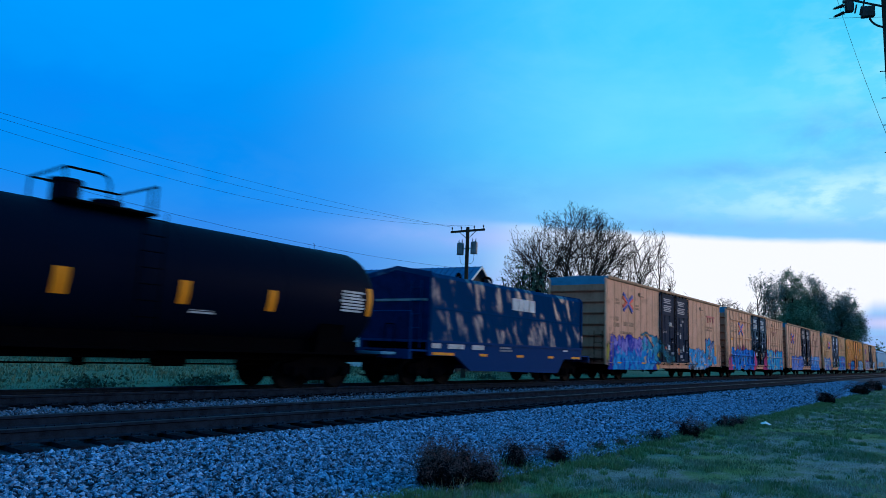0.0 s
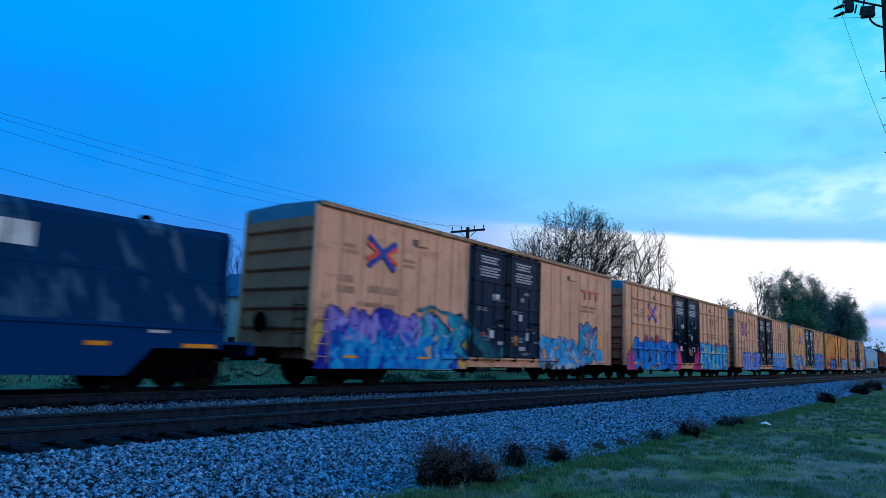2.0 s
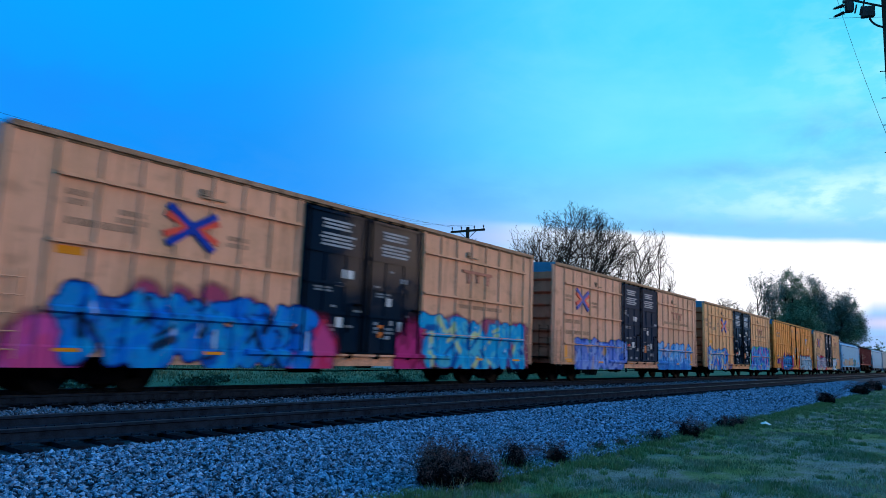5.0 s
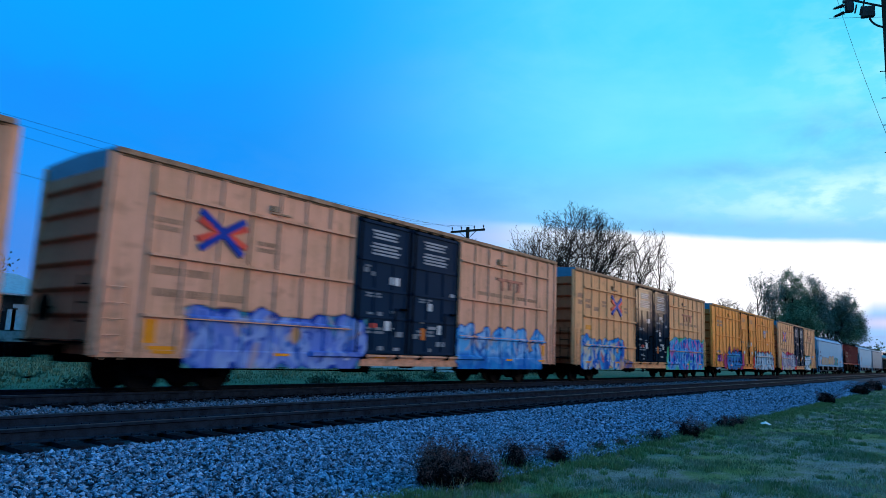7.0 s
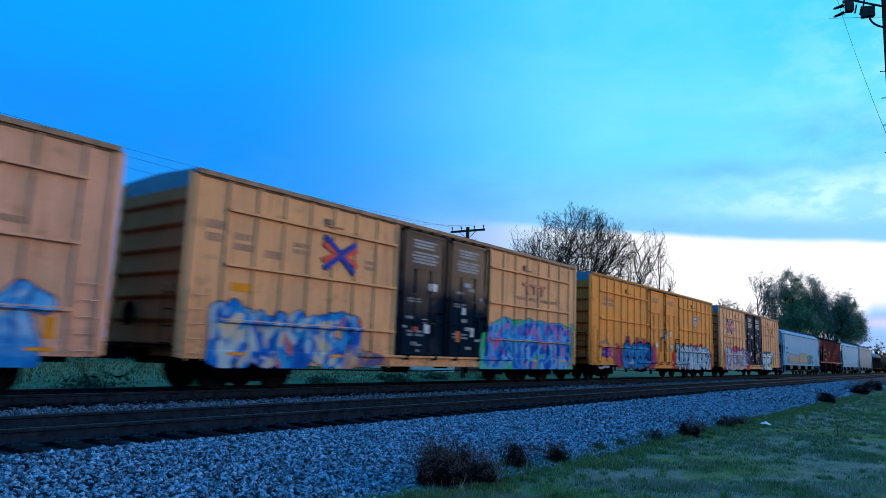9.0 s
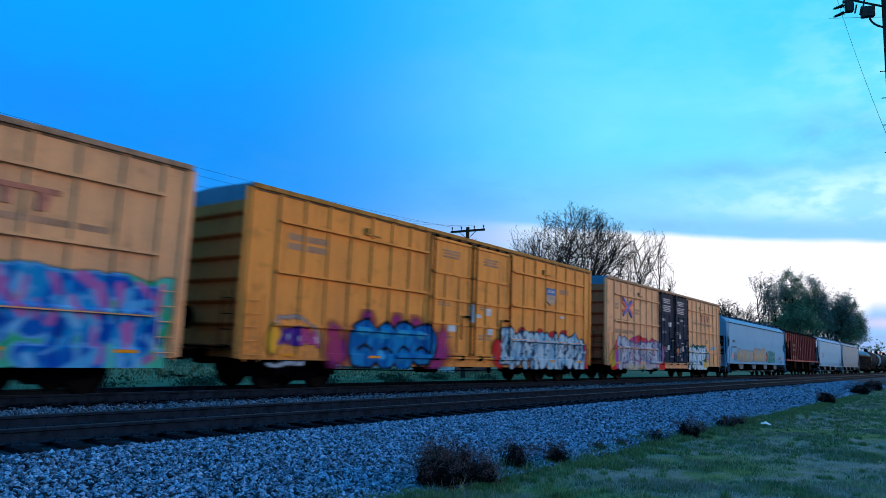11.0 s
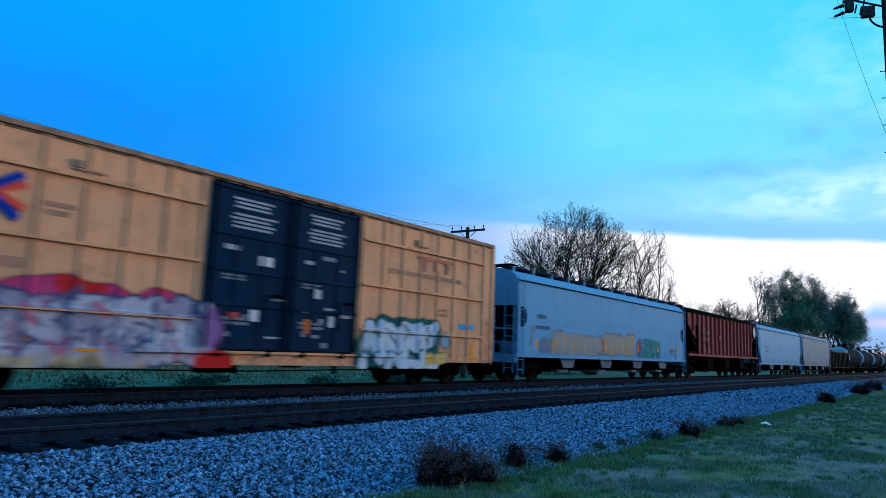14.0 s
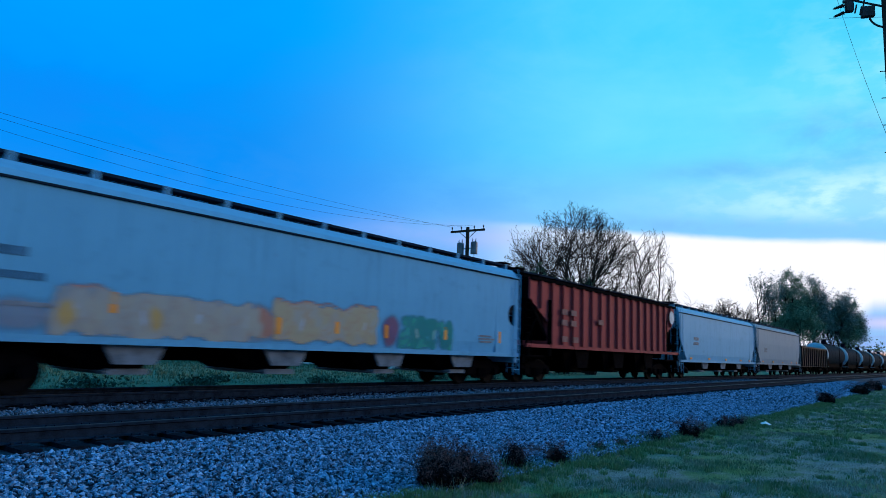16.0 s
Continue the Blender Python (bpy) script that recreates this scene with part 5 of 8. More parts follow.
def boxcar(u, paint, door_paint, label, style="banded", logo=None, extra=None, doors="black"):
    """Sixty-foot high-cube boxcar with two plug doors. Its base is at its front end, x along the car."""
    car = thing("boxcar", label, "boxcar", "boxcars of the freight train")
    wheels = []
    L, H, T = 18.95, 5.08, 0.04
    # ends take a darkened copy of the side paint, for shade between cars
    end_shaded = {"orange_paint": "orange_end_paint", "tan_paint_d": "warm_end_paint", "tan_paint_e": "warm_end_paint"}.get(paint, "tan_end_paint")
    # side walls, split round the doorway
    for s in (-1, 1):
        for x0, x1 in ((0.0, 7.05), (11.95, L)):
            bm = bmesh.new()
            bx(bm, x0, x1, s * SIDE - T, s * SIDE + T, 0.78, 4.98)
            part("side_wall", bm, paint, car)
    piece("floor", car, 0.05, L - 0.05, -SIDE + 0.05, SIDE - 0.05, 0.98, 1.10, "under_black")
    underframe(car, L, 0.0, L)
    # side sills: shallow at the ends, deep between the trucks
    for s in (-1, 1):
        y0, y1 = sorted((s * (SIDE - 0.03), s * (SIDE + 0.055)))
        bm = bmesh.new()
        prism(bm, [(0.0, 0.77), (0.0, 0.94), (L, 0.94), (L, 0.77), (15.7, 0.77), (15.35, 0.63), (3.45, 0.63), (3.25, 0.77)], y0, y1, "y")
        part("side_sill", bm, paint, car)
        # vertical posts
        left = [0.05] + [0.92 + 0.855 * k for k in range(8)]
        right = [12.12 + 0.885 * k for k in range(8)] + [18.87]
        for x in left + right:
            y0, y1 = sorted((s * (SIDE + 0.02), s * (SIDE + (0.056 if style == "plain" else 0.078))))
            bm = bmesh.new()
            prism(bm, [(x - 0.050, y0 if s > 0 else y1), (x - 0.040, y1 if s > 0 else y0), (x + 0.035, y1 if s > 0 else y0), (x + 0.055, y0 if s > 0 else y1)], 0.80, 4.93, "z")
            part("rib", bm, paint, car)
        if style == "banded":
            for z in (4.26, 2.96, 1.66):
                for x0, x1 in ((0.92, 6.95), (12.12, 18.35)):
                    y0, y1 = sorted((s * (SIDE + 0.02), s * (SIDE + 0.130)))
                    piece("side_band", car, x0, x1, y0, y1, z - 0.035, z + 0.03, paint)
    # door leaves with frames, panels, locking bars
    for s in (-1, 1):
        for x0, x1 in ((7.06, 9.42), (9.46, 11.94)):
            y0, y1 = sorted((s * (SIDE - 0.02), s * (SIDE + 0.09)))
            leaf = piece("door", car, x0, x1, y0, y1, 0.98, 4.86, door_paint, "plug door leaf with " + doors + " paint")
            if s > 0:
                continue
            yy = -SIDE - 0.09
            for z in (4.80, 3.70, 2.85, 2.05, 1.05):
                piece("door_rail", leaf, x0 + 0.02, x1 - 0.02, yy - 0.045, yy + 0.01, z - 0.04, z + 0.04, door_paint)
            for k in range(1, 3):
                xx = x0 + (x1 - x0) * k / 3
                piece("door_stile", leaf, xx - 0.03, xx + 0.03, yy - 0.035, yy + 0.01, 1.08, 3.68, door_paint)
            for xx in (x0 + 0.10, x1 - 0.12):
                bm = bmesh.new()
                bar(bm, (xx, yy - 0.07, 1.02), (xx, yy - 0.07, 4.84), 0.028, 8)
                part("locking_bar", bm, "under_black", leaf)
            bm = bmesh.new()
            bar(bm, ((x0 + x1) / 2 + 0.5, yy - 0.08, 2.35), ((x0 + x1) / 2 + 0.5, yy - 0.08, 1.55), 0.022, 6)
            bx(bm, x1 - 0.45, x1 - 0.1, yy - 0.09, yy - 0.03, 2.30, 2.36)
            part("door_handle", bm, "under_black", leaf)
            if doors == "black":
                lines(leaf, x0 + 0.60, 4.60, 1.20, 0.30, 3, "stencil_pale", yy, 1)
                lines(leaf, x0 + 0.55, 4.22, 1.35, 0.40, 4, "stencil_pale", yy, 2)
            else:
                stencil(leaf, x0 + 0.6, 4.5, 1.0, 0.3, 3, y=yy, seed=1)
            stencil(leaf, x0 + 0.4, 2.75, 0.7, 0.16, 2, "stencil_grey" if doors == "black" else "stencil_worn", yy, 3)
            stencil(leaf, x0 + 0.4, 1.75, 0.9, 0.22, 2, "stencil_grey" if doors == "black" else "stencil_worn", yy, 5)
            for k in range(4):
                bm = bmesh.new()
                bar(bm, (x0 + 0.25 + k * 0.62, yy + 0.01, 4.89), (x0 + 0.25 + k * 0.62, yy - 0.05, 4.89), 0.05, 8)
                part("door_roller", bm, "under_black", leaf)
        y0, y1 = sorted((s * (SIDE - 0.02), s * (SIDE + 0.14)))
        piece("door_track", car, 5.6, 13.6, y0, y1, 0.90, 0.96, paint)
        for x in (7.5, 8.9, 10.0, 11.4):
            piece("door_stop", car, x, x + 0.12, y0 - 0.01, y1 + 0.01, 0.84, 1.0, "under_black")
    if doors == "black":
        for x, z, w, h in ((8.50, 3.27, 0.42, 0.24), (10.35, 2.62, 0.22, 0.24), (8.35, 1.95, 0.30, 0.28), (10.9, 1.95, 0.26, 0.30)):
            strip("placard", car, x, x + w, z - h, z, "stencil_white", -SIDE - 0.10)
        rng = random.Random(int(u * 10))
        for k in range(16):
            x, z = rng.choice((7.25, 9.65)) + rng.uniform(0.0, 1.9), rng.uniform(1.15, 2.3) if k < 12 else rng.uniform(2.9, 3.6)
            w, h = rng.uniform(0.10, 0.45), rng.uniform(0.05, 0.16)
            strip("notice", car, x, x + w, z - h, z, rng.choice(("stencil_grey", "stencil_grey", "stencil_pale")), -SIDE - 0.10)
        strip("placard", car, 10.05, 10.28, 1.45, 1.82, "sign_orange", -SIDE - 0.10, "orange hazard placard")
        strip("placard", car, 7.75, 8.0, 1.72, 1.86, "logo_red", -SIDE - 0.10, "red placard")
    # roof: low ridge with overhanging eave and cross seams
    bm = bmesh.new()
    prism(bm, [(-SIDE - 0.09, 4.96), (-SIDE - 0.09, 5.05), (0, 5.11), (SIDE + 0.09, 5.05), (SIDE + 0.09, 4.96)], -0.02, L + 0.02, "x")
    part("roof", bm, "roof_galvanised", car)
    bm = bmesh.new()
    for k in range(19):
        x = 0.4 + k * 1.01
        prism(bm, [(-SIDE - 0.05, 5.05), (-SIDE - 0.05, 5.075), (0, 5.135), (SIDE + 0.05, 5.075), (SIDE + 0.05, 5.05), (0, 5.10)], x - 0.03, x + 0.03, "x")
    part("roof_seams", bm, "roof_galvanised", car)
    for s in (-1, 1):
        y0, y1 = sorted((s * (SIDE + 0.03), s * (SIDE + 0.11)))
        piece("eave_rail", car, 0, L, y0, y1, 4.95, 5.06, "eave_orange" if paint == "orange_paint" else "eave_tan")
        # thin brown strip that stands in for the eave's shadow on the side
        piece("eave_gutter", car, 0.02, L - 0.02, min(s * (SIDE + 0.03), s * (SIDE + 0.06)), max(s * (SIDE + 0.03), s * (SIDE + 0.06)), 4.90, 4.95, "stencil_brown")
    # ends with pressed ledges
    for x, s in ((0.0, -1), (L, 1)):
        e = piece("end_wall", car, min(x, x - s * 0.06), max(x, x - s * 0.06), -SIDE, SIDE, 0.80, 4.98, end_shaded)
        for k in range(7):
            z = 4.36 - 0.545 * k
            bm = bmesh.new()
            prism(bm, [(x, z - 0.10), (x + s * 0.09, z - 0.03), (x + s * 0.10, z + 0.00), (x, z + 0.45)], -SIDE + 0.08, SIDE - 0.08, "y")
            part("end_ledge", bm, end_shaded, e)
        piece("end_gable", car, min(x, x + s * 0.035), max(x, x + s * 0.035), -SIDE + 0.02, SIDE - 0.02, 4.42, 5.02, "roof_galvanised")
        for y in (-SIDE, SIDE):
            piece("corner_post", car, min(x, x + s * 0.11), max(x, x + s * 0.11), y - 0.038, y + 0.038, 0.80, 4.96, paint)
        ladder(car, x + s * 0.16, -SIDE + 0.12, 0.9, 2.4, 4, 0.42, "under_black", "y")
        coupler(car, x, s)
        bm = bmesh.new()
        bx(bm, min(x, x + s * 0.30), max(x, x + s * 0.30), -SIDE + 0.15, SIDE - 0.15, 1.02, 1.06)
        part("crossover_step", bm, "under_black", car)
    for x in (0.10, L - 0.52):
        ladder(car, x, -SIDE - 0.13, 0.72, 2.35, 5, 0.42, paint)
    bm = bmesh.new()
    lathe(bm, [(-0.26, 0.28), (-0.24, 0.30), (-0.22, 0.28)], 16, "x", (0, 0.35, 1.75))
    bar(bm, (-0.02, 0.35, 1.75), (-0.26, 0.35, 1.75), 0.03, 6)
    for k in range(3):
        a = k * math.pi / 3
        bar(bm, (-0.24, 0.35 - 0.27 * math.cos(a), 1.75 - 0.27 * math.sin(a)), (-0.24, 0.35 + 0.27 * math.cos(a), 1.75 + 0.27 * math.sin(a)), 0.012, 5)
    part("brake_wheel", bm, "under_black", car)
    for x in (2.38, L - 2.38):
        truck(car, x, wheels)
    # marks
    if logo:
        cross_logo(car, logo[0], logo[1])
        stencil(car, logo[0] - 1.72, logo[1] + 0.12, 0.72, 0.34, 2, seed=4)
        stencil(car, logo[0] + 0.95, logo[1] - 0.02, 0.62, 0.32, 2, seed=6)
    if extra:
        extra(car)
    for x in (4.0, 14.45):
        bm = bmesh.new()
        bx(bm, x, x + 0.18, -SIDE - 0.11, -SIDE - 0.03, 4.44, 4.58)
        bx(bm, x, x + 0.62, -SIDE - 0.10, -SIDE - 0.06, 4.38, 4.42)
        part("tie_bracket", bm, "eave_orange" if paint == "orange_paint" else "eave_tan", car)
    for x in (1.2, 4.4, 8.0, 12.9, 15.2, 17.6):
        strip("reflector", car, x, x + 0.5, 0.86, 0.93, "reflector_yellow", -SIDE - 0.06)
    TRAIN.append((car, u, wheels))
    return car


FORMS = (
    (((.12, 0), (.16, 1)), ((.16, .96), (.82, .84), (.76, .5), (.2, .46)), ((.3, .46), (.9, .04))),
    (((.86, .95), (.32, .92), (.14, .68), (.72, .46), (.82, .18), (.1, .05)),),
    (((.5, 0), (.46, 1)), ((.04, .92), (.96, .97))),
    (((.18, .5), (.3, .92), (.7, .92), (.84, .5), (.7, .08), (.3, .08), (.18, .5)),),
    (((.15, 0), (.13, 1)), ((.15, .94), (.86, 1)), ((.15, .5), (.74, .52)), ((.15, .05), (.88, 0))),
    (((.1, 0), (.46, 1), (.88, 0)), ((.26, .34), (.72, .32))),
    (((.1, 0), (.12, 1), (.84, .05), (.88, 1)),),
    (((.12, 1), (.15, .2), (.5, .04), (.85, .2), (.88, 1)),))
RIBS = [0.05] + [0.92 + 0.855 * k for k in range(8)] + [12.12 + 0.885 * k for k in range(8)] + [18.87]


class Spray:
    """A skin of sprayed paint that drapes over a car's side: colour and cover on a fine grid of the side's x and z."""

    def __init__(self, x0, x1, z0, z1, seed, res=0.042):
        nx, nz = int((x1 - x0) / res) + 1, int((z1 - z0) / res) + 1
        self.x, self.z = np.meshgrid(np.linspace(x0, x1, nx), np.linspace(z0, z1, nz), indexing="ij")
        self.c, self.a = np.zeros((nx, nz, 3)), np.zeros((nx, nz))
        self.rng = np.random.default_rng(seed)
        p = self.rng.uniform(0, 6.28, 8)
        x, z = self.x, self.z
        self.u = x + 0.055 * np.sin(2.3 * z + 1.9 * x + p[0]) + 0.03 * np.sin(6.1 * z - 4.3 * x + p[1])
        self.v = z + 0.045 * np.sin(2.9 * x + 1.1 * z + p[2]) + 0.03 * np.sin(7.0 * x + 3.1 * z + p[3])
        self.f = (np.sin(2.1 * x + 3.0 * z + p[4]) + np.sin(4.4 * x - 3.7 * z + p[5]) + 0.7 * np.sin(9.1 * x + 5.3 * z + p[6]) + 0.5 * np.sin(15.0 * x - 11.0 * z + p[7])) / 3.2

    def lay(self, m, col, col2=None, mixed=0.0):
        m = np.clip(m, 0, 1)
        c = np.array(col)[None, None, :] ** 1.18
        if col2 is not None:
            k = np.clip((self.f + mixed) * 3.0 + 0.5, 0, 1)[..., None]
            c = c * (1 - k) + np.array(col2)[None, None, :] ** 1.18 * k
        self.c = self.c * (1 - m[..., None]) + c * m[..., None]
        self.a = np.maximum(self.a, m)

    def line(self, pts, w, soft=0.03):
        """Cover of a broad stroke along points."""
        best = np.full(self.x.shape, 9.0)
        for (ax, az), (bx_, bz) in zip(pts, pts[1:]):
            dx, dz = bx_ - ax, bz - az
            t = np.clip(((self.u - ax) * dx + (self.v - az) * dz) / max(1e-6, dx * dx + dz * dz), 0, 1)
            best = np.minimum(best, np.hypot(self.u - ax - t * dx, self.v - az - t * dz))
        return (w - best) / soft + 0.5

    def blob(self, cx, cz, rx, rz, col, col2=None, soft=0.12, cover=1.0):
        q = np.hypot((self.u - cx) / rx, (self.v - cz) / rz) + 0.10 * self.f
        self.lay(np.clip((1 - q) / soft + 0.5, 0, 1) * cover, col, col2)

    def mass(self, x0, x1, z0, tops, col, col2=None, soft=0.05, cover=1.0):
        """A filled field with an uneven top through heights at even steps."""
        top = np.interp(self.u, np.linspace(x0, x1, len(tops)), tops) + 0.05 * self.f
        m = np.minimum(np.minimum((top - self.v) / soft, (self.v - z0) / soft), np.minimum((self.u - x0) / soft, (x1 - self.u) / soft))
        self.lay(np.clip(m + 0.5, 0, 1) * cover, col, col2)

    def letters(self, x0, x1, z0, z1, n, fill, fill2, edge, fat=0.17, rim=0.075, tones=None, shine=(0.7, 0.75, 0.8)):
        """Fat overlapping letter-like forms with an outline, two fills and a few shines."""
        cw, h, rng = (x1 - x0) / n, z1 - z0, self.rng
        w = min(0.26, fat * max(cw, 0.55 * h))
        forms = []
        for i in range(n):
            top, lean = rng.uniform(0.86, 1.0), rng.uniform(-0.12, 0.12)
            f = FORMS[int(rng.integers(0, len(FORMS)))]
            flip = rng.uniform() < 0.5
            bent = [[(np.clip((1 - a if flip else a) + rng.uniform(-0.16, 0.16), 0, 1), np.clip(b + rng.uniform(-0.14, 0.14), 0, 1)) for a, b in s] for s in f]
            bent.append([(rng.uniform(0, 1), rng.uniform(0, 1)), (rng.uniform(0, 1), rng.uniform(0, 1))])
            forms.append([[(x0 + cw * (i + 0.06 + 0.88 * a + lean * b), z0 + w * 0.7 + (h - 1.5 * w) * b * top) for a, b in s] for s in bent])
        for strokes in forms:
            for s in strokes:
                self.lay(self.line(s, w + rim), edge)
        for i, strokes in enumerate(forms):
            a, b = tones[i % len(tones)] if tones else (fill, fill2)
            for s in strokes:
                self.lay(self.line(s, w), a, b, -0.1)
        for i, strokes in enumerate(forms):
            for _ in range(4):
                cx, cz = x0 + cw * (i + rng.uniform(0.15, 0.85)), z0 + h * rng.uniform(0.2, 0.85)
                a, q = rng.uniform(0, 3.14), rng.uniform(0.12, 0.3) * min(cw, h)
                bend = (cx + 0.35 * q * math.sin(a), cz - 0.35 * q * math.cos(a))
                self.lay(np.clip(self.line([(cx - q * math.cos(a), cz - q * math.sin(a)), bend, (cx + q * math.cos(a), cz + q * math.sin(a))], 0.035), 0, 1) * 0.85, edge)
        for strokes in forms:
            s = strokes[0]
            if rng.uniform() < 0.7:
                k = int(rng.integers(0, len(s) - 1))
                a, b = np.array(s[k]), np.array(s[k + 1])
                q0, q1 = a + (b - a) * 0.25 + (0.35 * w, 0.3 * w), a + (b - a) * 0.6 + (0.35 * w, 0.3 * w)
                self.lay(np.clip(self.line([tuple(q0), tuple(q1)], 0.03), 0, 1) * 0.8, shine)

    def shards(self, x0, x1, z0, z1, n, tones, w=0.06, cover=0.9):
        """Short crossing strokes that break up a field of letters."""
        rng = self.rng
        for k in range(n):
            x, z, a, q = rng.uniform(x0, x1), rng.uniform(z0, z1), rng.uniform(0.3, 2.6), rng.uniform(0.08, 0.28)
            m = self.line([(x - q * math.cos(a), z - q * math.sin(a)), (x + q * math.cos(a), z + q * math.sin(a))], w * rng.uniform(0.6, 1.5), 0.05)
            self.lay(np.clip(m, 0, 1) * cover * np.clip(self.a, 0, 1), tones[int(rng.integers(0, len(tones)))])

    def drape(self, car, depth, label, cover=1.0):
        """Builds the skin just off the side, leaving out bare stretches."""
        nx, nz = self.x.shape
        y = -depth(self.x, self.z)
        V = np.stack([self.x, y, self.z], 2).reshape(-1, 3)
        i, j = np.meshgrid(np.arange(nx - 1), np.arange(nz - 1), indexing="ij")
        q = (i * nz + j).ravel()
        F = np.stack([q, q + nz, q + nz + 1, q + 1], 1)
        al = self.a.ravel() * cover
        F = F[al[F].max(1) > 0.02]
        # each separate patch becomes a part of its own; stray flecks are left out
        lab = np.arange(len(V))
        while True:
            low = lab[F].min(1)
            nxt = lab.copy()
            np.minimum.at(nxt, F, low[:, None])
            nxt = nxt[nxt]
            if (nxt == lab).all():
                break
            lab = nxt
        tag = lab[F[:, 0]]
        rgba = np.concatenate([self.c.reshape(-1, 3), al[:, None]], 1)
        for one in np.unique(tag):
            G = F[tag == one]
            if len(G) < 12:
                continue
            used = np.unique(G)
            back = np.zeros(len(V), int)
            back[used] = np.arange(len(used))
            me = bpy.data.meshes.new("sprayed_lettering")
            me.from_pydata(V[used].tolist(), [], back[G].tolist())
            at = me.color_attributes.new("spray", "FLOAT_COLOR", "POINT")
            at.data.foreach_set("color", rgba[used].ravel().astype(np.float32))
            me.materials.append(MATS["sprayed_paint"])
            part("sprayed_lettering", me, None, car, label)


def box_depth(banded):
    """How far a boxcar's ribs, bands, sill and doors stand out, measured from the car's middle."""
    def depth(x, z):
        d = np.full(x.shape, 0.04)
        for r in RIBS:
            d = np.maximum(d, 0.02 + (0.060 if banded else 0.042) * np.clip((0.085 - np.abs(x - r)) / 0.035, 0, 1))
        if banded:
            on = ((x > 0.92) & (x < 6.95)) | ((x > 12.12) & (x < 18.35))
            for zb in (2.96, 1.66):
                d = np.where(on & (np.abs(z - zb) < 0.045), 0.130, d)
        d = np.where(z < 0.95, np.maximum(d, 0.06), d)
        d = np.where((x > 7.0) & (x < 12.0) & (z > 0.96), 0.14, d)
        d = np.where((x > 5.55) & (x < 13.65) & (np.abs(z - 0.93) < 0.06), 0.15, d)
        return SIDE + d + 0.006
    return depth


def hopper_depth(x, z):
    return np.interp(z, (1.10, 1.5, 2.8, 3.95), (1.53, 1.57, 1.59, 1.57)) + 0.012


CYAN, SKYB, BLUE, INK = (0.008, 0.33, 0.64), (0.06, 0.40, 0.70), (0.005, 0.22, 0.66), (0.012, 0.016, 0.03)
LILAC, PINK, RED, YELLOW, PALE = (0.28, 0.22, 0.60), (0.58, 0.09, 0.27), (0.60, 0.04, 0.04), (0.68, 0.46, 0.10), (0.50, 0.55, 0.62)


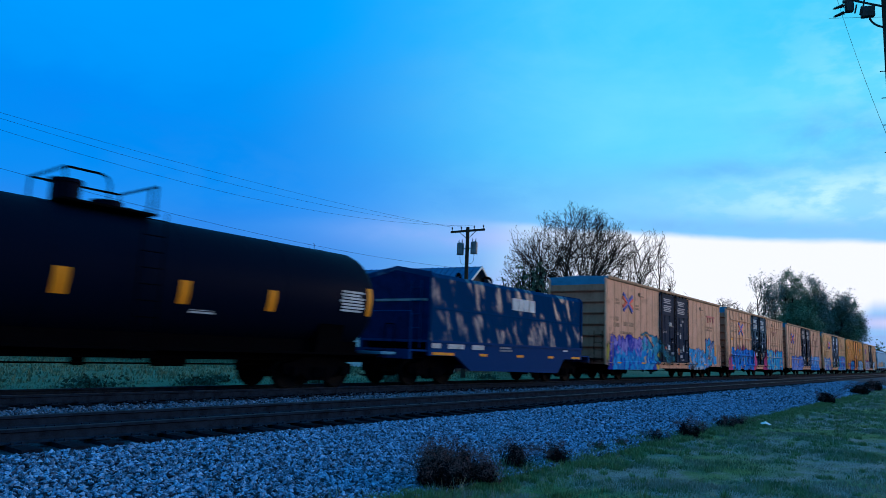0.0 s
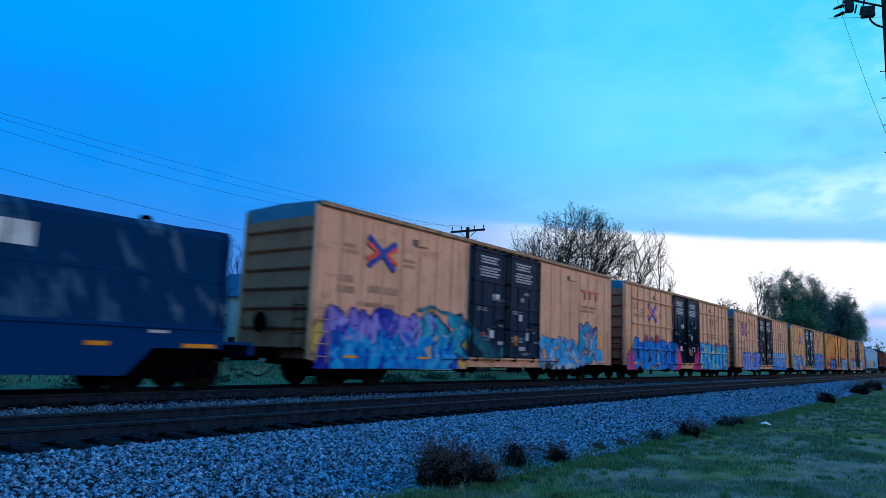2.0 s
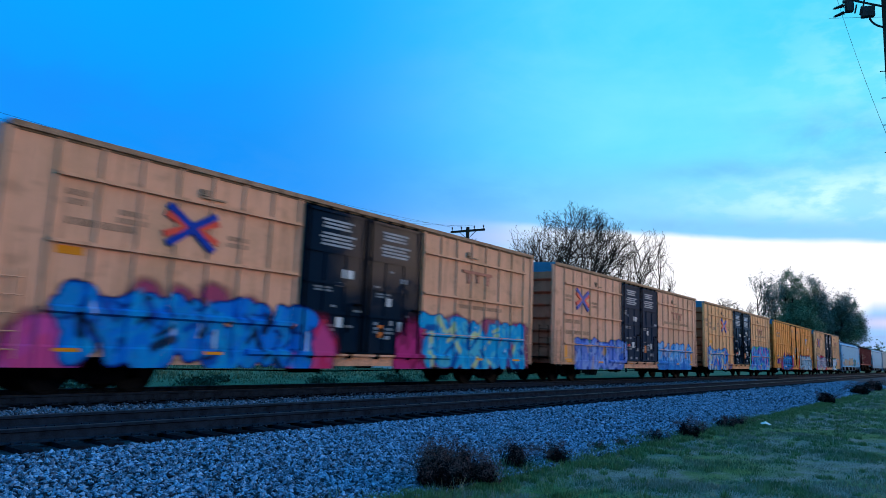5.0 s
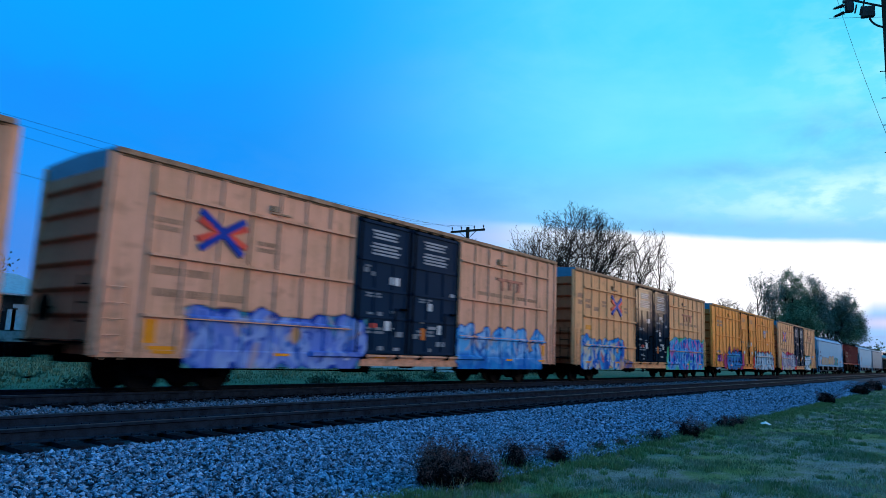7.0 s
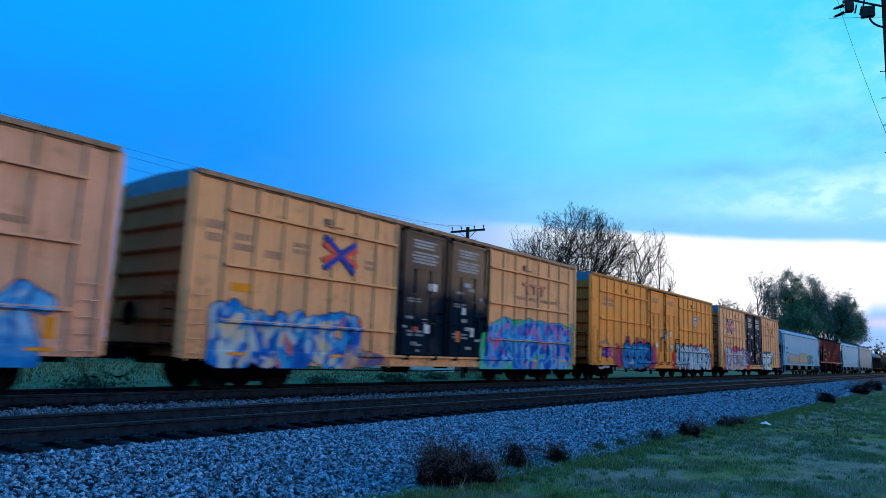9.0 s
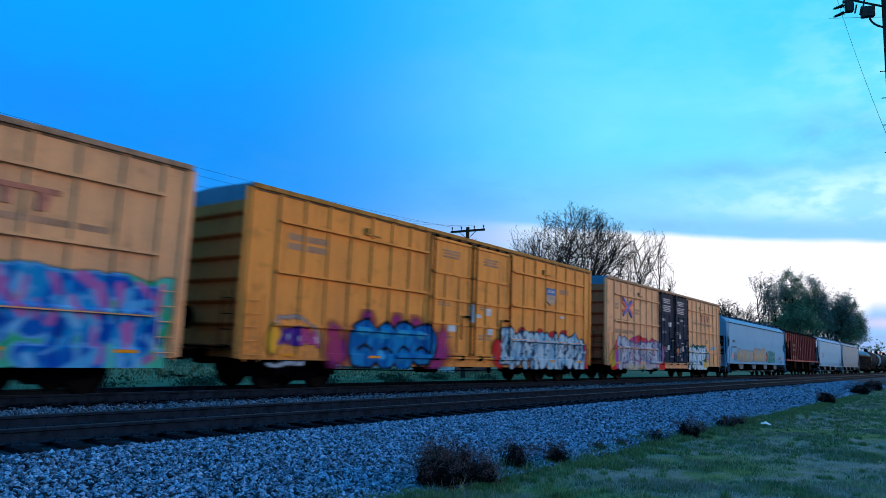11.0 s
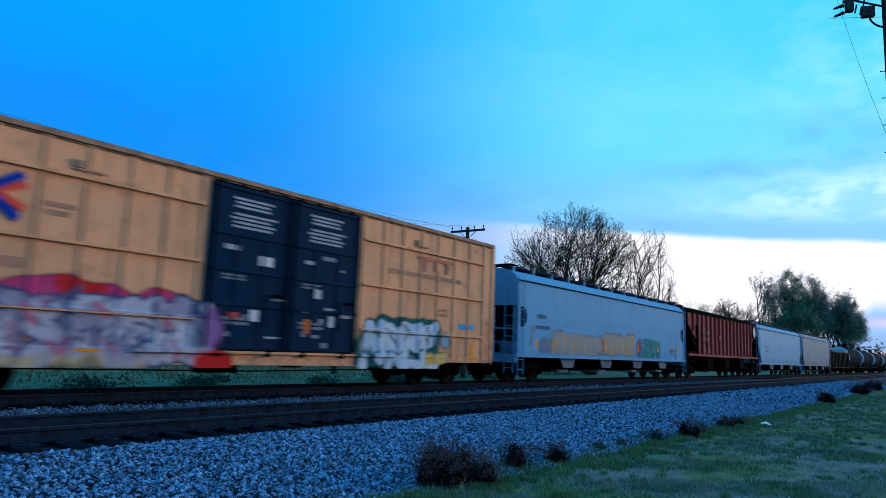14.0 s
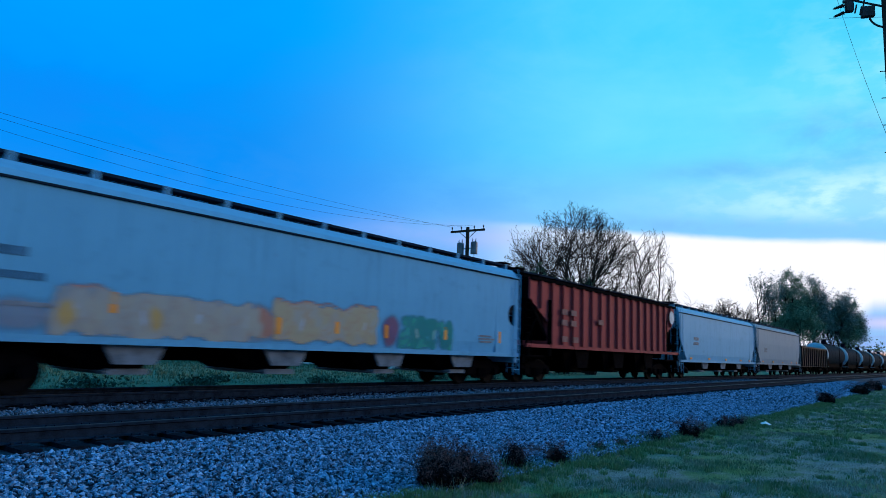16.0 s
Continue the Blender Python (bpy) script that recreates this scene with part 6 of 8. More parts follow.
def spray_a(car):
    s = Spray(-0.02, 10.2, 0.56, 2.60, 1)
    s.blob(0.32, 1.35, 0.45, 0.5, (0.62, 0.46, 0.12), soft=0.5)
    s.mass(0.05, 7.0, 0.5, (0.9, 1.75, 2.0, 1.95, 2.2, 2.42, 2.0, 2.12, 1.95, 1.7, 1.5, 1.3, 1.2), (0.012, 0.035, 0.34), (0.05, 0.05, 0.36))
    s.letters(0.6, 4.9, 1.05, 2.22, 7, LILAC, (0.10, 0.10, 0.48), (0.010, 0.030, 0.34), 0.20, 0.05, None, (0.34, 0.28, 0.62))
    s.blob(4.9, 2.05, 0.45, 0.35, YELLOW, soft=0.4, cover=0.8)
    s.blob(6.75, 1.25, 0.28, 0.75, YELLOW, soft=0.4)
    s.letters(4.4, 6.9, 0.95, 2.35, 3, (0.02, 0.26, 0.36), (0.05, 0.36, 0.50), (0.008, 0.05, 0.16), rim=0.10)
    s.letters(0.7, 6.0, 0.52, 1.55, 8, CYAN, (0.008, 0.20, 0.50), (0.010, 0.06, 0.40), 0.22, 0.05)
    s.shards(0.8, 6.4, 0.6, 1.5, 60, (CYAN, SKYB, BLUE, (0.02, 0.14, 0.46)), 0.07)
    s.shards(0.8, 5.6, 1.4, 2.2, 40, (LILAC, (0.36, 0.32, 0.66), (0.03, 0.08, 0.42)), 0.06)
    s.lay(np.clip(s.line([(4.3, 2.35), (5.2, 2.5), (6.3, 2.35), (7.0, 2.1), (7.6, 1.7)], 0.06), 0, 1) * 0.8, (0.02, 0.24, 0.36))
    s.shards(4.6, 7.0, 1.0, 2.3, 24, ((0.62, 0.46, 0.22), (0.02, 0.30, 0.44), (0.08, 0.42, 0.60)), 0.07)
    for x, z, r in ((7.3, 1.7, 0.45), (7.8, 1.45, 0.40), (8.3, 1.2, 0.45), (9.1, 1.15, 0.30)):
        s.blob(x, z, r, r * 0.7, (0.02, 0.20, 0.28), (0.05, 0.30, 0.36), 0.8, 0.75)
    s.lay(np.clip(s.line([(6.7, 2.1), (7.3, 1.95), (7.9, 1.5), (8.6, 1.3)], 0.07), 0, 1) * 0.8, (0.02, 0.14, 0.20))
    s.drape(car, box_depth(False), "purple, blue and cyan sprayed lettering")
    s = Spray(7.1, 11.9, 2.9, 3.75, 14)
    for x0, x1 in ((7.5, 8.7), (9.7, 11.6)):
        for k in range(14):
            x, z = s.rng.uniform(x0, x1), s.rng.uniform(3.05, 3.6)
            s.lay(np.clip(s.line([(x, z), (x + s.rng.uniform(-0.3, 0.3), z + s.rng.uniform(-0.25, 0.2))], 0.03), 0, 1) * 0.45, (0.26, 0.32, 0.38))
    s.drape(car, box_depth(False), "faint grey scribbles on the door", 0.6)
    s = Spray(11.9, 18.3, 0.56, 2.75, 2)
    s.letters(11.95, 15.7, 0.58, 1.95, 7, SKYB, (0.22, 0.44, 0.68), (0.06, 0.20, 0.42), 0.17, 0.03)
    s.shards(12.0, 15.7, 0.6, 1.9, 50, (SKYB, CYAN, (0.46, 0.40, 0.36), (0.03, 0.10, 0.24)), 0.05)
    s.mass(12.4, 14.9, 0.52, (0.72, 0.80, 0.74, 0.78), PALE, INK, cover=0.9)
    s.letters(15.7, 17.5, 0.85, 2.62, 2, (0.02, 0.33, 0.55), (0.24, 0.30, 0.52), (0.02, 0.05, 0.13), 0.19, 0.06)
    s.shards(15.7, 17.4, 0.9, 2.4, 16, (SKYB, (0.50, 0.42, 0.40), (0.02, 0.05, 0.12)), 0.05)
    s.mass(17.4, 18.12, 0.86, (1.55, 1.50, 1.54), CYAN, SKYB)
    s.drape(car, box_depth(False), "pale blue sprayed lettering with dark outlines")


def spray_b(car):
    s = Spray(0.1, 8.6, 0.56, 2.55, 3)
    s.blob(0.95, 0.72, 0.72, 0.95, PINK, (0.55, 0.10, 0.35), 0.3)
    for x, z in ((2.9, 2.1), (4.6, 2.2), (3.8, 2.0), (5.6, 1.9)):
        s.blob(x, z, 0.42, 0.32, PINK, soft=0.6, cover=0.7)
    s.blob(7.6, 0.9, 0.85, 1.0, (0.58, 0.05, 0.16), PINK, 0.35)
    s.letters(1.3, 7.6, 0.60, 2.20, 8, BLUE, (0.012, 0.26, 0.58), (0.006, 0.05, 0.24), 0.24, 0.06)
    s.shards(1.5, 7.3, 0.62, 2.1, 80, (BLUE, CYAN, (0.004, 0.10, 0.42), (0.008, 0.30, 0.66), INK), 0.07)
    s.drape(car, box_depth(True), "bright blue sprayed lettering on pink")
    s = Spray(10.8, 18.78, 0.56, 2.6, 4)
    s.blob(11.6, 1.1, 0.95, 1.0, (0.52, 0.05, 0.22), (0.30, 0.03, 0.12), 0.4)
    s.mass(12.6, 18.75, 0.6, (1.9, 2.25, 2.4, 2.2, 2.3, 2.35, 2.15, 2.35, 2.2), PINK, (0.50, 0.16, 0.24), 0.15, 0.8)
    s.letters(12.1, 18.4, 0.56, 2.28, 7, (0.004, 0.38, 0.66), (0.10, 0.48, 0.62), (0.01, 0.16, 0.42), 0.25, 0.05)
    s.shards(12.2, 18.4, 0.6, 2.2, 90, ((0.004, 0.36, 0.66), (0.02, 0.42, 0.66), (0.56, 0.62, 0.32), (0.004, 0.10, 0.34), (0.004, 0.30, 0.62)), 0.08)
    s.drape(car, box_depth(True), "turquoise and lime sprayed lettering on pink")


def spray_c(car):
    s = Spray(1.8, 7.6, 0.56, 2.2, 5)
    s.mass(1.9, 7.5, 0.5, (1.9, 1.98, 1.9, 1.85, 1.92, 1.96, 2.0), (0.10, 0.34, 0.36), (0.012, 0.05, 0.30))
    s.letters(1.95, 7.45, 0.56, 1.95, 6, (0.16, 0.25, 0.62), (0.27, 0.38, 0.68), (0.03, 0.09, 0.40), 0.25, 0.05)
    s.shards(2.0, 7.4, 0.6, 1.9, 60, ((0.16, 0.26, 0.64), (0.30, 0.40, 0.70), (0.05, 0.16, 0.50), (0.44, 0.36, 0.44)), 0.06)
    s.blob(5.0, 1.4, 0.16, 0.22, (0.6, 0.34, 0.18), soft=0.4)
    s.drape(car, box_depth(True), "violet-blue sprayed lettering")
    s = Spray(12.0, 18.1, 0.56, 2.3, 6)
    s.mass(12.1, 17.9, 0.5, (1.7, 1.6, 1.2, 1.1, 1.2, 1.0, 1.1), (0.008, 0.20, 0.52), (0.02, 0.28, 0.58))
    s.letters(12.1, 17.9, 0.72, 2.08, 6, (0.12, 0.42, 0.74), (0.30, 0.50, 0.74), (0.03, 0.18, 0.52), 0.20, 0.05)
    s.mass(12.1, 17.9, 0.5, (1.15, 1.25, 1.05, 1.20, 1.10, 1.25, 1.0), (0.008, 0.17, 0.52), (0.02, 0.26, 0.60), 0.12, 0.8)
    s.shards(12.2, 17.8, 1.0, 1.9, 44, ((0.10, 0.40, 0.74), (0.44, 0.40, 0.44), (0.02, 0.10, 0.34), (0.24, 0.48, 0.76)), 0.05)
    s.drape(car, box_depth(True), "pale blue sprayed lettering over deep blue")


def spray_d(car):
    s = Spray(0.6, 7.0, 0.56, 2.3, 7)
    tones = (((0.01, 0.22, 0.60), (0.42, 0.52, 0.58)), ((0.02, 0.30, 0.62), (0.54, 0.50, 0.42)), ((0.01, 0.13, 0.46), (0.50, 0.48, 0.42)),
             ((0.03, 0.30, 0.62), (0.50, 0.16, 0.14)), ((0.01, 0.13, 0.46), (0.03, 0.26, 0.56)))
    s.letters(0.75, 5.5, 0.56, 2.08, 8, BLUE, PALE, (0.010, 0.10, 0.38), 0.22, 0.035, tones)
    s.shards(0.9, 5.5, 0.6, 2.0, 60, ((0.01, 0.18, 0.58), (0.03, 0.34, 0.66), (0.60, 0.52, 0.40), (0.56, 0.14, 0.10), (0.42, 0.54, 0.60)), 0.08)
    s.mass(5.0, 6.8, 0.6, (1.3, 1.1, 0.95, 0.8), (0.20, 0.20, 0.42), (0.6, 0.34, 0.2), cover=0.8)
    s.drape(car, box_depth(True), "blue, cream, red and teal sprayed lettering")
    s = Spray(11.4, 18.78, 0.56, 2.75, 8)
    s.mass(11.5, 18.75, 0.5, (1.8, 2.35, 2.5, 2.45, 2.5, 2.4, 2.5), (0.05, 0.42, 0.22), (0.10, 0.48, 0.40))
    s.letters(11.9, 18.6, 0.58, 2.42, 7, (0.006, 0.14, 0.48), (0.012, 0.30, 0.60), (0.14, 0.38, 0.66), 0.22, 0.06, None, (0.55, 0.20, 0.40))
    s.shards(12.0, 18.5, 0.62, 2.35, 130, ((0.006, 0.10, 0.46), (0.02, 0.30, 0.66), (0.20, 0.46, 0.72), (0.10, 0.40, 0.68), (0.50, 0.16, 0.42), (0.004, 0.06, 0.34)), 0.08)
    s.drape(car, box_depth(True), "deep blue sprayed lettering with a green halo")


def spray_o(car):
    s = Spray(0.6, 8.4, 0.56, 2.25, 9)
    s.lay(np.clip(s.line([(0.9, 1.5), (1.1, 1.85), (1.6, 1.85), (2.1, 1.68), (2.5, 1.55), (2.45, 1.2)], 0.06), 0, 1) * 0.7, (0.60, 0.52, 0.50))
    s.blob(0.95, 1.3, 0.22, 0.35, (0.80, 0.42, 0.06), soft=0.4)
    s.letters(1.1, 1.85, 1.15, 1.62, 2, (0.09, 0.03, 0.28), (0.14, 0.05, 0.34), (0.10, 0.04, 0.30), 0.16, 0.02)
    s.letters(1.85, 2.5, 1.1, 1.55, 2, (0.46, 0.09, 0.30), PINK, (0.44, 0.10, 0.26), 0.16, 0.02)
    s.lay(np.clip(s.line([(0.9, 0.70), (1.9, 0.68)], 0.06), 0, 1) * 0.8, PALE)
    for x, z, r in ((3.2, 1.1, 0.5), (3.0, 1.55, 0.25), (4.3, 1.9, 0.35), (5.6, 1.9, 0.3), (6.5, 1.9, 0.28), (7.5, 1.1, 0.6), (7.7, 1.6, 0.3)):
        s.blob(x, z, r, r * 1.1, (0.42, 0.06, 0.28), (0.50, 0.08, 0.22), 1.0, 0.85)
    for k in range(4):
        s.blob(4.2 + k * 0.88, 1.22 + 0.05 * (k % 2), 0.62, 0.76, INK, soft=0.05)
    for k in range(4):
        s.blob(4.2 + k * 0.88, 1.22 + 0.05 * (k % 2), 0.53, 0.67, (0.004, 0.15, 0.40), (0.010, 0.25, 0.52), 0.05)
    for k in range(4):
        s.lay(s.line([(3.95 + k * 0.88, 1.05), (4.2 + k * 0.88, 1.22), (4.5 + k * 0.88, 1.1)], 0.05), INK)
        s.blob(4.1 + k * 0.88, 1.6, 0.28, 0.12, (0.04, 0.36, 0.58), soft=0.3)
    s.blob(4.9, 0.95, 0.16, 0.14, SKYB, soft=0.3)
    s.drape(car, box_depth(True), "round blue sprayed letters in a magenta haze")
    s = Spray(10.6, 18.78, 0.56, 2.35, 10)
    s.blob(11.2, 1.2, 0.5, 0.55, RED, (0.5, 0.08, 0.10), 0.25)
    s.mass(17.6, 18.7, 0.6, (1.3, 1.9, 1.7, 1.6), RED, (0.55, 0.10, 0.12))
    for x in (12.9, 14.4, 16.3, 15.4):
        s.blob(x, 2.02, 0.28, 0.16, RED, soft=0.3)
    s.letters(11.3, 18.25, 0.58, 2.12, 9, (0.46, 0.58, 0.66), (0.26, 0.44, 0.58), (0.02, 0.05, 0.11), 0.22, 0.07)
    s.shards(11.4, 18.2, 0.6, 2.0, 60, ((0.48, 0.60, 0.68), (0.26, 0.46, 0.60), (0.02, 0.05, 0.12)), 0.06)
    s.lay(s.line([(18.1, 1.35), (18.5, 1.3)], 0.05), PALE)
    s.drape(car, box_depth(True), "white sprayed lettering with red corners")


def spray_e(car):
    s = Spray(0.35, 8.0, 0.56, 2.5, 11)
    s.blob(0.75, 1.05, 0.35, 0.55, (0.62, 0.42, 0.06), soft=0.4)
    s.mass(0.5, 1.4, 0.6, (0.72, 0.82, 0.78), RED)
    s.blob(1.35, 1.25, 0.42, 0.6, (0.56, 0.10, 0.32), (0.34, 0.10, 0.40), 0.35)
    s.blob(1.2, 1.75, 0.3, 0.25, (0.62, 0.10, 0.12), soft=0.4)
    s.mass(1.7, 7.3, 1.5, (1.9, 2.1, 2.15, 2.2, 2.3, 2.32, 2.1, 2.2, 2.12, 1.95), RED, (0.58, 0.08, 0.22))
    s.letters(1.55, 7.35, 0.60, 2.14, 9, (0.50, 0.50, 0.57), (0.36, 0.34, 0.42), (0.09, 0.11, 0.22), 0.25, 0.06)
    s.shards(1.7, 7.2, 0.65, 2.05, 50, ((0.52, 0.52, 0.58), (0.40, 0.36, 0.42), (0.12, 0.13, 0.24), (0.52, 0.14, 0.22)), 0.05)
    s.mass(2.0, 6.0, 0.52, (0.75, 0.9, 0.78, 0.85, 0.72), (0.55, 0.42, 0.20), (0.46, 0.42, 0.44), cover=0.7)
    s.blob(7.5, 0.75, 0.5, 0.25, RED, soft=0.3)
    s.blob(7.35, 1.5, 0.3, 0.5, (0.30, 0.14, 0.36), soft=0.4, cover=0.8)
    s.drape(car, box_depth(True), "white sprayed lettering edged red and pink")
    s = Spray(11.9, 16.7, 0.56, 2.35, 12)
    s.mass(12.0, 15.9, 0.62, (1.3, 2.0, 2.12, 2.05, 2.15, 2.1, 2.15, 1.8), (0.012, 0.13, 0.14), (0.05, 0.20, 0.16))
    s.blob(12.4, 1.2, 0.2, 0.3, (0.5, 0.42, 0.10), soft=0.4)
    s.letters(12.35, 15.8, 0.56, 2.02, 4, (0.56, 0.66, 0.74), (0.46, 0.60, 0.70), (0.012, 0.07, 0.08), 0.20, 0.05)
    s.blob(16.15, 1.45, 0.22, 0.3, (0.30, 0.44, 0.56), soft=0.4)
    s.mass(15.2, 16.3, 0.68, (1.06, 1.02, 1.04), (0.66, 0.46, 0.14), (0.6, 0.5, 0.26))
    s.drape(car, box_depth(True), "white sprayed lettering on dark teal")


def spray_h(car):
    s = Spray(1.1, 16.2, 1.10, 2.55, 13, 0.05)
    s.lay(np.clip(s.line([(1.3, 1.4), (1.55, 2.15)], 0.12), 0, 1) * 0.7, (0.60, 0.50, 0.44))
    s.blob(2.6, 1.55, 0.55, 0.3, (0.50, 0.46, 0.50), (0.56, 0.36, 0.36), 0.5, 0.7)
    cream, rust = (0.56, 0.50, 0.38), (0.58, 0.28, 0.16)
    s.mass(3.1, 7.6, 1.18, (2.05, 2.15, 2.12, 2.08, 2.1, 2.05), cream, (0.48, 0.46, 0.42), cover=0.92)
    s.letters(3.3, 7.5, 1.2, 2.05, 6, cream, (0.52, 0.48, 0.40), (0.52, 0.42, 0.32), 0.22, 0.03)
    for x in (3.4, 5.2, 9.0, 10.9):
        s.blob(x, 1.55, 0.14, 0.25, (0.72, 0.46, 0.10), soft=0.5)
    s.lay(s.line([(3.3, 2.13), (4.0, 2.14)], 0.03), rust)
    s.blob(7.9, 1.6, 0.5, 0.45, rust, cream, 0.4)
    s.mass(8.3, 12.1, 1.25, (2.25, 2.3, 2.2, 2.15, 2.25, 2.38, 2.2), (0.62, 0.50, 0.28), (0.58, 0.50, 0.36))
    s.letters(8.4, 12.0, 1.3, 2.2, 5, (0.62, 0.50, 0.28), cream, (0.60, 0.42, 0.24), 0.24, 0.03)
    s.lay(s.line([(8.35, 2.3), (9.6, 2.24), (10.6, 2.2), (11.3, 2.38), (12.0, 2.26)], 0.03), rust)
    s.blob(12.7, 1.65, 0.35, 0.5, (0.36, 0.12, 0.16), (0.28, 0.10, 0.20), 0.3)
    s.letters(13.1, 15.7, 1.18, 2.2, 4, (0.03, 0.32, 0.24), (0.08, 0.42, 0.36), (0.05, 0.30, 0.32), 0.24, 0.04)
    s.drape(car, hopper_depth, "faded cream, orange and green sprayed lettering", 0.60)


def marks_a(car):
    spray_a(car)
    stencil(car, 0.75, 3.15, 0.75, 0.62, 2, seed=11)
    stencil(car, 1.9, 2.95, 1.5, 0.34, 1, seed=12)
    stencil(car, 1.5, 2.45, 1.9, 0.2, 1, seed=13)
    faded_logo(car, 15.8, 4.12, "logo_red_worn")
    stencil(car, 15.5, 3.4, 1.9, 0.36, 2, seed=15)
    strip("tag", car, 17.75, 17.95, 1.45, 2.25, "reflector_yellow")


def faded_logo(car, x, z, mat="logo_red_faded"):
    """Faded red company mark, as plain blocks."""
    bm = bmesh.new()
    y = -SIDE - 0.082
    prof = [(x, z), (x + 1.82, z), (x + 1.82, z - 0.10), (x + 1.69, z - 0.10), (x + 1.60, z - 0.44), (x + 1.44, z - 0.44), (x + 1.46, z - 0.10), (x + 0.99, z - 0.10),
            (x + 0.99, z - 0.40), (x + 0.86, z - 0.40), (x + 0.86, z - 0.10), (x + 0.43, z - 0.10), (x + 0.43, z - 0.46), (x + 0.30, z - 0.46), (x + 0.30, z - 0.10), (x, z - 0.10)]
    prism(bm, prof, y, y + 0.03, "y")
    part("company_mark", bm, mat, car)


def marks_b(car):
    spray_b(car)
    stencil(car, 1.1, 4.0, 0.5, 0.36, 2, seed=21)
    stencil(car, 1.1, 3.45, 1.6, 0.22, 1, seed=22)
    strip("tag", car, 1.05, 1.55, 2.72, 2.88, "reflector_yellow")
    faded_logo(car, 14.2, 3.95)
    stencil(car, 13.9, 2.75, 3.4, 0.2, 1, seed=23)


def marks_c(car):
    spray_c(car)
    stencil(car, 1.0, 2.72, 1.55, 0.26, 1, seed=31)
    stencil(car, 1.0, 2.25, 2.7, 0.26, 1, seed=32)
    strip("tag", car, 0.98, 1.25, 1.08, 1.58, "reflector_yellow")
    strip("tag", car, 1.1, 1.75, 0.86, 1.02, "reflector_yellow")
    faded_logo(car, 14.4, 3.9)
    stencil(car, 13.0, 3.3, 4.5, 0.2, 1, seed=33)
    strip("tag", car, 17.9, 18.1, 1.1, 1.5, "reflector_yellow")


def marks_d(car):
    spray_d(car)
    stencil(car, 0.35, 3.95, 0.5, 0.6, 2, seed=41)
    stencil(car, 1.1, 3.75, 0.6, 0.5, 2, seed=42)
    stencil(car, 2.0, 3.45, 0.6, 0.3, 1, seed=43)
    strip("tag", car, 1.17, 1.75, 2.36, 2.56, "reflector_yellow")
    faded_logo(car, 14.4, 3.9)
    stencil(car, 13.4, 3.35, 4.4, 0.2, 1, seed=44)


def marks_e(car):
    """Shield with a blue head, and pasted notices."""
    spray_o(car)
    bm = bmesh.new()
    prism(bm, [(14.76, 3.88), (15.54, 3.88), (15.54, 3.60), (14.76, 3.60)], -SIDE - 0.088, -SIDE - 0.03, "y")
    part("shield_head", bm, "shield_blue_faded", car)
    bm = bmesh.new()
    prism(bm, [(14.76, 3.60), (15.54, 3.60), (15.52, 3.35), (15.15, 3.16), (14.78, 3.35)], -SIDE - 0.088, -SIDE - 0.03, "y")
    part("shield_field", bm, "shield_pale_faded", car)
    stencil(car, 14.85, 3.80, 0.6, 0.12, 2, "stencil_white", -SIDE - 0.088, 51)
    stencil(car, 15.95, 3.92, 0.95, 0.3, 1, seed=52)
    stencil(car, 1.2, 4.0, 1.6, 0.5, 2, seed=53)
    for x, z, w, h in ((9.30, 2.78, 0.32, 0.62), (9.62, 2.46, 0.36, 0.12), (10.25, 2.70, 0.38, 0.26), (8.05, 2.05, 0.45, 0.26), (10.42, 1.98, 0.36, 0.22), (10.75, 1.05, 0.7, 0.1), (15.95, 2.78, 0.3, 0.09)):
        strip("notice", car, x, x + w, z - h, z, "stencil_white", -SIDE - 0.10, "pale pasted notice")


def marks_f(car):
    spray_e(car)
    stencil(car, 1.1, 3.05, 1.9, 0.3, 1, seed=61)
    stencil(car, 1.0, 2.55, 2.4, 0.3, 1, seed=62)
    faded_logo(car, 14.6, 4.1)
    stencil(car, 13.2, 3.55, 4.4, 0.22, 1, seed=63)
    strip("tag", car, 17.6, 17.85, 1.0, 1.45, "reflector_yellow")
    strip("tag", car, 17.2, 17.7, 0.86, 0.98, "reflector_yellow")
    strip("tag", car, 16.9, 17.85, 1.88, 2.08, "tag_blue")
    stencil(car, 15.6, 2.5, 0.8, 0.3, 2, seed=64)


B0, BP = 30.69, 20.75
boxcar(B0, "tan_paint_a", "door_worn_paint", "tan boxcar with black doors and purple-blue sprayed lettering", "plain", (2.55, 3.93), marks_a)
boxcar(B0 + BP, "tan_paint_b", "door_gloss_paint", "tan boxcar with blue, pink and lime sprayed lettering", logo=(3.85, 3.65), extra=marks_b)
boxcar(B0 + 2 * BP + 0.08, "tan_paint_c", "door_worn_paint", "tan boxcar with black doors and violet sprayed lettering", logo=(2.68, 3.66), extra=marks_c)
boxcar(B0 + 3 * BP + 0.05, "tan_paint_d", "door_gloss_paint", "tan boxcar with black doors and many-coloured sprayed lettering", logo=(4.6, 3.66), extra=marks_d)
boxcar(B0 + 4 * BP - 0.12, "orange_paint", "orange_paint", "orange-yellow boxcar with a shield and white sprayed lettering", extra=marks_e, doors="orange")
boxcar(B0 + 5 * BP - 0.12, "tan_paint_e", "door_worn_paint", "tan boxcar with black doors and white-pink sprayed lettering", logo=(2.57, 3.70), extra=marks_f)


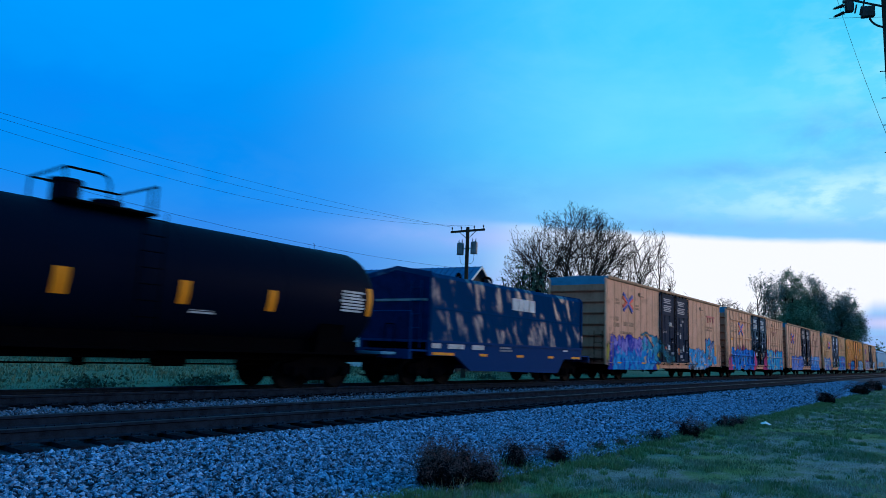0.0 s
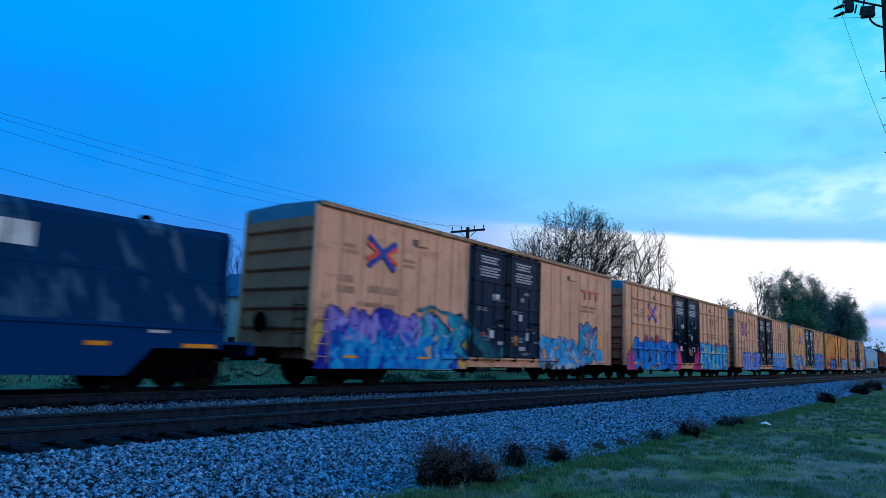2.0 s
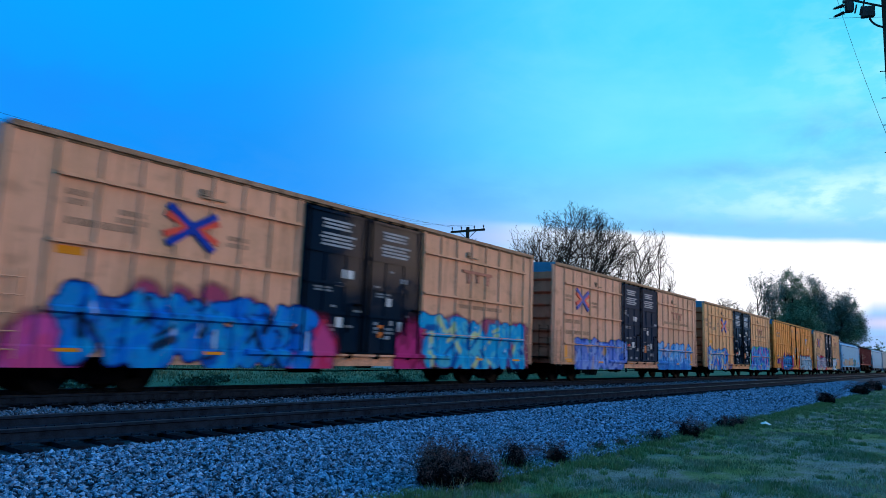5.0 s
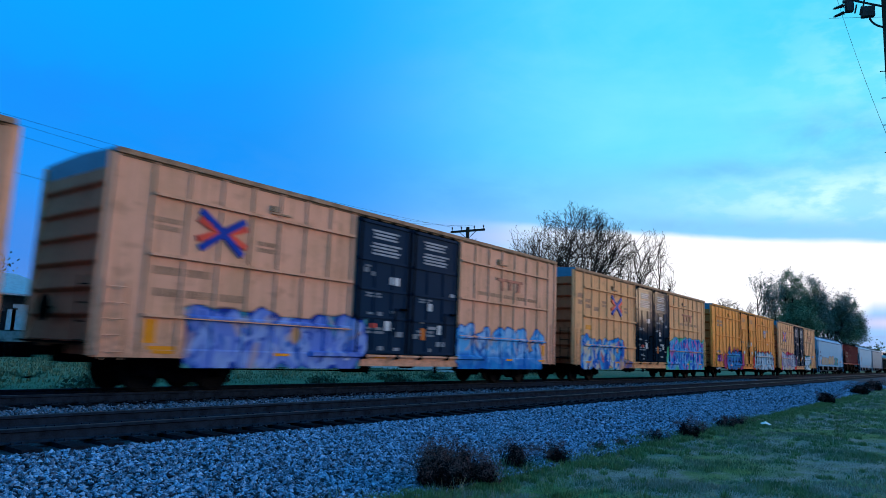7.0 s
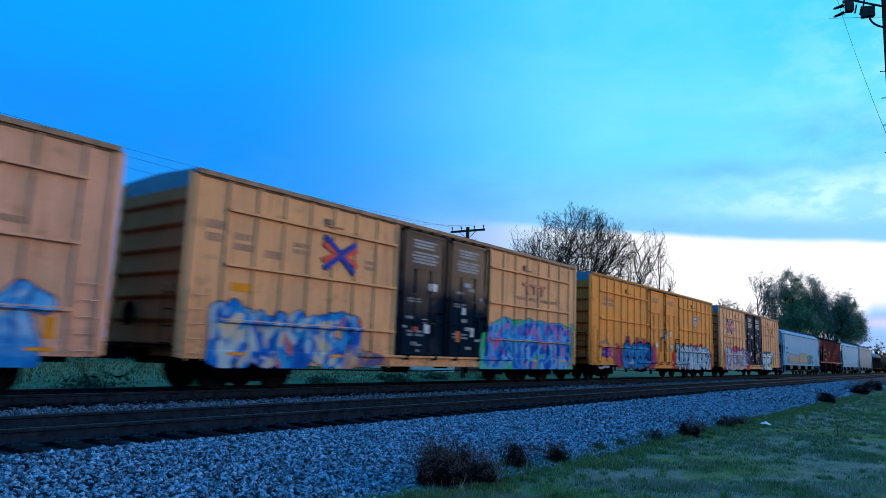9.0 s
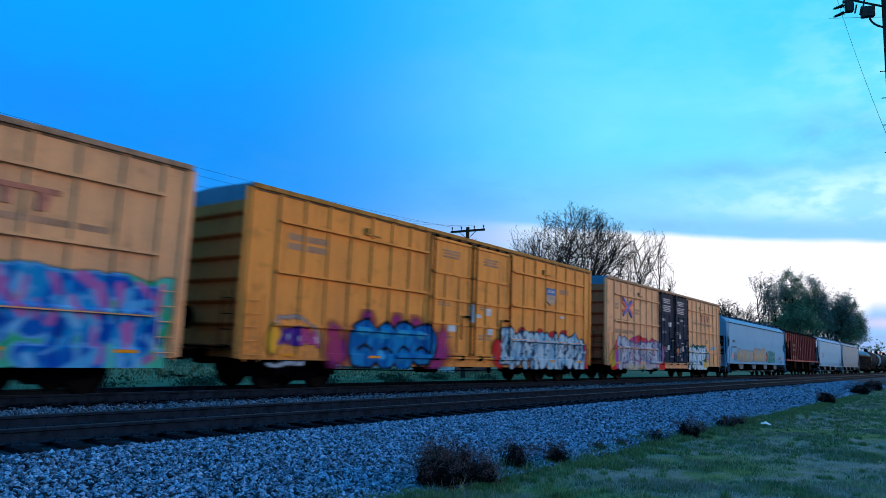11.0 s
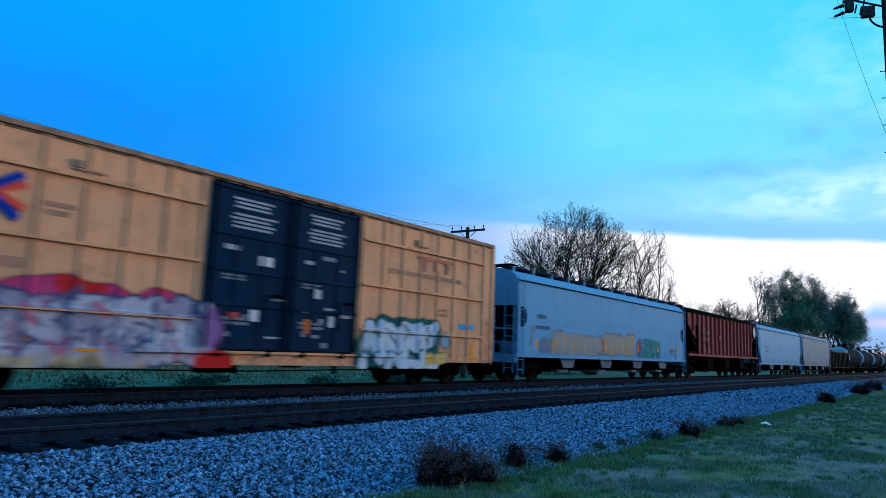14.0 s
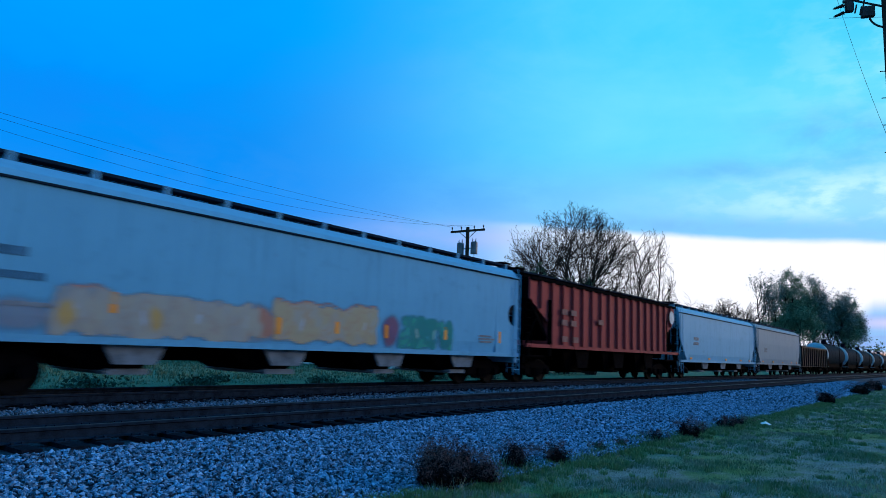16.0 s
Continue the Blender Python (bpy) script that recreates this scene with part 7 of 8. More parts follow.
def tank_car(u, label, lights=True):
    """Black general service tank car; its base is at the front head of the tank, x along the car."""
    car = thing("tank_car", label, "tank car", "tank cars of the freight train")
    wheels = []
    L, R, zc = 16.0, 1.46, 2.50
    prof = [(0.0, 0.12), (0.02, 0.50), (0.08, 0.85), (0.20, 1.12), (0.36, 1.31), (0.52, 1.41), (0.70, R)]
    for k in range(1, 7):
        prof.append((0.75 + (L - 1.5) * k / 7, R))
    prof += [(L - a, r) for a, r in ((0.70, R), (0.52, 1.41), (0.36, 1.31), (0.20, 1.12), (0.08, 0.85), (0.02, 0.50), (0.0, 0.12))]
    bm = bmesh.new()
    lathe(bm, prof, 48, "x", (0, 0, zc))
    part("tank", bm, "tank_black_paint" if lights else "tank_grey_paint", car, smooth=True)
    if not lights:
        bm = bmesh.new()
        lathe(bm, [(a - 0.012, r + 0.006) for a, r in prof[:7]], 48, "x", (0, 0, zc))
        part("tank_head", bm, "tank_head_pale", car, "pale front head of the tank", smooth=True)
    for k in range(1, 5):
        bm = bmesh.new()
        x = 0.75 + (L - 1.5) * k / 5
        lathe(bm, [(x - 0.03, R), (x - 0.02, R + 0.008), (x + 0.02, R + 0.008), (x + 0.03, R)], 48, "x", (0, 0, zc))
        part("weld_band", bm, "tank_black_paint", car, smooth=True)
    m = L / 2
    # manway, valves and railed platform
    bm = bmesh.new()
    bar(bm, (m - 0.75, 0, zc + R - 0.1), (m - 0.75, 0, zc + R + 0.45), 0.30, 18)
    bar(bm, (m - 0.75, 0, zc + R + 0.45), (m - 0.75, 0, zc + R + 0.52), 0.34, 18)
    part("manway", bm, "tank_black_paint", car)
    bm = bmesh.new()
    bar(bm, (m + 0.15, 0, zc + R - 0.1), (m + 0.15, 0, zc + R + 0.22), 0.34, 16)
    bar(bm, (m + 0.75, 0.2, zc + R - 0.1), (m + 0.75, 0.2, zc + R + 0.20), 0.12, 10)
    part("valve_cover", bm, "tank_black_paint", car)
    bm = bmesh.new()
    bx(bm, m - 1.2, m + 0.9, -0.9, -0.35, zc + R - 0.06, zc + R - 0.01)
    bx(bm, m - 1.2, m + 0.9, 0.35, 0.9, zc + R - 0.06, zc + R - 0.01)
    part("platform", bm, "under_black", car)
    # railing: full length on the far side, half open on the near side, closed across both ends
    zb, zt = zc + R - 0.05, zc + R + 0.62
    for pts in (((m - 1.15, -0.86, zb), (m - 1.15, -0.86, zt), (m - 0.42, -0.86, zt), (m - 0.28, -0.86, zt - 0.06), (m - 0.22, -0.86, zt - 0.20), (m - 0.22, -0.86, zb)),
                ((m - 1.15, 0.86, zb), (m - 1.15, 0.86, zt), (m + 0.85, 0.86, zt), (m + 0.85, 0.86, zb)),
                ((m - 1.15, -0.86, zt), (m - 1.15, 0.86, zt)),
                ((m + 0.85, -0.86, zb), (m + 0.85, -0.86, zt), (m + 0.85, 0.86, zt)),
                ((m + 0.85, -0.55, zb), (m + 0.85, -0.55, zt))):
        bm = bmesh.new()
        for a, b in zip(pts, pts[1:]):
            bar(bm, a, b, 0.026, 6)
        part("guard_rail", bm, "under_black", car)
    ladder(car, m + 0.2, -R - 0.18, 0.75, zc + 1.35, 9, 0.5, "under_black")
    # sills, saddles, walkways
    bm = bmesh.new()
    for x0, x1 in ((-0.65, 3.6), (L - 3.6, L + 0.65)):
        bx(bm, x0, x1, -0.35, 0.35, 0.70, 1.05)
    # wide black box, added to fill the gap under the tank
    bx(bm, 0.6, L - 0.6, -0.95, 0.95, 0.74, 1.30)
    part("centre_sill", bm, "under_black", car)
    for x in (1.9, L - 1.9):
        bm = bmesh.new()
        prism(bm, [(-1.3, 2.1), (-1.15, 0.95), (1.15, 0.95), (1.3, 2.1), (0.9, 1.5), (0, 1.2), (-0.9, 1.5)], x - 0.45, x + 0.45, "x")
        part("saddle", bm, "under_black", car)
    for s in (-1, 1):
        y0, y1 = sorted((s * 0.95, s * 1.42))
        piece("running_board", car, 0.2, L - 0.2, y0, y1, 0.93, 0.98, "under_black")
        for x in (-0.55, L - 0.05):
            y0, y1 = sorted((s * 0.4, s * 1.45))
            piece("end_step", car, x, x + 0.62, y0, y1, 0.98, 1.06, "roof_galvanised" if s < 0 else "under_black")
    for x in (-0.5, L + 0.1):
        ladder(car, x, -1.46, 0.35, 1.0, 2, 0.38)
        bm = bmesh.new()
        bar(bm, (x, -1.42, 1.0), (x, -1.42, 1.9), 0.018, 5)
        bar(bm, (x + 0.4, -1.42, 1.0), (x + 0.4, -1.42, 1.9), 0.018, 5)
        bar(bm, (x, -1.42, 1.9), (x + 0.4, -1.42, 1.9), 0.018, 5)
        part("grab_rail", bm, "under_black", car)
    bm = bmesh.new()
    bar(bm, (m - 0.1, 0, 1.2), (m - 0.1, 0, 0.55), 0.16, 12)
    part("bottom_outlet", bm, "under_black", car)
    bm = bmesh.new()
    bar(bm, (m + 1.2, -0.7, 0.72), (m + 2.0, -0.7, 0.72), 0.16, 12)
    part("brake_cylinder", bm, "under_black", car)
    bm = bmesh.new()
    bar(bm, (2.5, -0.6, 0.62), (L - 2.5, -0.6, 0.62), 0.02, 5)
    part("brake_rod", bm, "under_black", car)
    ysd = -R - 0.01
    for x, w in ((6.62, 0.30), (9.27, 0.26), (11.7, 0.26), (15.22, 0.20)) if lights else ():
        bm = bmesh.new()
        zs = [1.96 + 0.075 * k for k in range(8)] if x < 14 else [2.05 + 0.115 * k for k in range(8)]
        xb = x
        rows = []
        for z in zs:
            yy = -math.sqrt(max(0.01, R * R - (z - zc) ** 2)) - 0.012
            rows.append((bm.verts.new((xb, yy, z)), bm.verts.new((xb + w, yy, z))))
        for a, b in zip(rows, rows[1:]):
            bm.faces.new((a[0], a[1], b[1], b[0]))
        part("reflector", bm, "reflector_yellow", car)
    if lights:
        for x, z, w, h, r in ((9.6, 2.02, 0.75, 0.26, 4), (11.1, 2.05, 0.55, 0.10, 1), (14.15, 2.72, 0.95, 0.62, 7)):
            yy = -math.sqrt(R * R - (z - 0.2 - zc) ** 2) - 0.01
            stencil(car, x, z, w, h, r, "stencil_white", yy, 71)
    for x in (2.1, L - 2.1):
        truck(car, x, wheels)
    for x, s in ((-0.65, -1), (L + 0.65, 1)):
        coupler(car, x, s)
    TRAIN.append((car, u, wheels))
    return car


tank_car(-1.0, "black tank car with yellow reflectors and railed platform")


def coil_car(u):
    """Covered coil car, blue, with a dented hood; its base is at the hood's front end."""
    car = thing("coil_car", "dark blue covered coil car with dented, streaked hood", "freight car")
    wheels = []
    L = 10.86
    bm = bmesh.new()
    prism(bm, [(-1.55, 1.46), (-1.55, 3.52), (-1.45, 3.66), (0, 3.90), (1.45, 3.66), (1.55, 3.52), (1.55, 1.46)], 0.0, L, "x")
    part("hood", bm, "coil_hood_paint", car)
    # front sheet in the darkened blue, painted for the shade between cars
    bm = bmesh.new()
    prism(bm, [(-1.50, 1.48), (-1.50, 3.50), (0, 3.80), (1.50, 3.50), (1.50, 1.48)], -0.035, 0.0, "x")
    part("hood_end", bm, "coil_end_paint", car)
    for x in (0.0, L - 0.08):
        bm = bmesh.new()
        prism(bm, [(-1.60, 1.46), (-1.60, 3.54), (-1.48, 3.70), (0, 3.94), (1.48, 3.70), (1.60, 3.54), (1.60, 1.46), (1.5, 1.46), (1.5, 3.5), (0, 3.82), (-1.5, 3.5), (-1.5, 1.46)], x - 0.02, x + 0.10, "x")
        part("hood_frame", bm, "coil_hood_paint", car)
    piece("hood_ledge", car, -0.03, L + 0.03, -1.60, 1.60, 1.40, 1.48, "coil_sill_paint")
    piece("end_ledge", car, -0.06, 0.0, -1.4, 0.9, 2.74, 2.82, "stencil_grey")
    for x, wd, hh in ((3.55, 0.10, 0.20), (5.5, 0.30, 0.26), (9.6, 0.12, 0.14)):
        bm = bmesh.new()
        pts = [(x - wd, 0, 3.84), (x - wd, 0, 3.84 + hh * 0.75), (x - wd * 0.6, 0, 3.86 + hh), (x + wd * 0.6, 0, 3.86 + hh), (x + wd, 0, 3.84 + hh * 0.75), (x + wd, 0, 3.84)]
        for a, b in zip(pts, pts[1:]):
            bar(bm, a, b, 0.055, 8)
        part("lifting_bracket", bm, "under_black", car)
    for s in (-1, 1):
        y0, y1 = sorted((s * 1.44, s * 1.56))
        bm = bmesh.new()
        prism(bm, [(-0.02, 0.98), (-0.02, 1.44), (L + 0.02, 1.44), (L + 0.02, 0.98), (9.2, 0.98), (8.65, 0.40), (2.3, 0.50), (1.45, 0.98)], y0, y1, "y")
        part("side_sill", bm, "coil_sill_paint", car)
    bm = bmesh.new()
    bx(bm, -0.95, L + 0.95, -0.4, 0.4, 0.66, 1.1)
    bx(bm, 0.3, L - 0.3, -1.42, 1.42, 1.05, 1.4)
    part("underframe", bm, "under_black", car)
    for x in (-0.95, L + 0.05):
        piece("end_platform", car, x, x + 0.9, -1.5, 1.5, 1.10, 1.16, "coil_sill_paint")
        piece("end_sill", car, x if x < 0 else x + 0.78, x + 0.12 if x < 0 else x + 0.9, -1.5, 1.5, 0.86, 1.10, "coil_sill_paint")
        bm = bmesh.new()
        for y in (-1.45, 1.45):
            bar(bm, (x + 0.1, y, 1.16), (x + 0.1, y, 2.35), 0.022, 6)
        bar(bm, (x + 0.1, -1.45, 2.35), (x + 0.1, 1.45, 2.35), 0.022, 6)
        part("end_railing", bm, "coil_sill_paint", car)
        ladder(car, x + 0.25, -1.53, 0.35, 1.1, 2, 0.4)
    ladder(car, -0.10, -1.2, 1.2, 3.4, 5, 0.42, "coil_sill_paint", "y")
    for x, w in ((0.15, 1.15), (2.85, 0.45), (5.35, 0.48), (7.8, 0.45), (9.9, 0.8)):
        strip("reflector", car, x, x + w, 1.0, 1.09, "reflector_yellow", -1.56)
    for x, w in ((0.05, 0.62), (0.95, 0.95), (2.3, 0.95)):
        stencil(car, x, 1.38, w, 0.24, 1, "stencil_white", -1.575, 81)
    stencil(car, 4.1, 1.36, 0.9, 0.2, 2, "stencil_grey", -1.575, 82)
    stencil(car, 9.1, 1.36, 0.5, 0.1, 1, "stencil_white", -1.575, 83)
    for x, w in ((4.95, 0.42), (5.40, 0.36), (5.80, 0.38), (6.22, 0.44)):
        strip("company_mark", car, x, x + w, 2.78, 3.24, "stencil_white", -1.56, "faded white block of a company mark")
    for x in (0.85, L - 0.85):
        truck(car, x, wheels)
    for x, s in ((-0.95, -1), (L + 0.95, 1)):
        coupler(car, x, s)
    TRAIN.append((car, u, wheels))


coil_car(17.1)


def hopper_bays(car, centres, w, z0, mat):
    """Discharge bays: dark slope sheets with a paler side plate and an outlet gate."""
    for c in centres:
        bm = bmesh.new()
        top = [bm.verts.new(p) for p in ((c - 1.95, -w, z0), (c + 0.9, -w, z0), (c + 0.9, w, z0), (c - 1.95, w, z0))]
        bot = [bm.verts.new(p) for p in ((c - 0.75, -0.95, 0.50), (c + 0.38, -0.95, 0.50), (c + 0.38, 0.95, 0.50), (c - 0.75, 0.95, 0.50))]
        fs = [bm.faces.new(top), bm.faces.new(bot[::-1])]
        for i in range(4):
            fs.append(bm.faces.new((top[i], bot[i], bot[(i + 1) % 4], top[(i + 1) % 4])))
        bmesh.ops.recalc_face_normals(bm, faces=fs)
        bay = part("discharge_bay", bm, "under_black", car)
        g = bmesh.new()
        prism(g, [(c - 0.78, z0), (c + 0.72, z0), (c + 0.46, 0.62), (c - 0.46, 0.62)], -w - 0.04, -w + 0.02, "y")
        part("bay_side_plate", g, mat, bay)
        g = bmesh.new()
        bx(g, c - 0.46, c + 0.46, -1.15, 1.05, 0.40, 0.52)
        bar(g, (c - 0.55, -1.3, 0.46), (c - 0.55, 1.25, 0.46), 0.03, 6)
        part("outlet_gate", g, mat, bay)


def covered_hopper(u, L, paint, label, style="smooth", bays=4, hs=4.2):
    """Covered hopper; its base is at its front corner, x along the car."""
    car = thing("covered_hopper", label, "hopper car", "hopper cars of the freight train")
    wheels = []
    w = 1.56
    if style == "smooth":
        # bulging side, curved eave, and end slopes left open over the platforms
        prof = [(-w + 0.05, 1.10), (-w, 1.5), (-w - 0.02, 2.8), (-w, 3.95), (-w + 0.10, 4.16), (-w + 0.32, 4.36), (-0.5, 4.52),
                (0.5, 4.52), (w - 0.32, 4.36), (w - 0.10, 4.16), (w, 3.95), (w + 0.02, 2.8), (w, 1.5), (w - 0.05, 1.10)]
        bm = bmesh.new()
        prism(bm, prof, 1.9, L - 1.9, "x")
        part("body", bm, paint, car)
        up = [(y, z) for y, z in prof if z > 2.7]
        up = [(-w - 0.02, 3.0)] + [q for q in up if q[1] > 3.0] + [(w + 0.02, 3.0)]
        for x0, x1 in ((0.35, 1.9), (L - 1.9, L - 0.35)):
            bm = bmesh.new()
            prism(bm, up, x0, x1, "x")
            part("end_cap", bm, paint, car)
        for x0, x1, x2 in ((0.35, 1.9, 2.6), (L - 0.35, L - 1.9, L - 2.6)):
            bm = bmesh.new()
            prism(bm, [(x0, 3.0), (x1, 3.0), (x2, 1.2), (x1 + (x2 - x1) * 0.75, 1.2)], -w + 0.06, w - 0.06, "y")
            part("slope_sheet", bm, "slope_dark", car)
        for s in (-1, 1):
            for x0, x1 in ((0.35, 1.9), (L - 1.9, L - 0.35)):
                # side sheet that runs on to the corner with a rounded opening
                y0, y1 = sorted((s * (w - 0.03), s * (w + 0.02)))
                d = 1 if x0 < 2 else -1
                xo, xi = (x0, x1) if d > 0 else (x1, x0)
                bm = bmesh.new()
                e = xo + d * 0.22
                if bays == 3:
                    prism(bm, [(xo, 3.02), (xi, 3.02), (xi, 1.12), (xi - d * 0.30, 1.12), (xo + d * 0.12, 2.35), (xo, 2.45)], y0, y1, "y")
                else:
                    prism(bm, [(e, 3.02), (xi, 3.02), (xi, 1.12), (e, 1.12), (e, 2.16), (xo + d * 0.5, 2.20), (xo + d * 0.70, 2.42), (xo + d * 0.74, 2.62), (xo + d * 0.66, 2.84), (xo + d * 0.45, 2.97), (e, 2.98)], y0, y1, "y")
                    bx(bm, min(xo, e), max(xo, e), y0, y1, 1.12, 3.02)
                part("corner_sheet", bm, paint, car)
            y0, y1 = sorted((s * (w - 0.02), s * (w + 0.05)))
            piece("side_sill", car, 0.3, L - 0.3, y0, y1, 1.02, 1.16, paint)
            # rail coloured near-black to draw the shadow line along the eave
            piece("eave_rail", car, 0.35, L - 0.35, y0 if s > 0 else y0, y1, 3.965, 4.01, "walkway_steel")
    else:
        bm = bmesh.new()
        prism(bm, [(-w + 0.06, 1.5), (-w + 0.06, 4.22), (-0.7, 4.40), (0.7, 4.40), (w - 0.06, 4.22), (w - 0.06, 1.5)], 2.3, L - 2.3, "x")
        part("body", bm, paint, car)
        for s in (-1, 1):
            y0, y1 = sorted((s * (w - 0.10), s * (w - 0.03)))
            bm = bmesh.new()
            prism(bm, [(0.75, 4.22), (L - 0.75, 4.22), (L - 0.75, 3.35), (L - 2.3, 2.45), (L - 2.3, 1.5), (2.3, 1.5), (2.3, 2.45), (0.75, 3.35)], y0, y1, "y")
            part("side_sheet", bm, paint, car)
            y0, y1 = sorted((s * (w - 0.04), s * (w + 0.09)))
            for k in range(17):
                x = 1.55 + (L - 3.1) * k / 16
                zb = 1.5 if 2.3 < x < L - 2.3 else 3.0
                piece("rib", car, x - 0.06, x + 0.06, y0, y1, zb, 4.14, paint)
            piece("top_chord", car, 0.7, L - 0.7, y0, y1, 4.12, 4.24, "under_black")
            piece("side_sill", car, 0.4, L - 0.4, y0, y1, 1.42, 1.56, paint)
            for x in (0.5, 2.25, L - 2.35, L - 0.6):
                piece("corner_post", car, x, x + 0.10, y0, y1, 1.1, 3.4 if 1 < x < L - 1 else 1.5, "under_black")
        for x0, x1, x2 in ((0.75, 0.85, 2.6), (L - 0.75, L - 0.85, L - 2.6)):
            bm = bmesh.new()
            prism(bm, [(x0, 4.22), (x0, 3.35), (x2, 1.4), (x2, 1.6), (x1 + (x2 - x1) * 0.06, 3.4), (x2, 4.3)], -w + 0.1, w - 0.1, "y")
            part("slope_sheet", bm, "under_black", car)
    # roof: running boards with gaps between their brackets, and hatch trough
    zr = 4.50 if style == "smooth" else 4.42
    for s in (-1, 1):
        y0, y1 = sorted((s * 0.78, s * 1.16))
        piece("running_board", car, 0.3, L - 0.3, y0, y1, zr - 0.01, zr + 0.06, "walkway_steel")
        for k in range(13):
            x = 0.6 + (L - 1.3) * k / 12
            piece("board_bracket", car, x, x + 0.10, y0 - 0.012, y1 + 0.012, zr - 0.22, zr + 0.07, paint if style == "smooth" else "under_black")
    bm = bmesh.new()
    bx(bm, 1.2, L - 1.2, -0.34, 0.34, zr - 0.05, zr + 0.09)
    part("hatch_trough", bm, "under_black", car)
    for x in (0.3, L - 0.95):
        piece("roof_walk", car, x, x + 0.65, -1.2, 1.2, zr + 0.10, zr + 0.14, "under_black")
    # end frames
    frame_paint = paint if style == "smooth" else "under_black"
    for x, s in ((0.3, -1), (L - 0.3, 1)):
        piece("end_platform", car, min(x, x - s * 1.8), max(x, x - s * 1.8), -1.5, 1.5, 1.04, 1.12, frame_paint)
        piece("end_sill", car, min(x, x - s * 0.15), max(x, x - s * 0.15), -1.52, 1.52, 0.80, 1.06, frame_paint)
        for y in (-1.40, -0.45, 0.45, 1.40):
            bm = bmesh.new()
            bar(bm, (x - s * 0.1, y, 1.1), (x - s * 0.1, y, 3.1), 0.045, 6)
            part("end_post", bm, frame_paint, car)
        bm = bmesh.new()
        bar(bm, (x - s * 0.1, -1.4, 2.1), (x - s * 0.1, 1.4, 2.1), 0.03, 6)
        bar(bm, (x - s * 0.1, -1.4, 1.15), (x - s * 1.4, -1.4, 2.9), 0.04, 6)
        bar(bm, (x - s * 0.1, 1.4, 1.15), (x - s * 1.4, 1.4, 2.9), 0.04, 6)
        part("end_brace", bm, frame_paint, car)
        ladder(car, x + s * 0.05, -1.48, 0.4, 4.4, 10, 0.42, frame_paint, "y")
        ladder(car, x if s < 0 else x - 0.45, -w - 0.08, 0.35, 4.2 if style == "smooth" else 3.3, 10, 0.42, frame_paint)
        coupler(car, x, s)
        bm = bmesh.new()
        bar(bm, (x - s * 0.6, 0.2, 1.35), (x - s * 1.3, 0.2, 1.35), 0.19, 12)
        part("air_reservoir", bm, "under_black", car)
    bm = bmesh.new()
    bx(bm, 0.3, L - 0.3, -0.3, 0.3, 0.68, 1.04)
    part("centre_sill", bm, "under_black", car)
    if bays == 4:
        hopper_bays(car, (4.95, 8.95, 12.9, 16.65), w - 0.2, 1.14, "hopper_bay_grey")
    else:
        hopper_bays(car, [3.1 + (L - 6.2) * (k + 0.66) / 3 for k in range(3)], w - 0.2, 1.14 if style == "smooth" else 1.5, "truck_grime" if style != "smooth" else "hopper_bay_grey")
    for x in (2.05, L - 2.05):
        truck(car, x, wheels)
    TRAIN.append((car, u, wheels))
    return car


h = covered_hopper(154.7, 20.3, "pale_hopper_paint", "pale blue-grey covered hopper with cream sprayed lettering")
spray_h(h)
stencil(h, 1.75, 2.75, 0.9, 0.26, 1, "stencil_dark", -1.58, 91)
stencil(h, 1.75, 2.30, 1.3, 0.22, 1, "stencil_dark", -1.58, 92)
stencil(h, 2.2, 1.75, 1.0, 0.12, 1, "stencil_grey", -1.58, 93)
stencil(h, 17.3, 1.75, 1.0, 0.3, 3, "stencil_grey", -1.58, 94)
for x, z in ((1.75, 1.35), (4.2, 1.65), (8.4, 1.4), (10.4, 1.5), (12.4, 1.45), (15.3, 1.5), (18.6, 1.5)):
    strip("reflector", h, x, x + 0.14, z, z + 0.42, "reflector_yellow", -1.575)
r = covered_hopper(174.85, 18.4, "oxide_red_paint", "rust-red ribbed covered hopper with black end slopes", "ribbed", 3)
for x, z in ((3.25, 3.1), (4.1, 3.1), (3.25, 2.65), (4.1, 2.65), (3.3, 1.95), (4.3, 1.95), (6.9, 2.85)):
    strip("stencil_mark", r, x, x + 0.5, z - 0.24, z, "stencil_faint", -1.66)
bm = bmesh.new()
lathe(bm, [(-1.665, 0.38), (-1.65, 0.38)], 20, "y", (16.9, 0, 3.55))
part("round_badge", bm, "stencil_white", r)
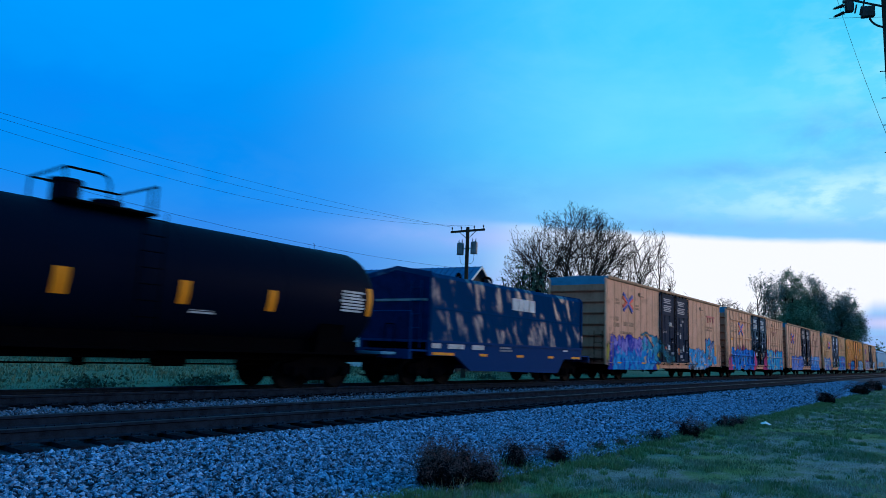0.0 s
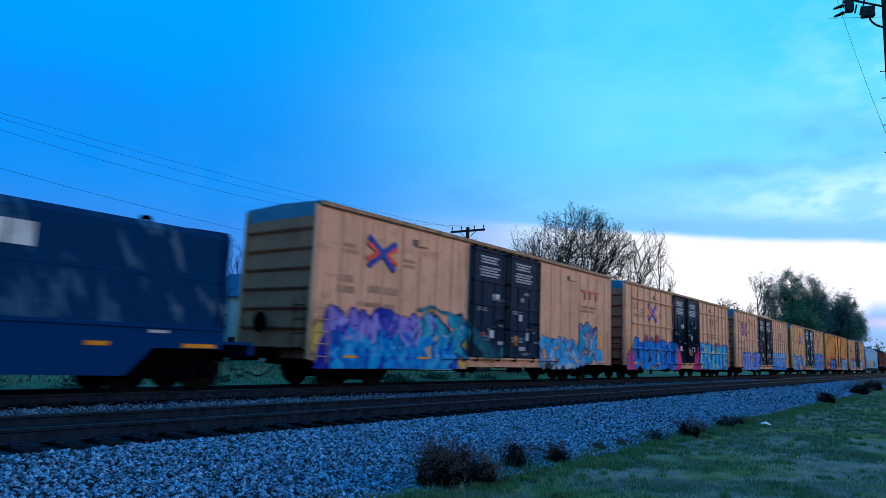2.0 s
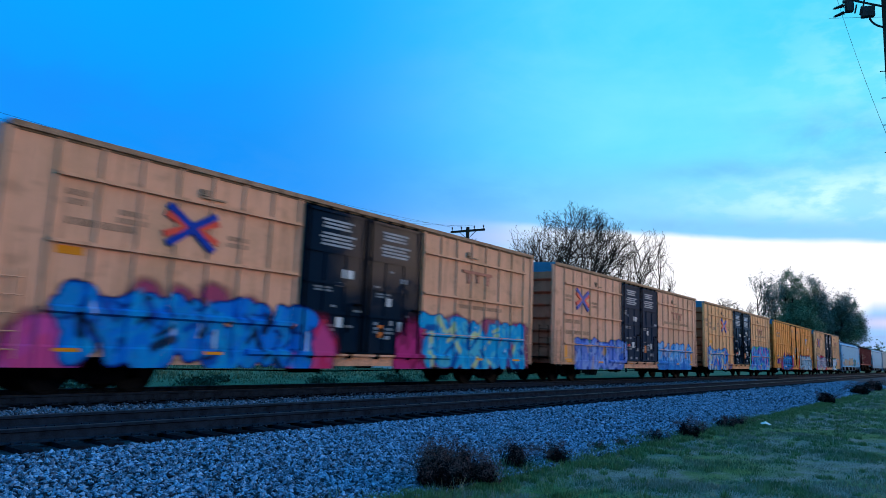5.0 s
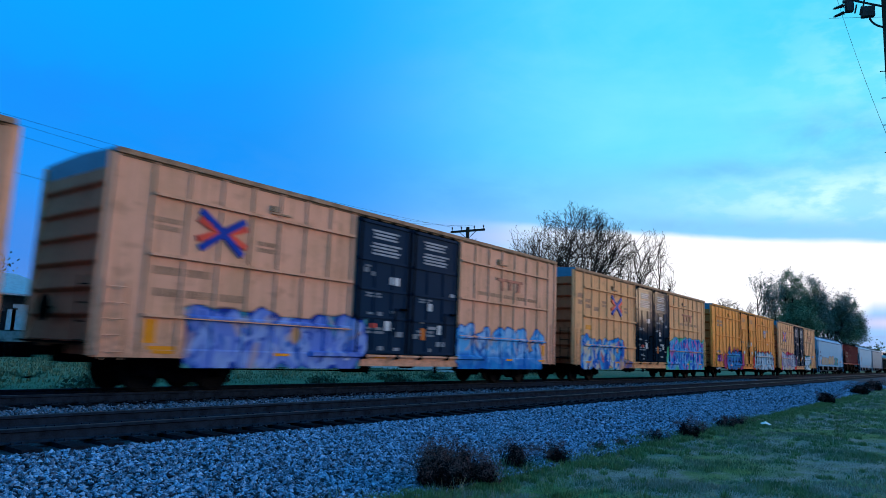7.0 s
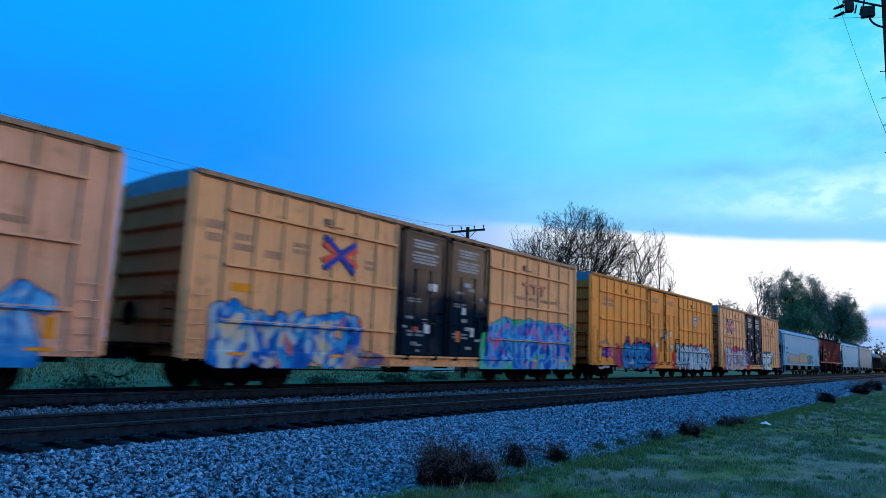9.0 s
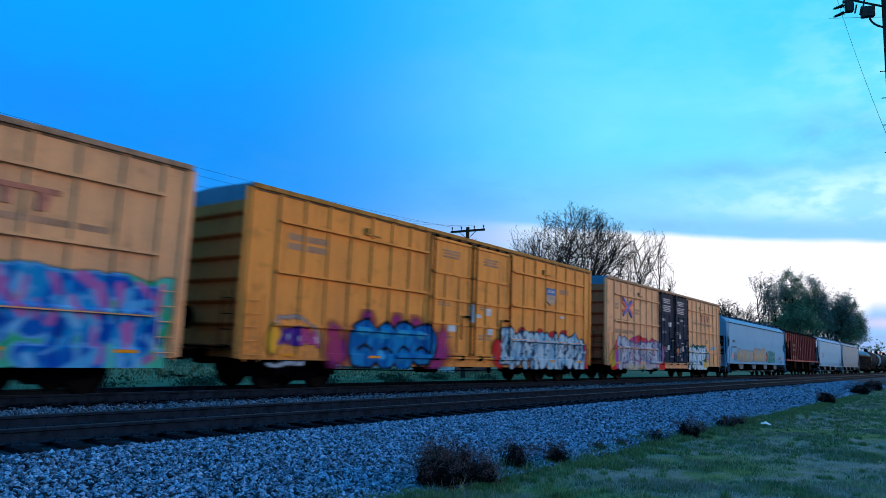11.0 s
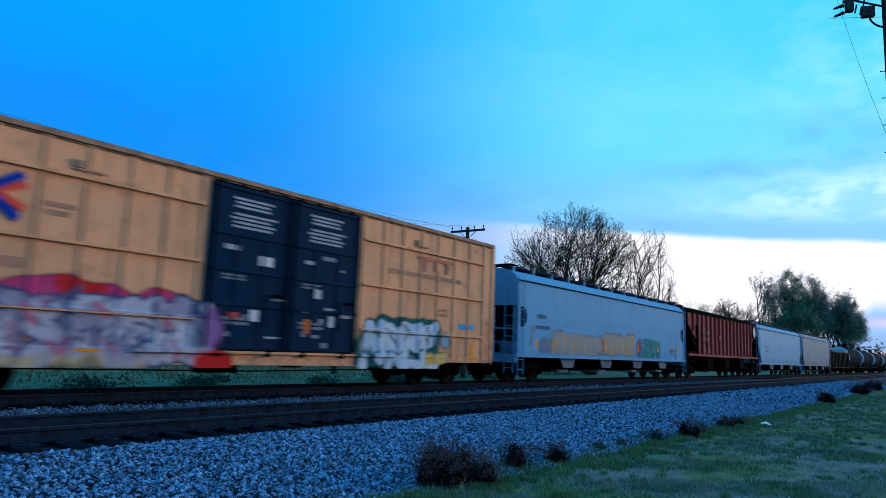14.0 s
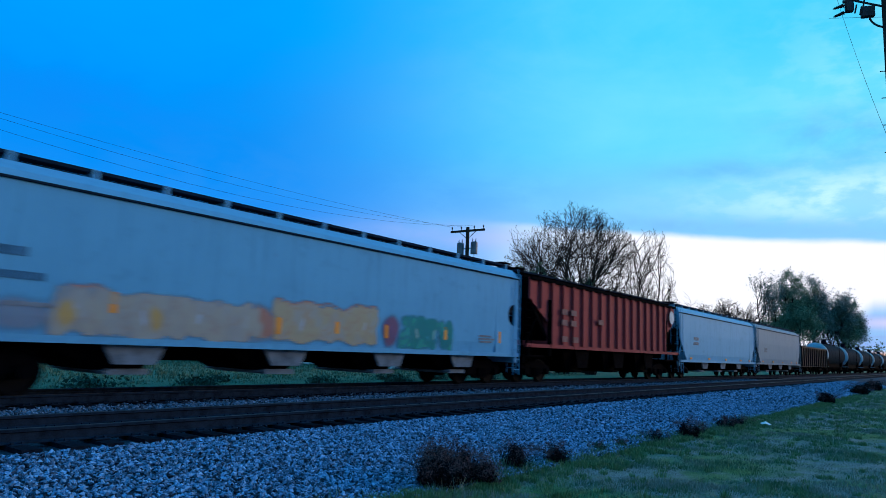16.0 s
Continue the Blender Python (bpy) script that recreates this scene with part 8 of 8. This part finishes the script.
w3 = covered_hopper(193.05, 18.9, "white_hopper_paint", "white covered hopper with rounded corner openings", "smooth", 3)
stencil(w3, 2.9, 2.6, 1.1, 0.6, 2, "stencil_grey", -1.58, 95)
w4 = covered_hopper(212.05, 18.9, "cream_hopper_paint", "cream covered hopper with rounded corner openings", "smooth", 3)
stencil(w4, 2.9, 2.4, 1.1, 0.4, 2, "stencil_grey", -1.58, 96)
for c in (w3, w4):
    for x in (2.2, 6.0, 10.0, 14.0, 16.6):
        strip("reflector", c, x, x + 0.4, 1.2, 1.32, "reflector_yellow", -1.575)


def gondola(u):
    """Black ribbed gondola; its base is at its front corner."""
    car = thing("gondola_car", "black ribbed open gondola car", "gondola car")
    wheels = []
    L = 16.4
    piece("floor", car, 0.0, L, -1.5, 1.5, 1.02, 1.14, "under_black")
    for s in (-1, 1):
        y0, y1 = sorted((s * 1.44, s * 1.50))
        piece("side_wall", car, 0.0, L, y0, y1, 0.9, 3.0, "gondola_black_paint")
        y0, y1 = sorted((s * 1.50, s * 1.62))
        for k in range(14):
            x = 0.1 + (L - 0.3) * k / 13
            piece("rib", car, x, x + 0.12, y0, y1, 0.95, 2.92, "gondola_black_paint")
        piece("top_chord", car, 0.0, L, y0, y1, 2.92, 3.08, "gondola_black_paint")
    for x in (0.0, L - 0.06):
        piece("end_wall", car, x, x + 0.06, -1.44, 1.44, 0.9, 3.0, "gondola_black_paint")
    underframe(car, L, 0, L)
    for x in (2.0, L - 2.0):
        truck(car, x, wheels)
    for x, s in ((0, -1), (L, 1)):
        coupler(car, x, s)
    TRAIN.append((car, u, wheels))


gondola(231.75)
for k in range(5):
    tank_car(249.6 + 18.0 * k, "black tank car with railed platform and pale front head", False)


def motions():
    """The train rolls towards -X, its wheels turning on the rails."""
    for car, u, wheels in TRAIN:
        walk(car, [(t, pose(u - s, TRACK_Y, 0)) for t, s in WAY[::10]])
        for w, x in wheels:
            walk(w, [(t, pose(x, 0, WHEEL_R, 0, -math.degrees(s / WHEEL_R) % 360, 0)) for t, s in WAY])

motions()
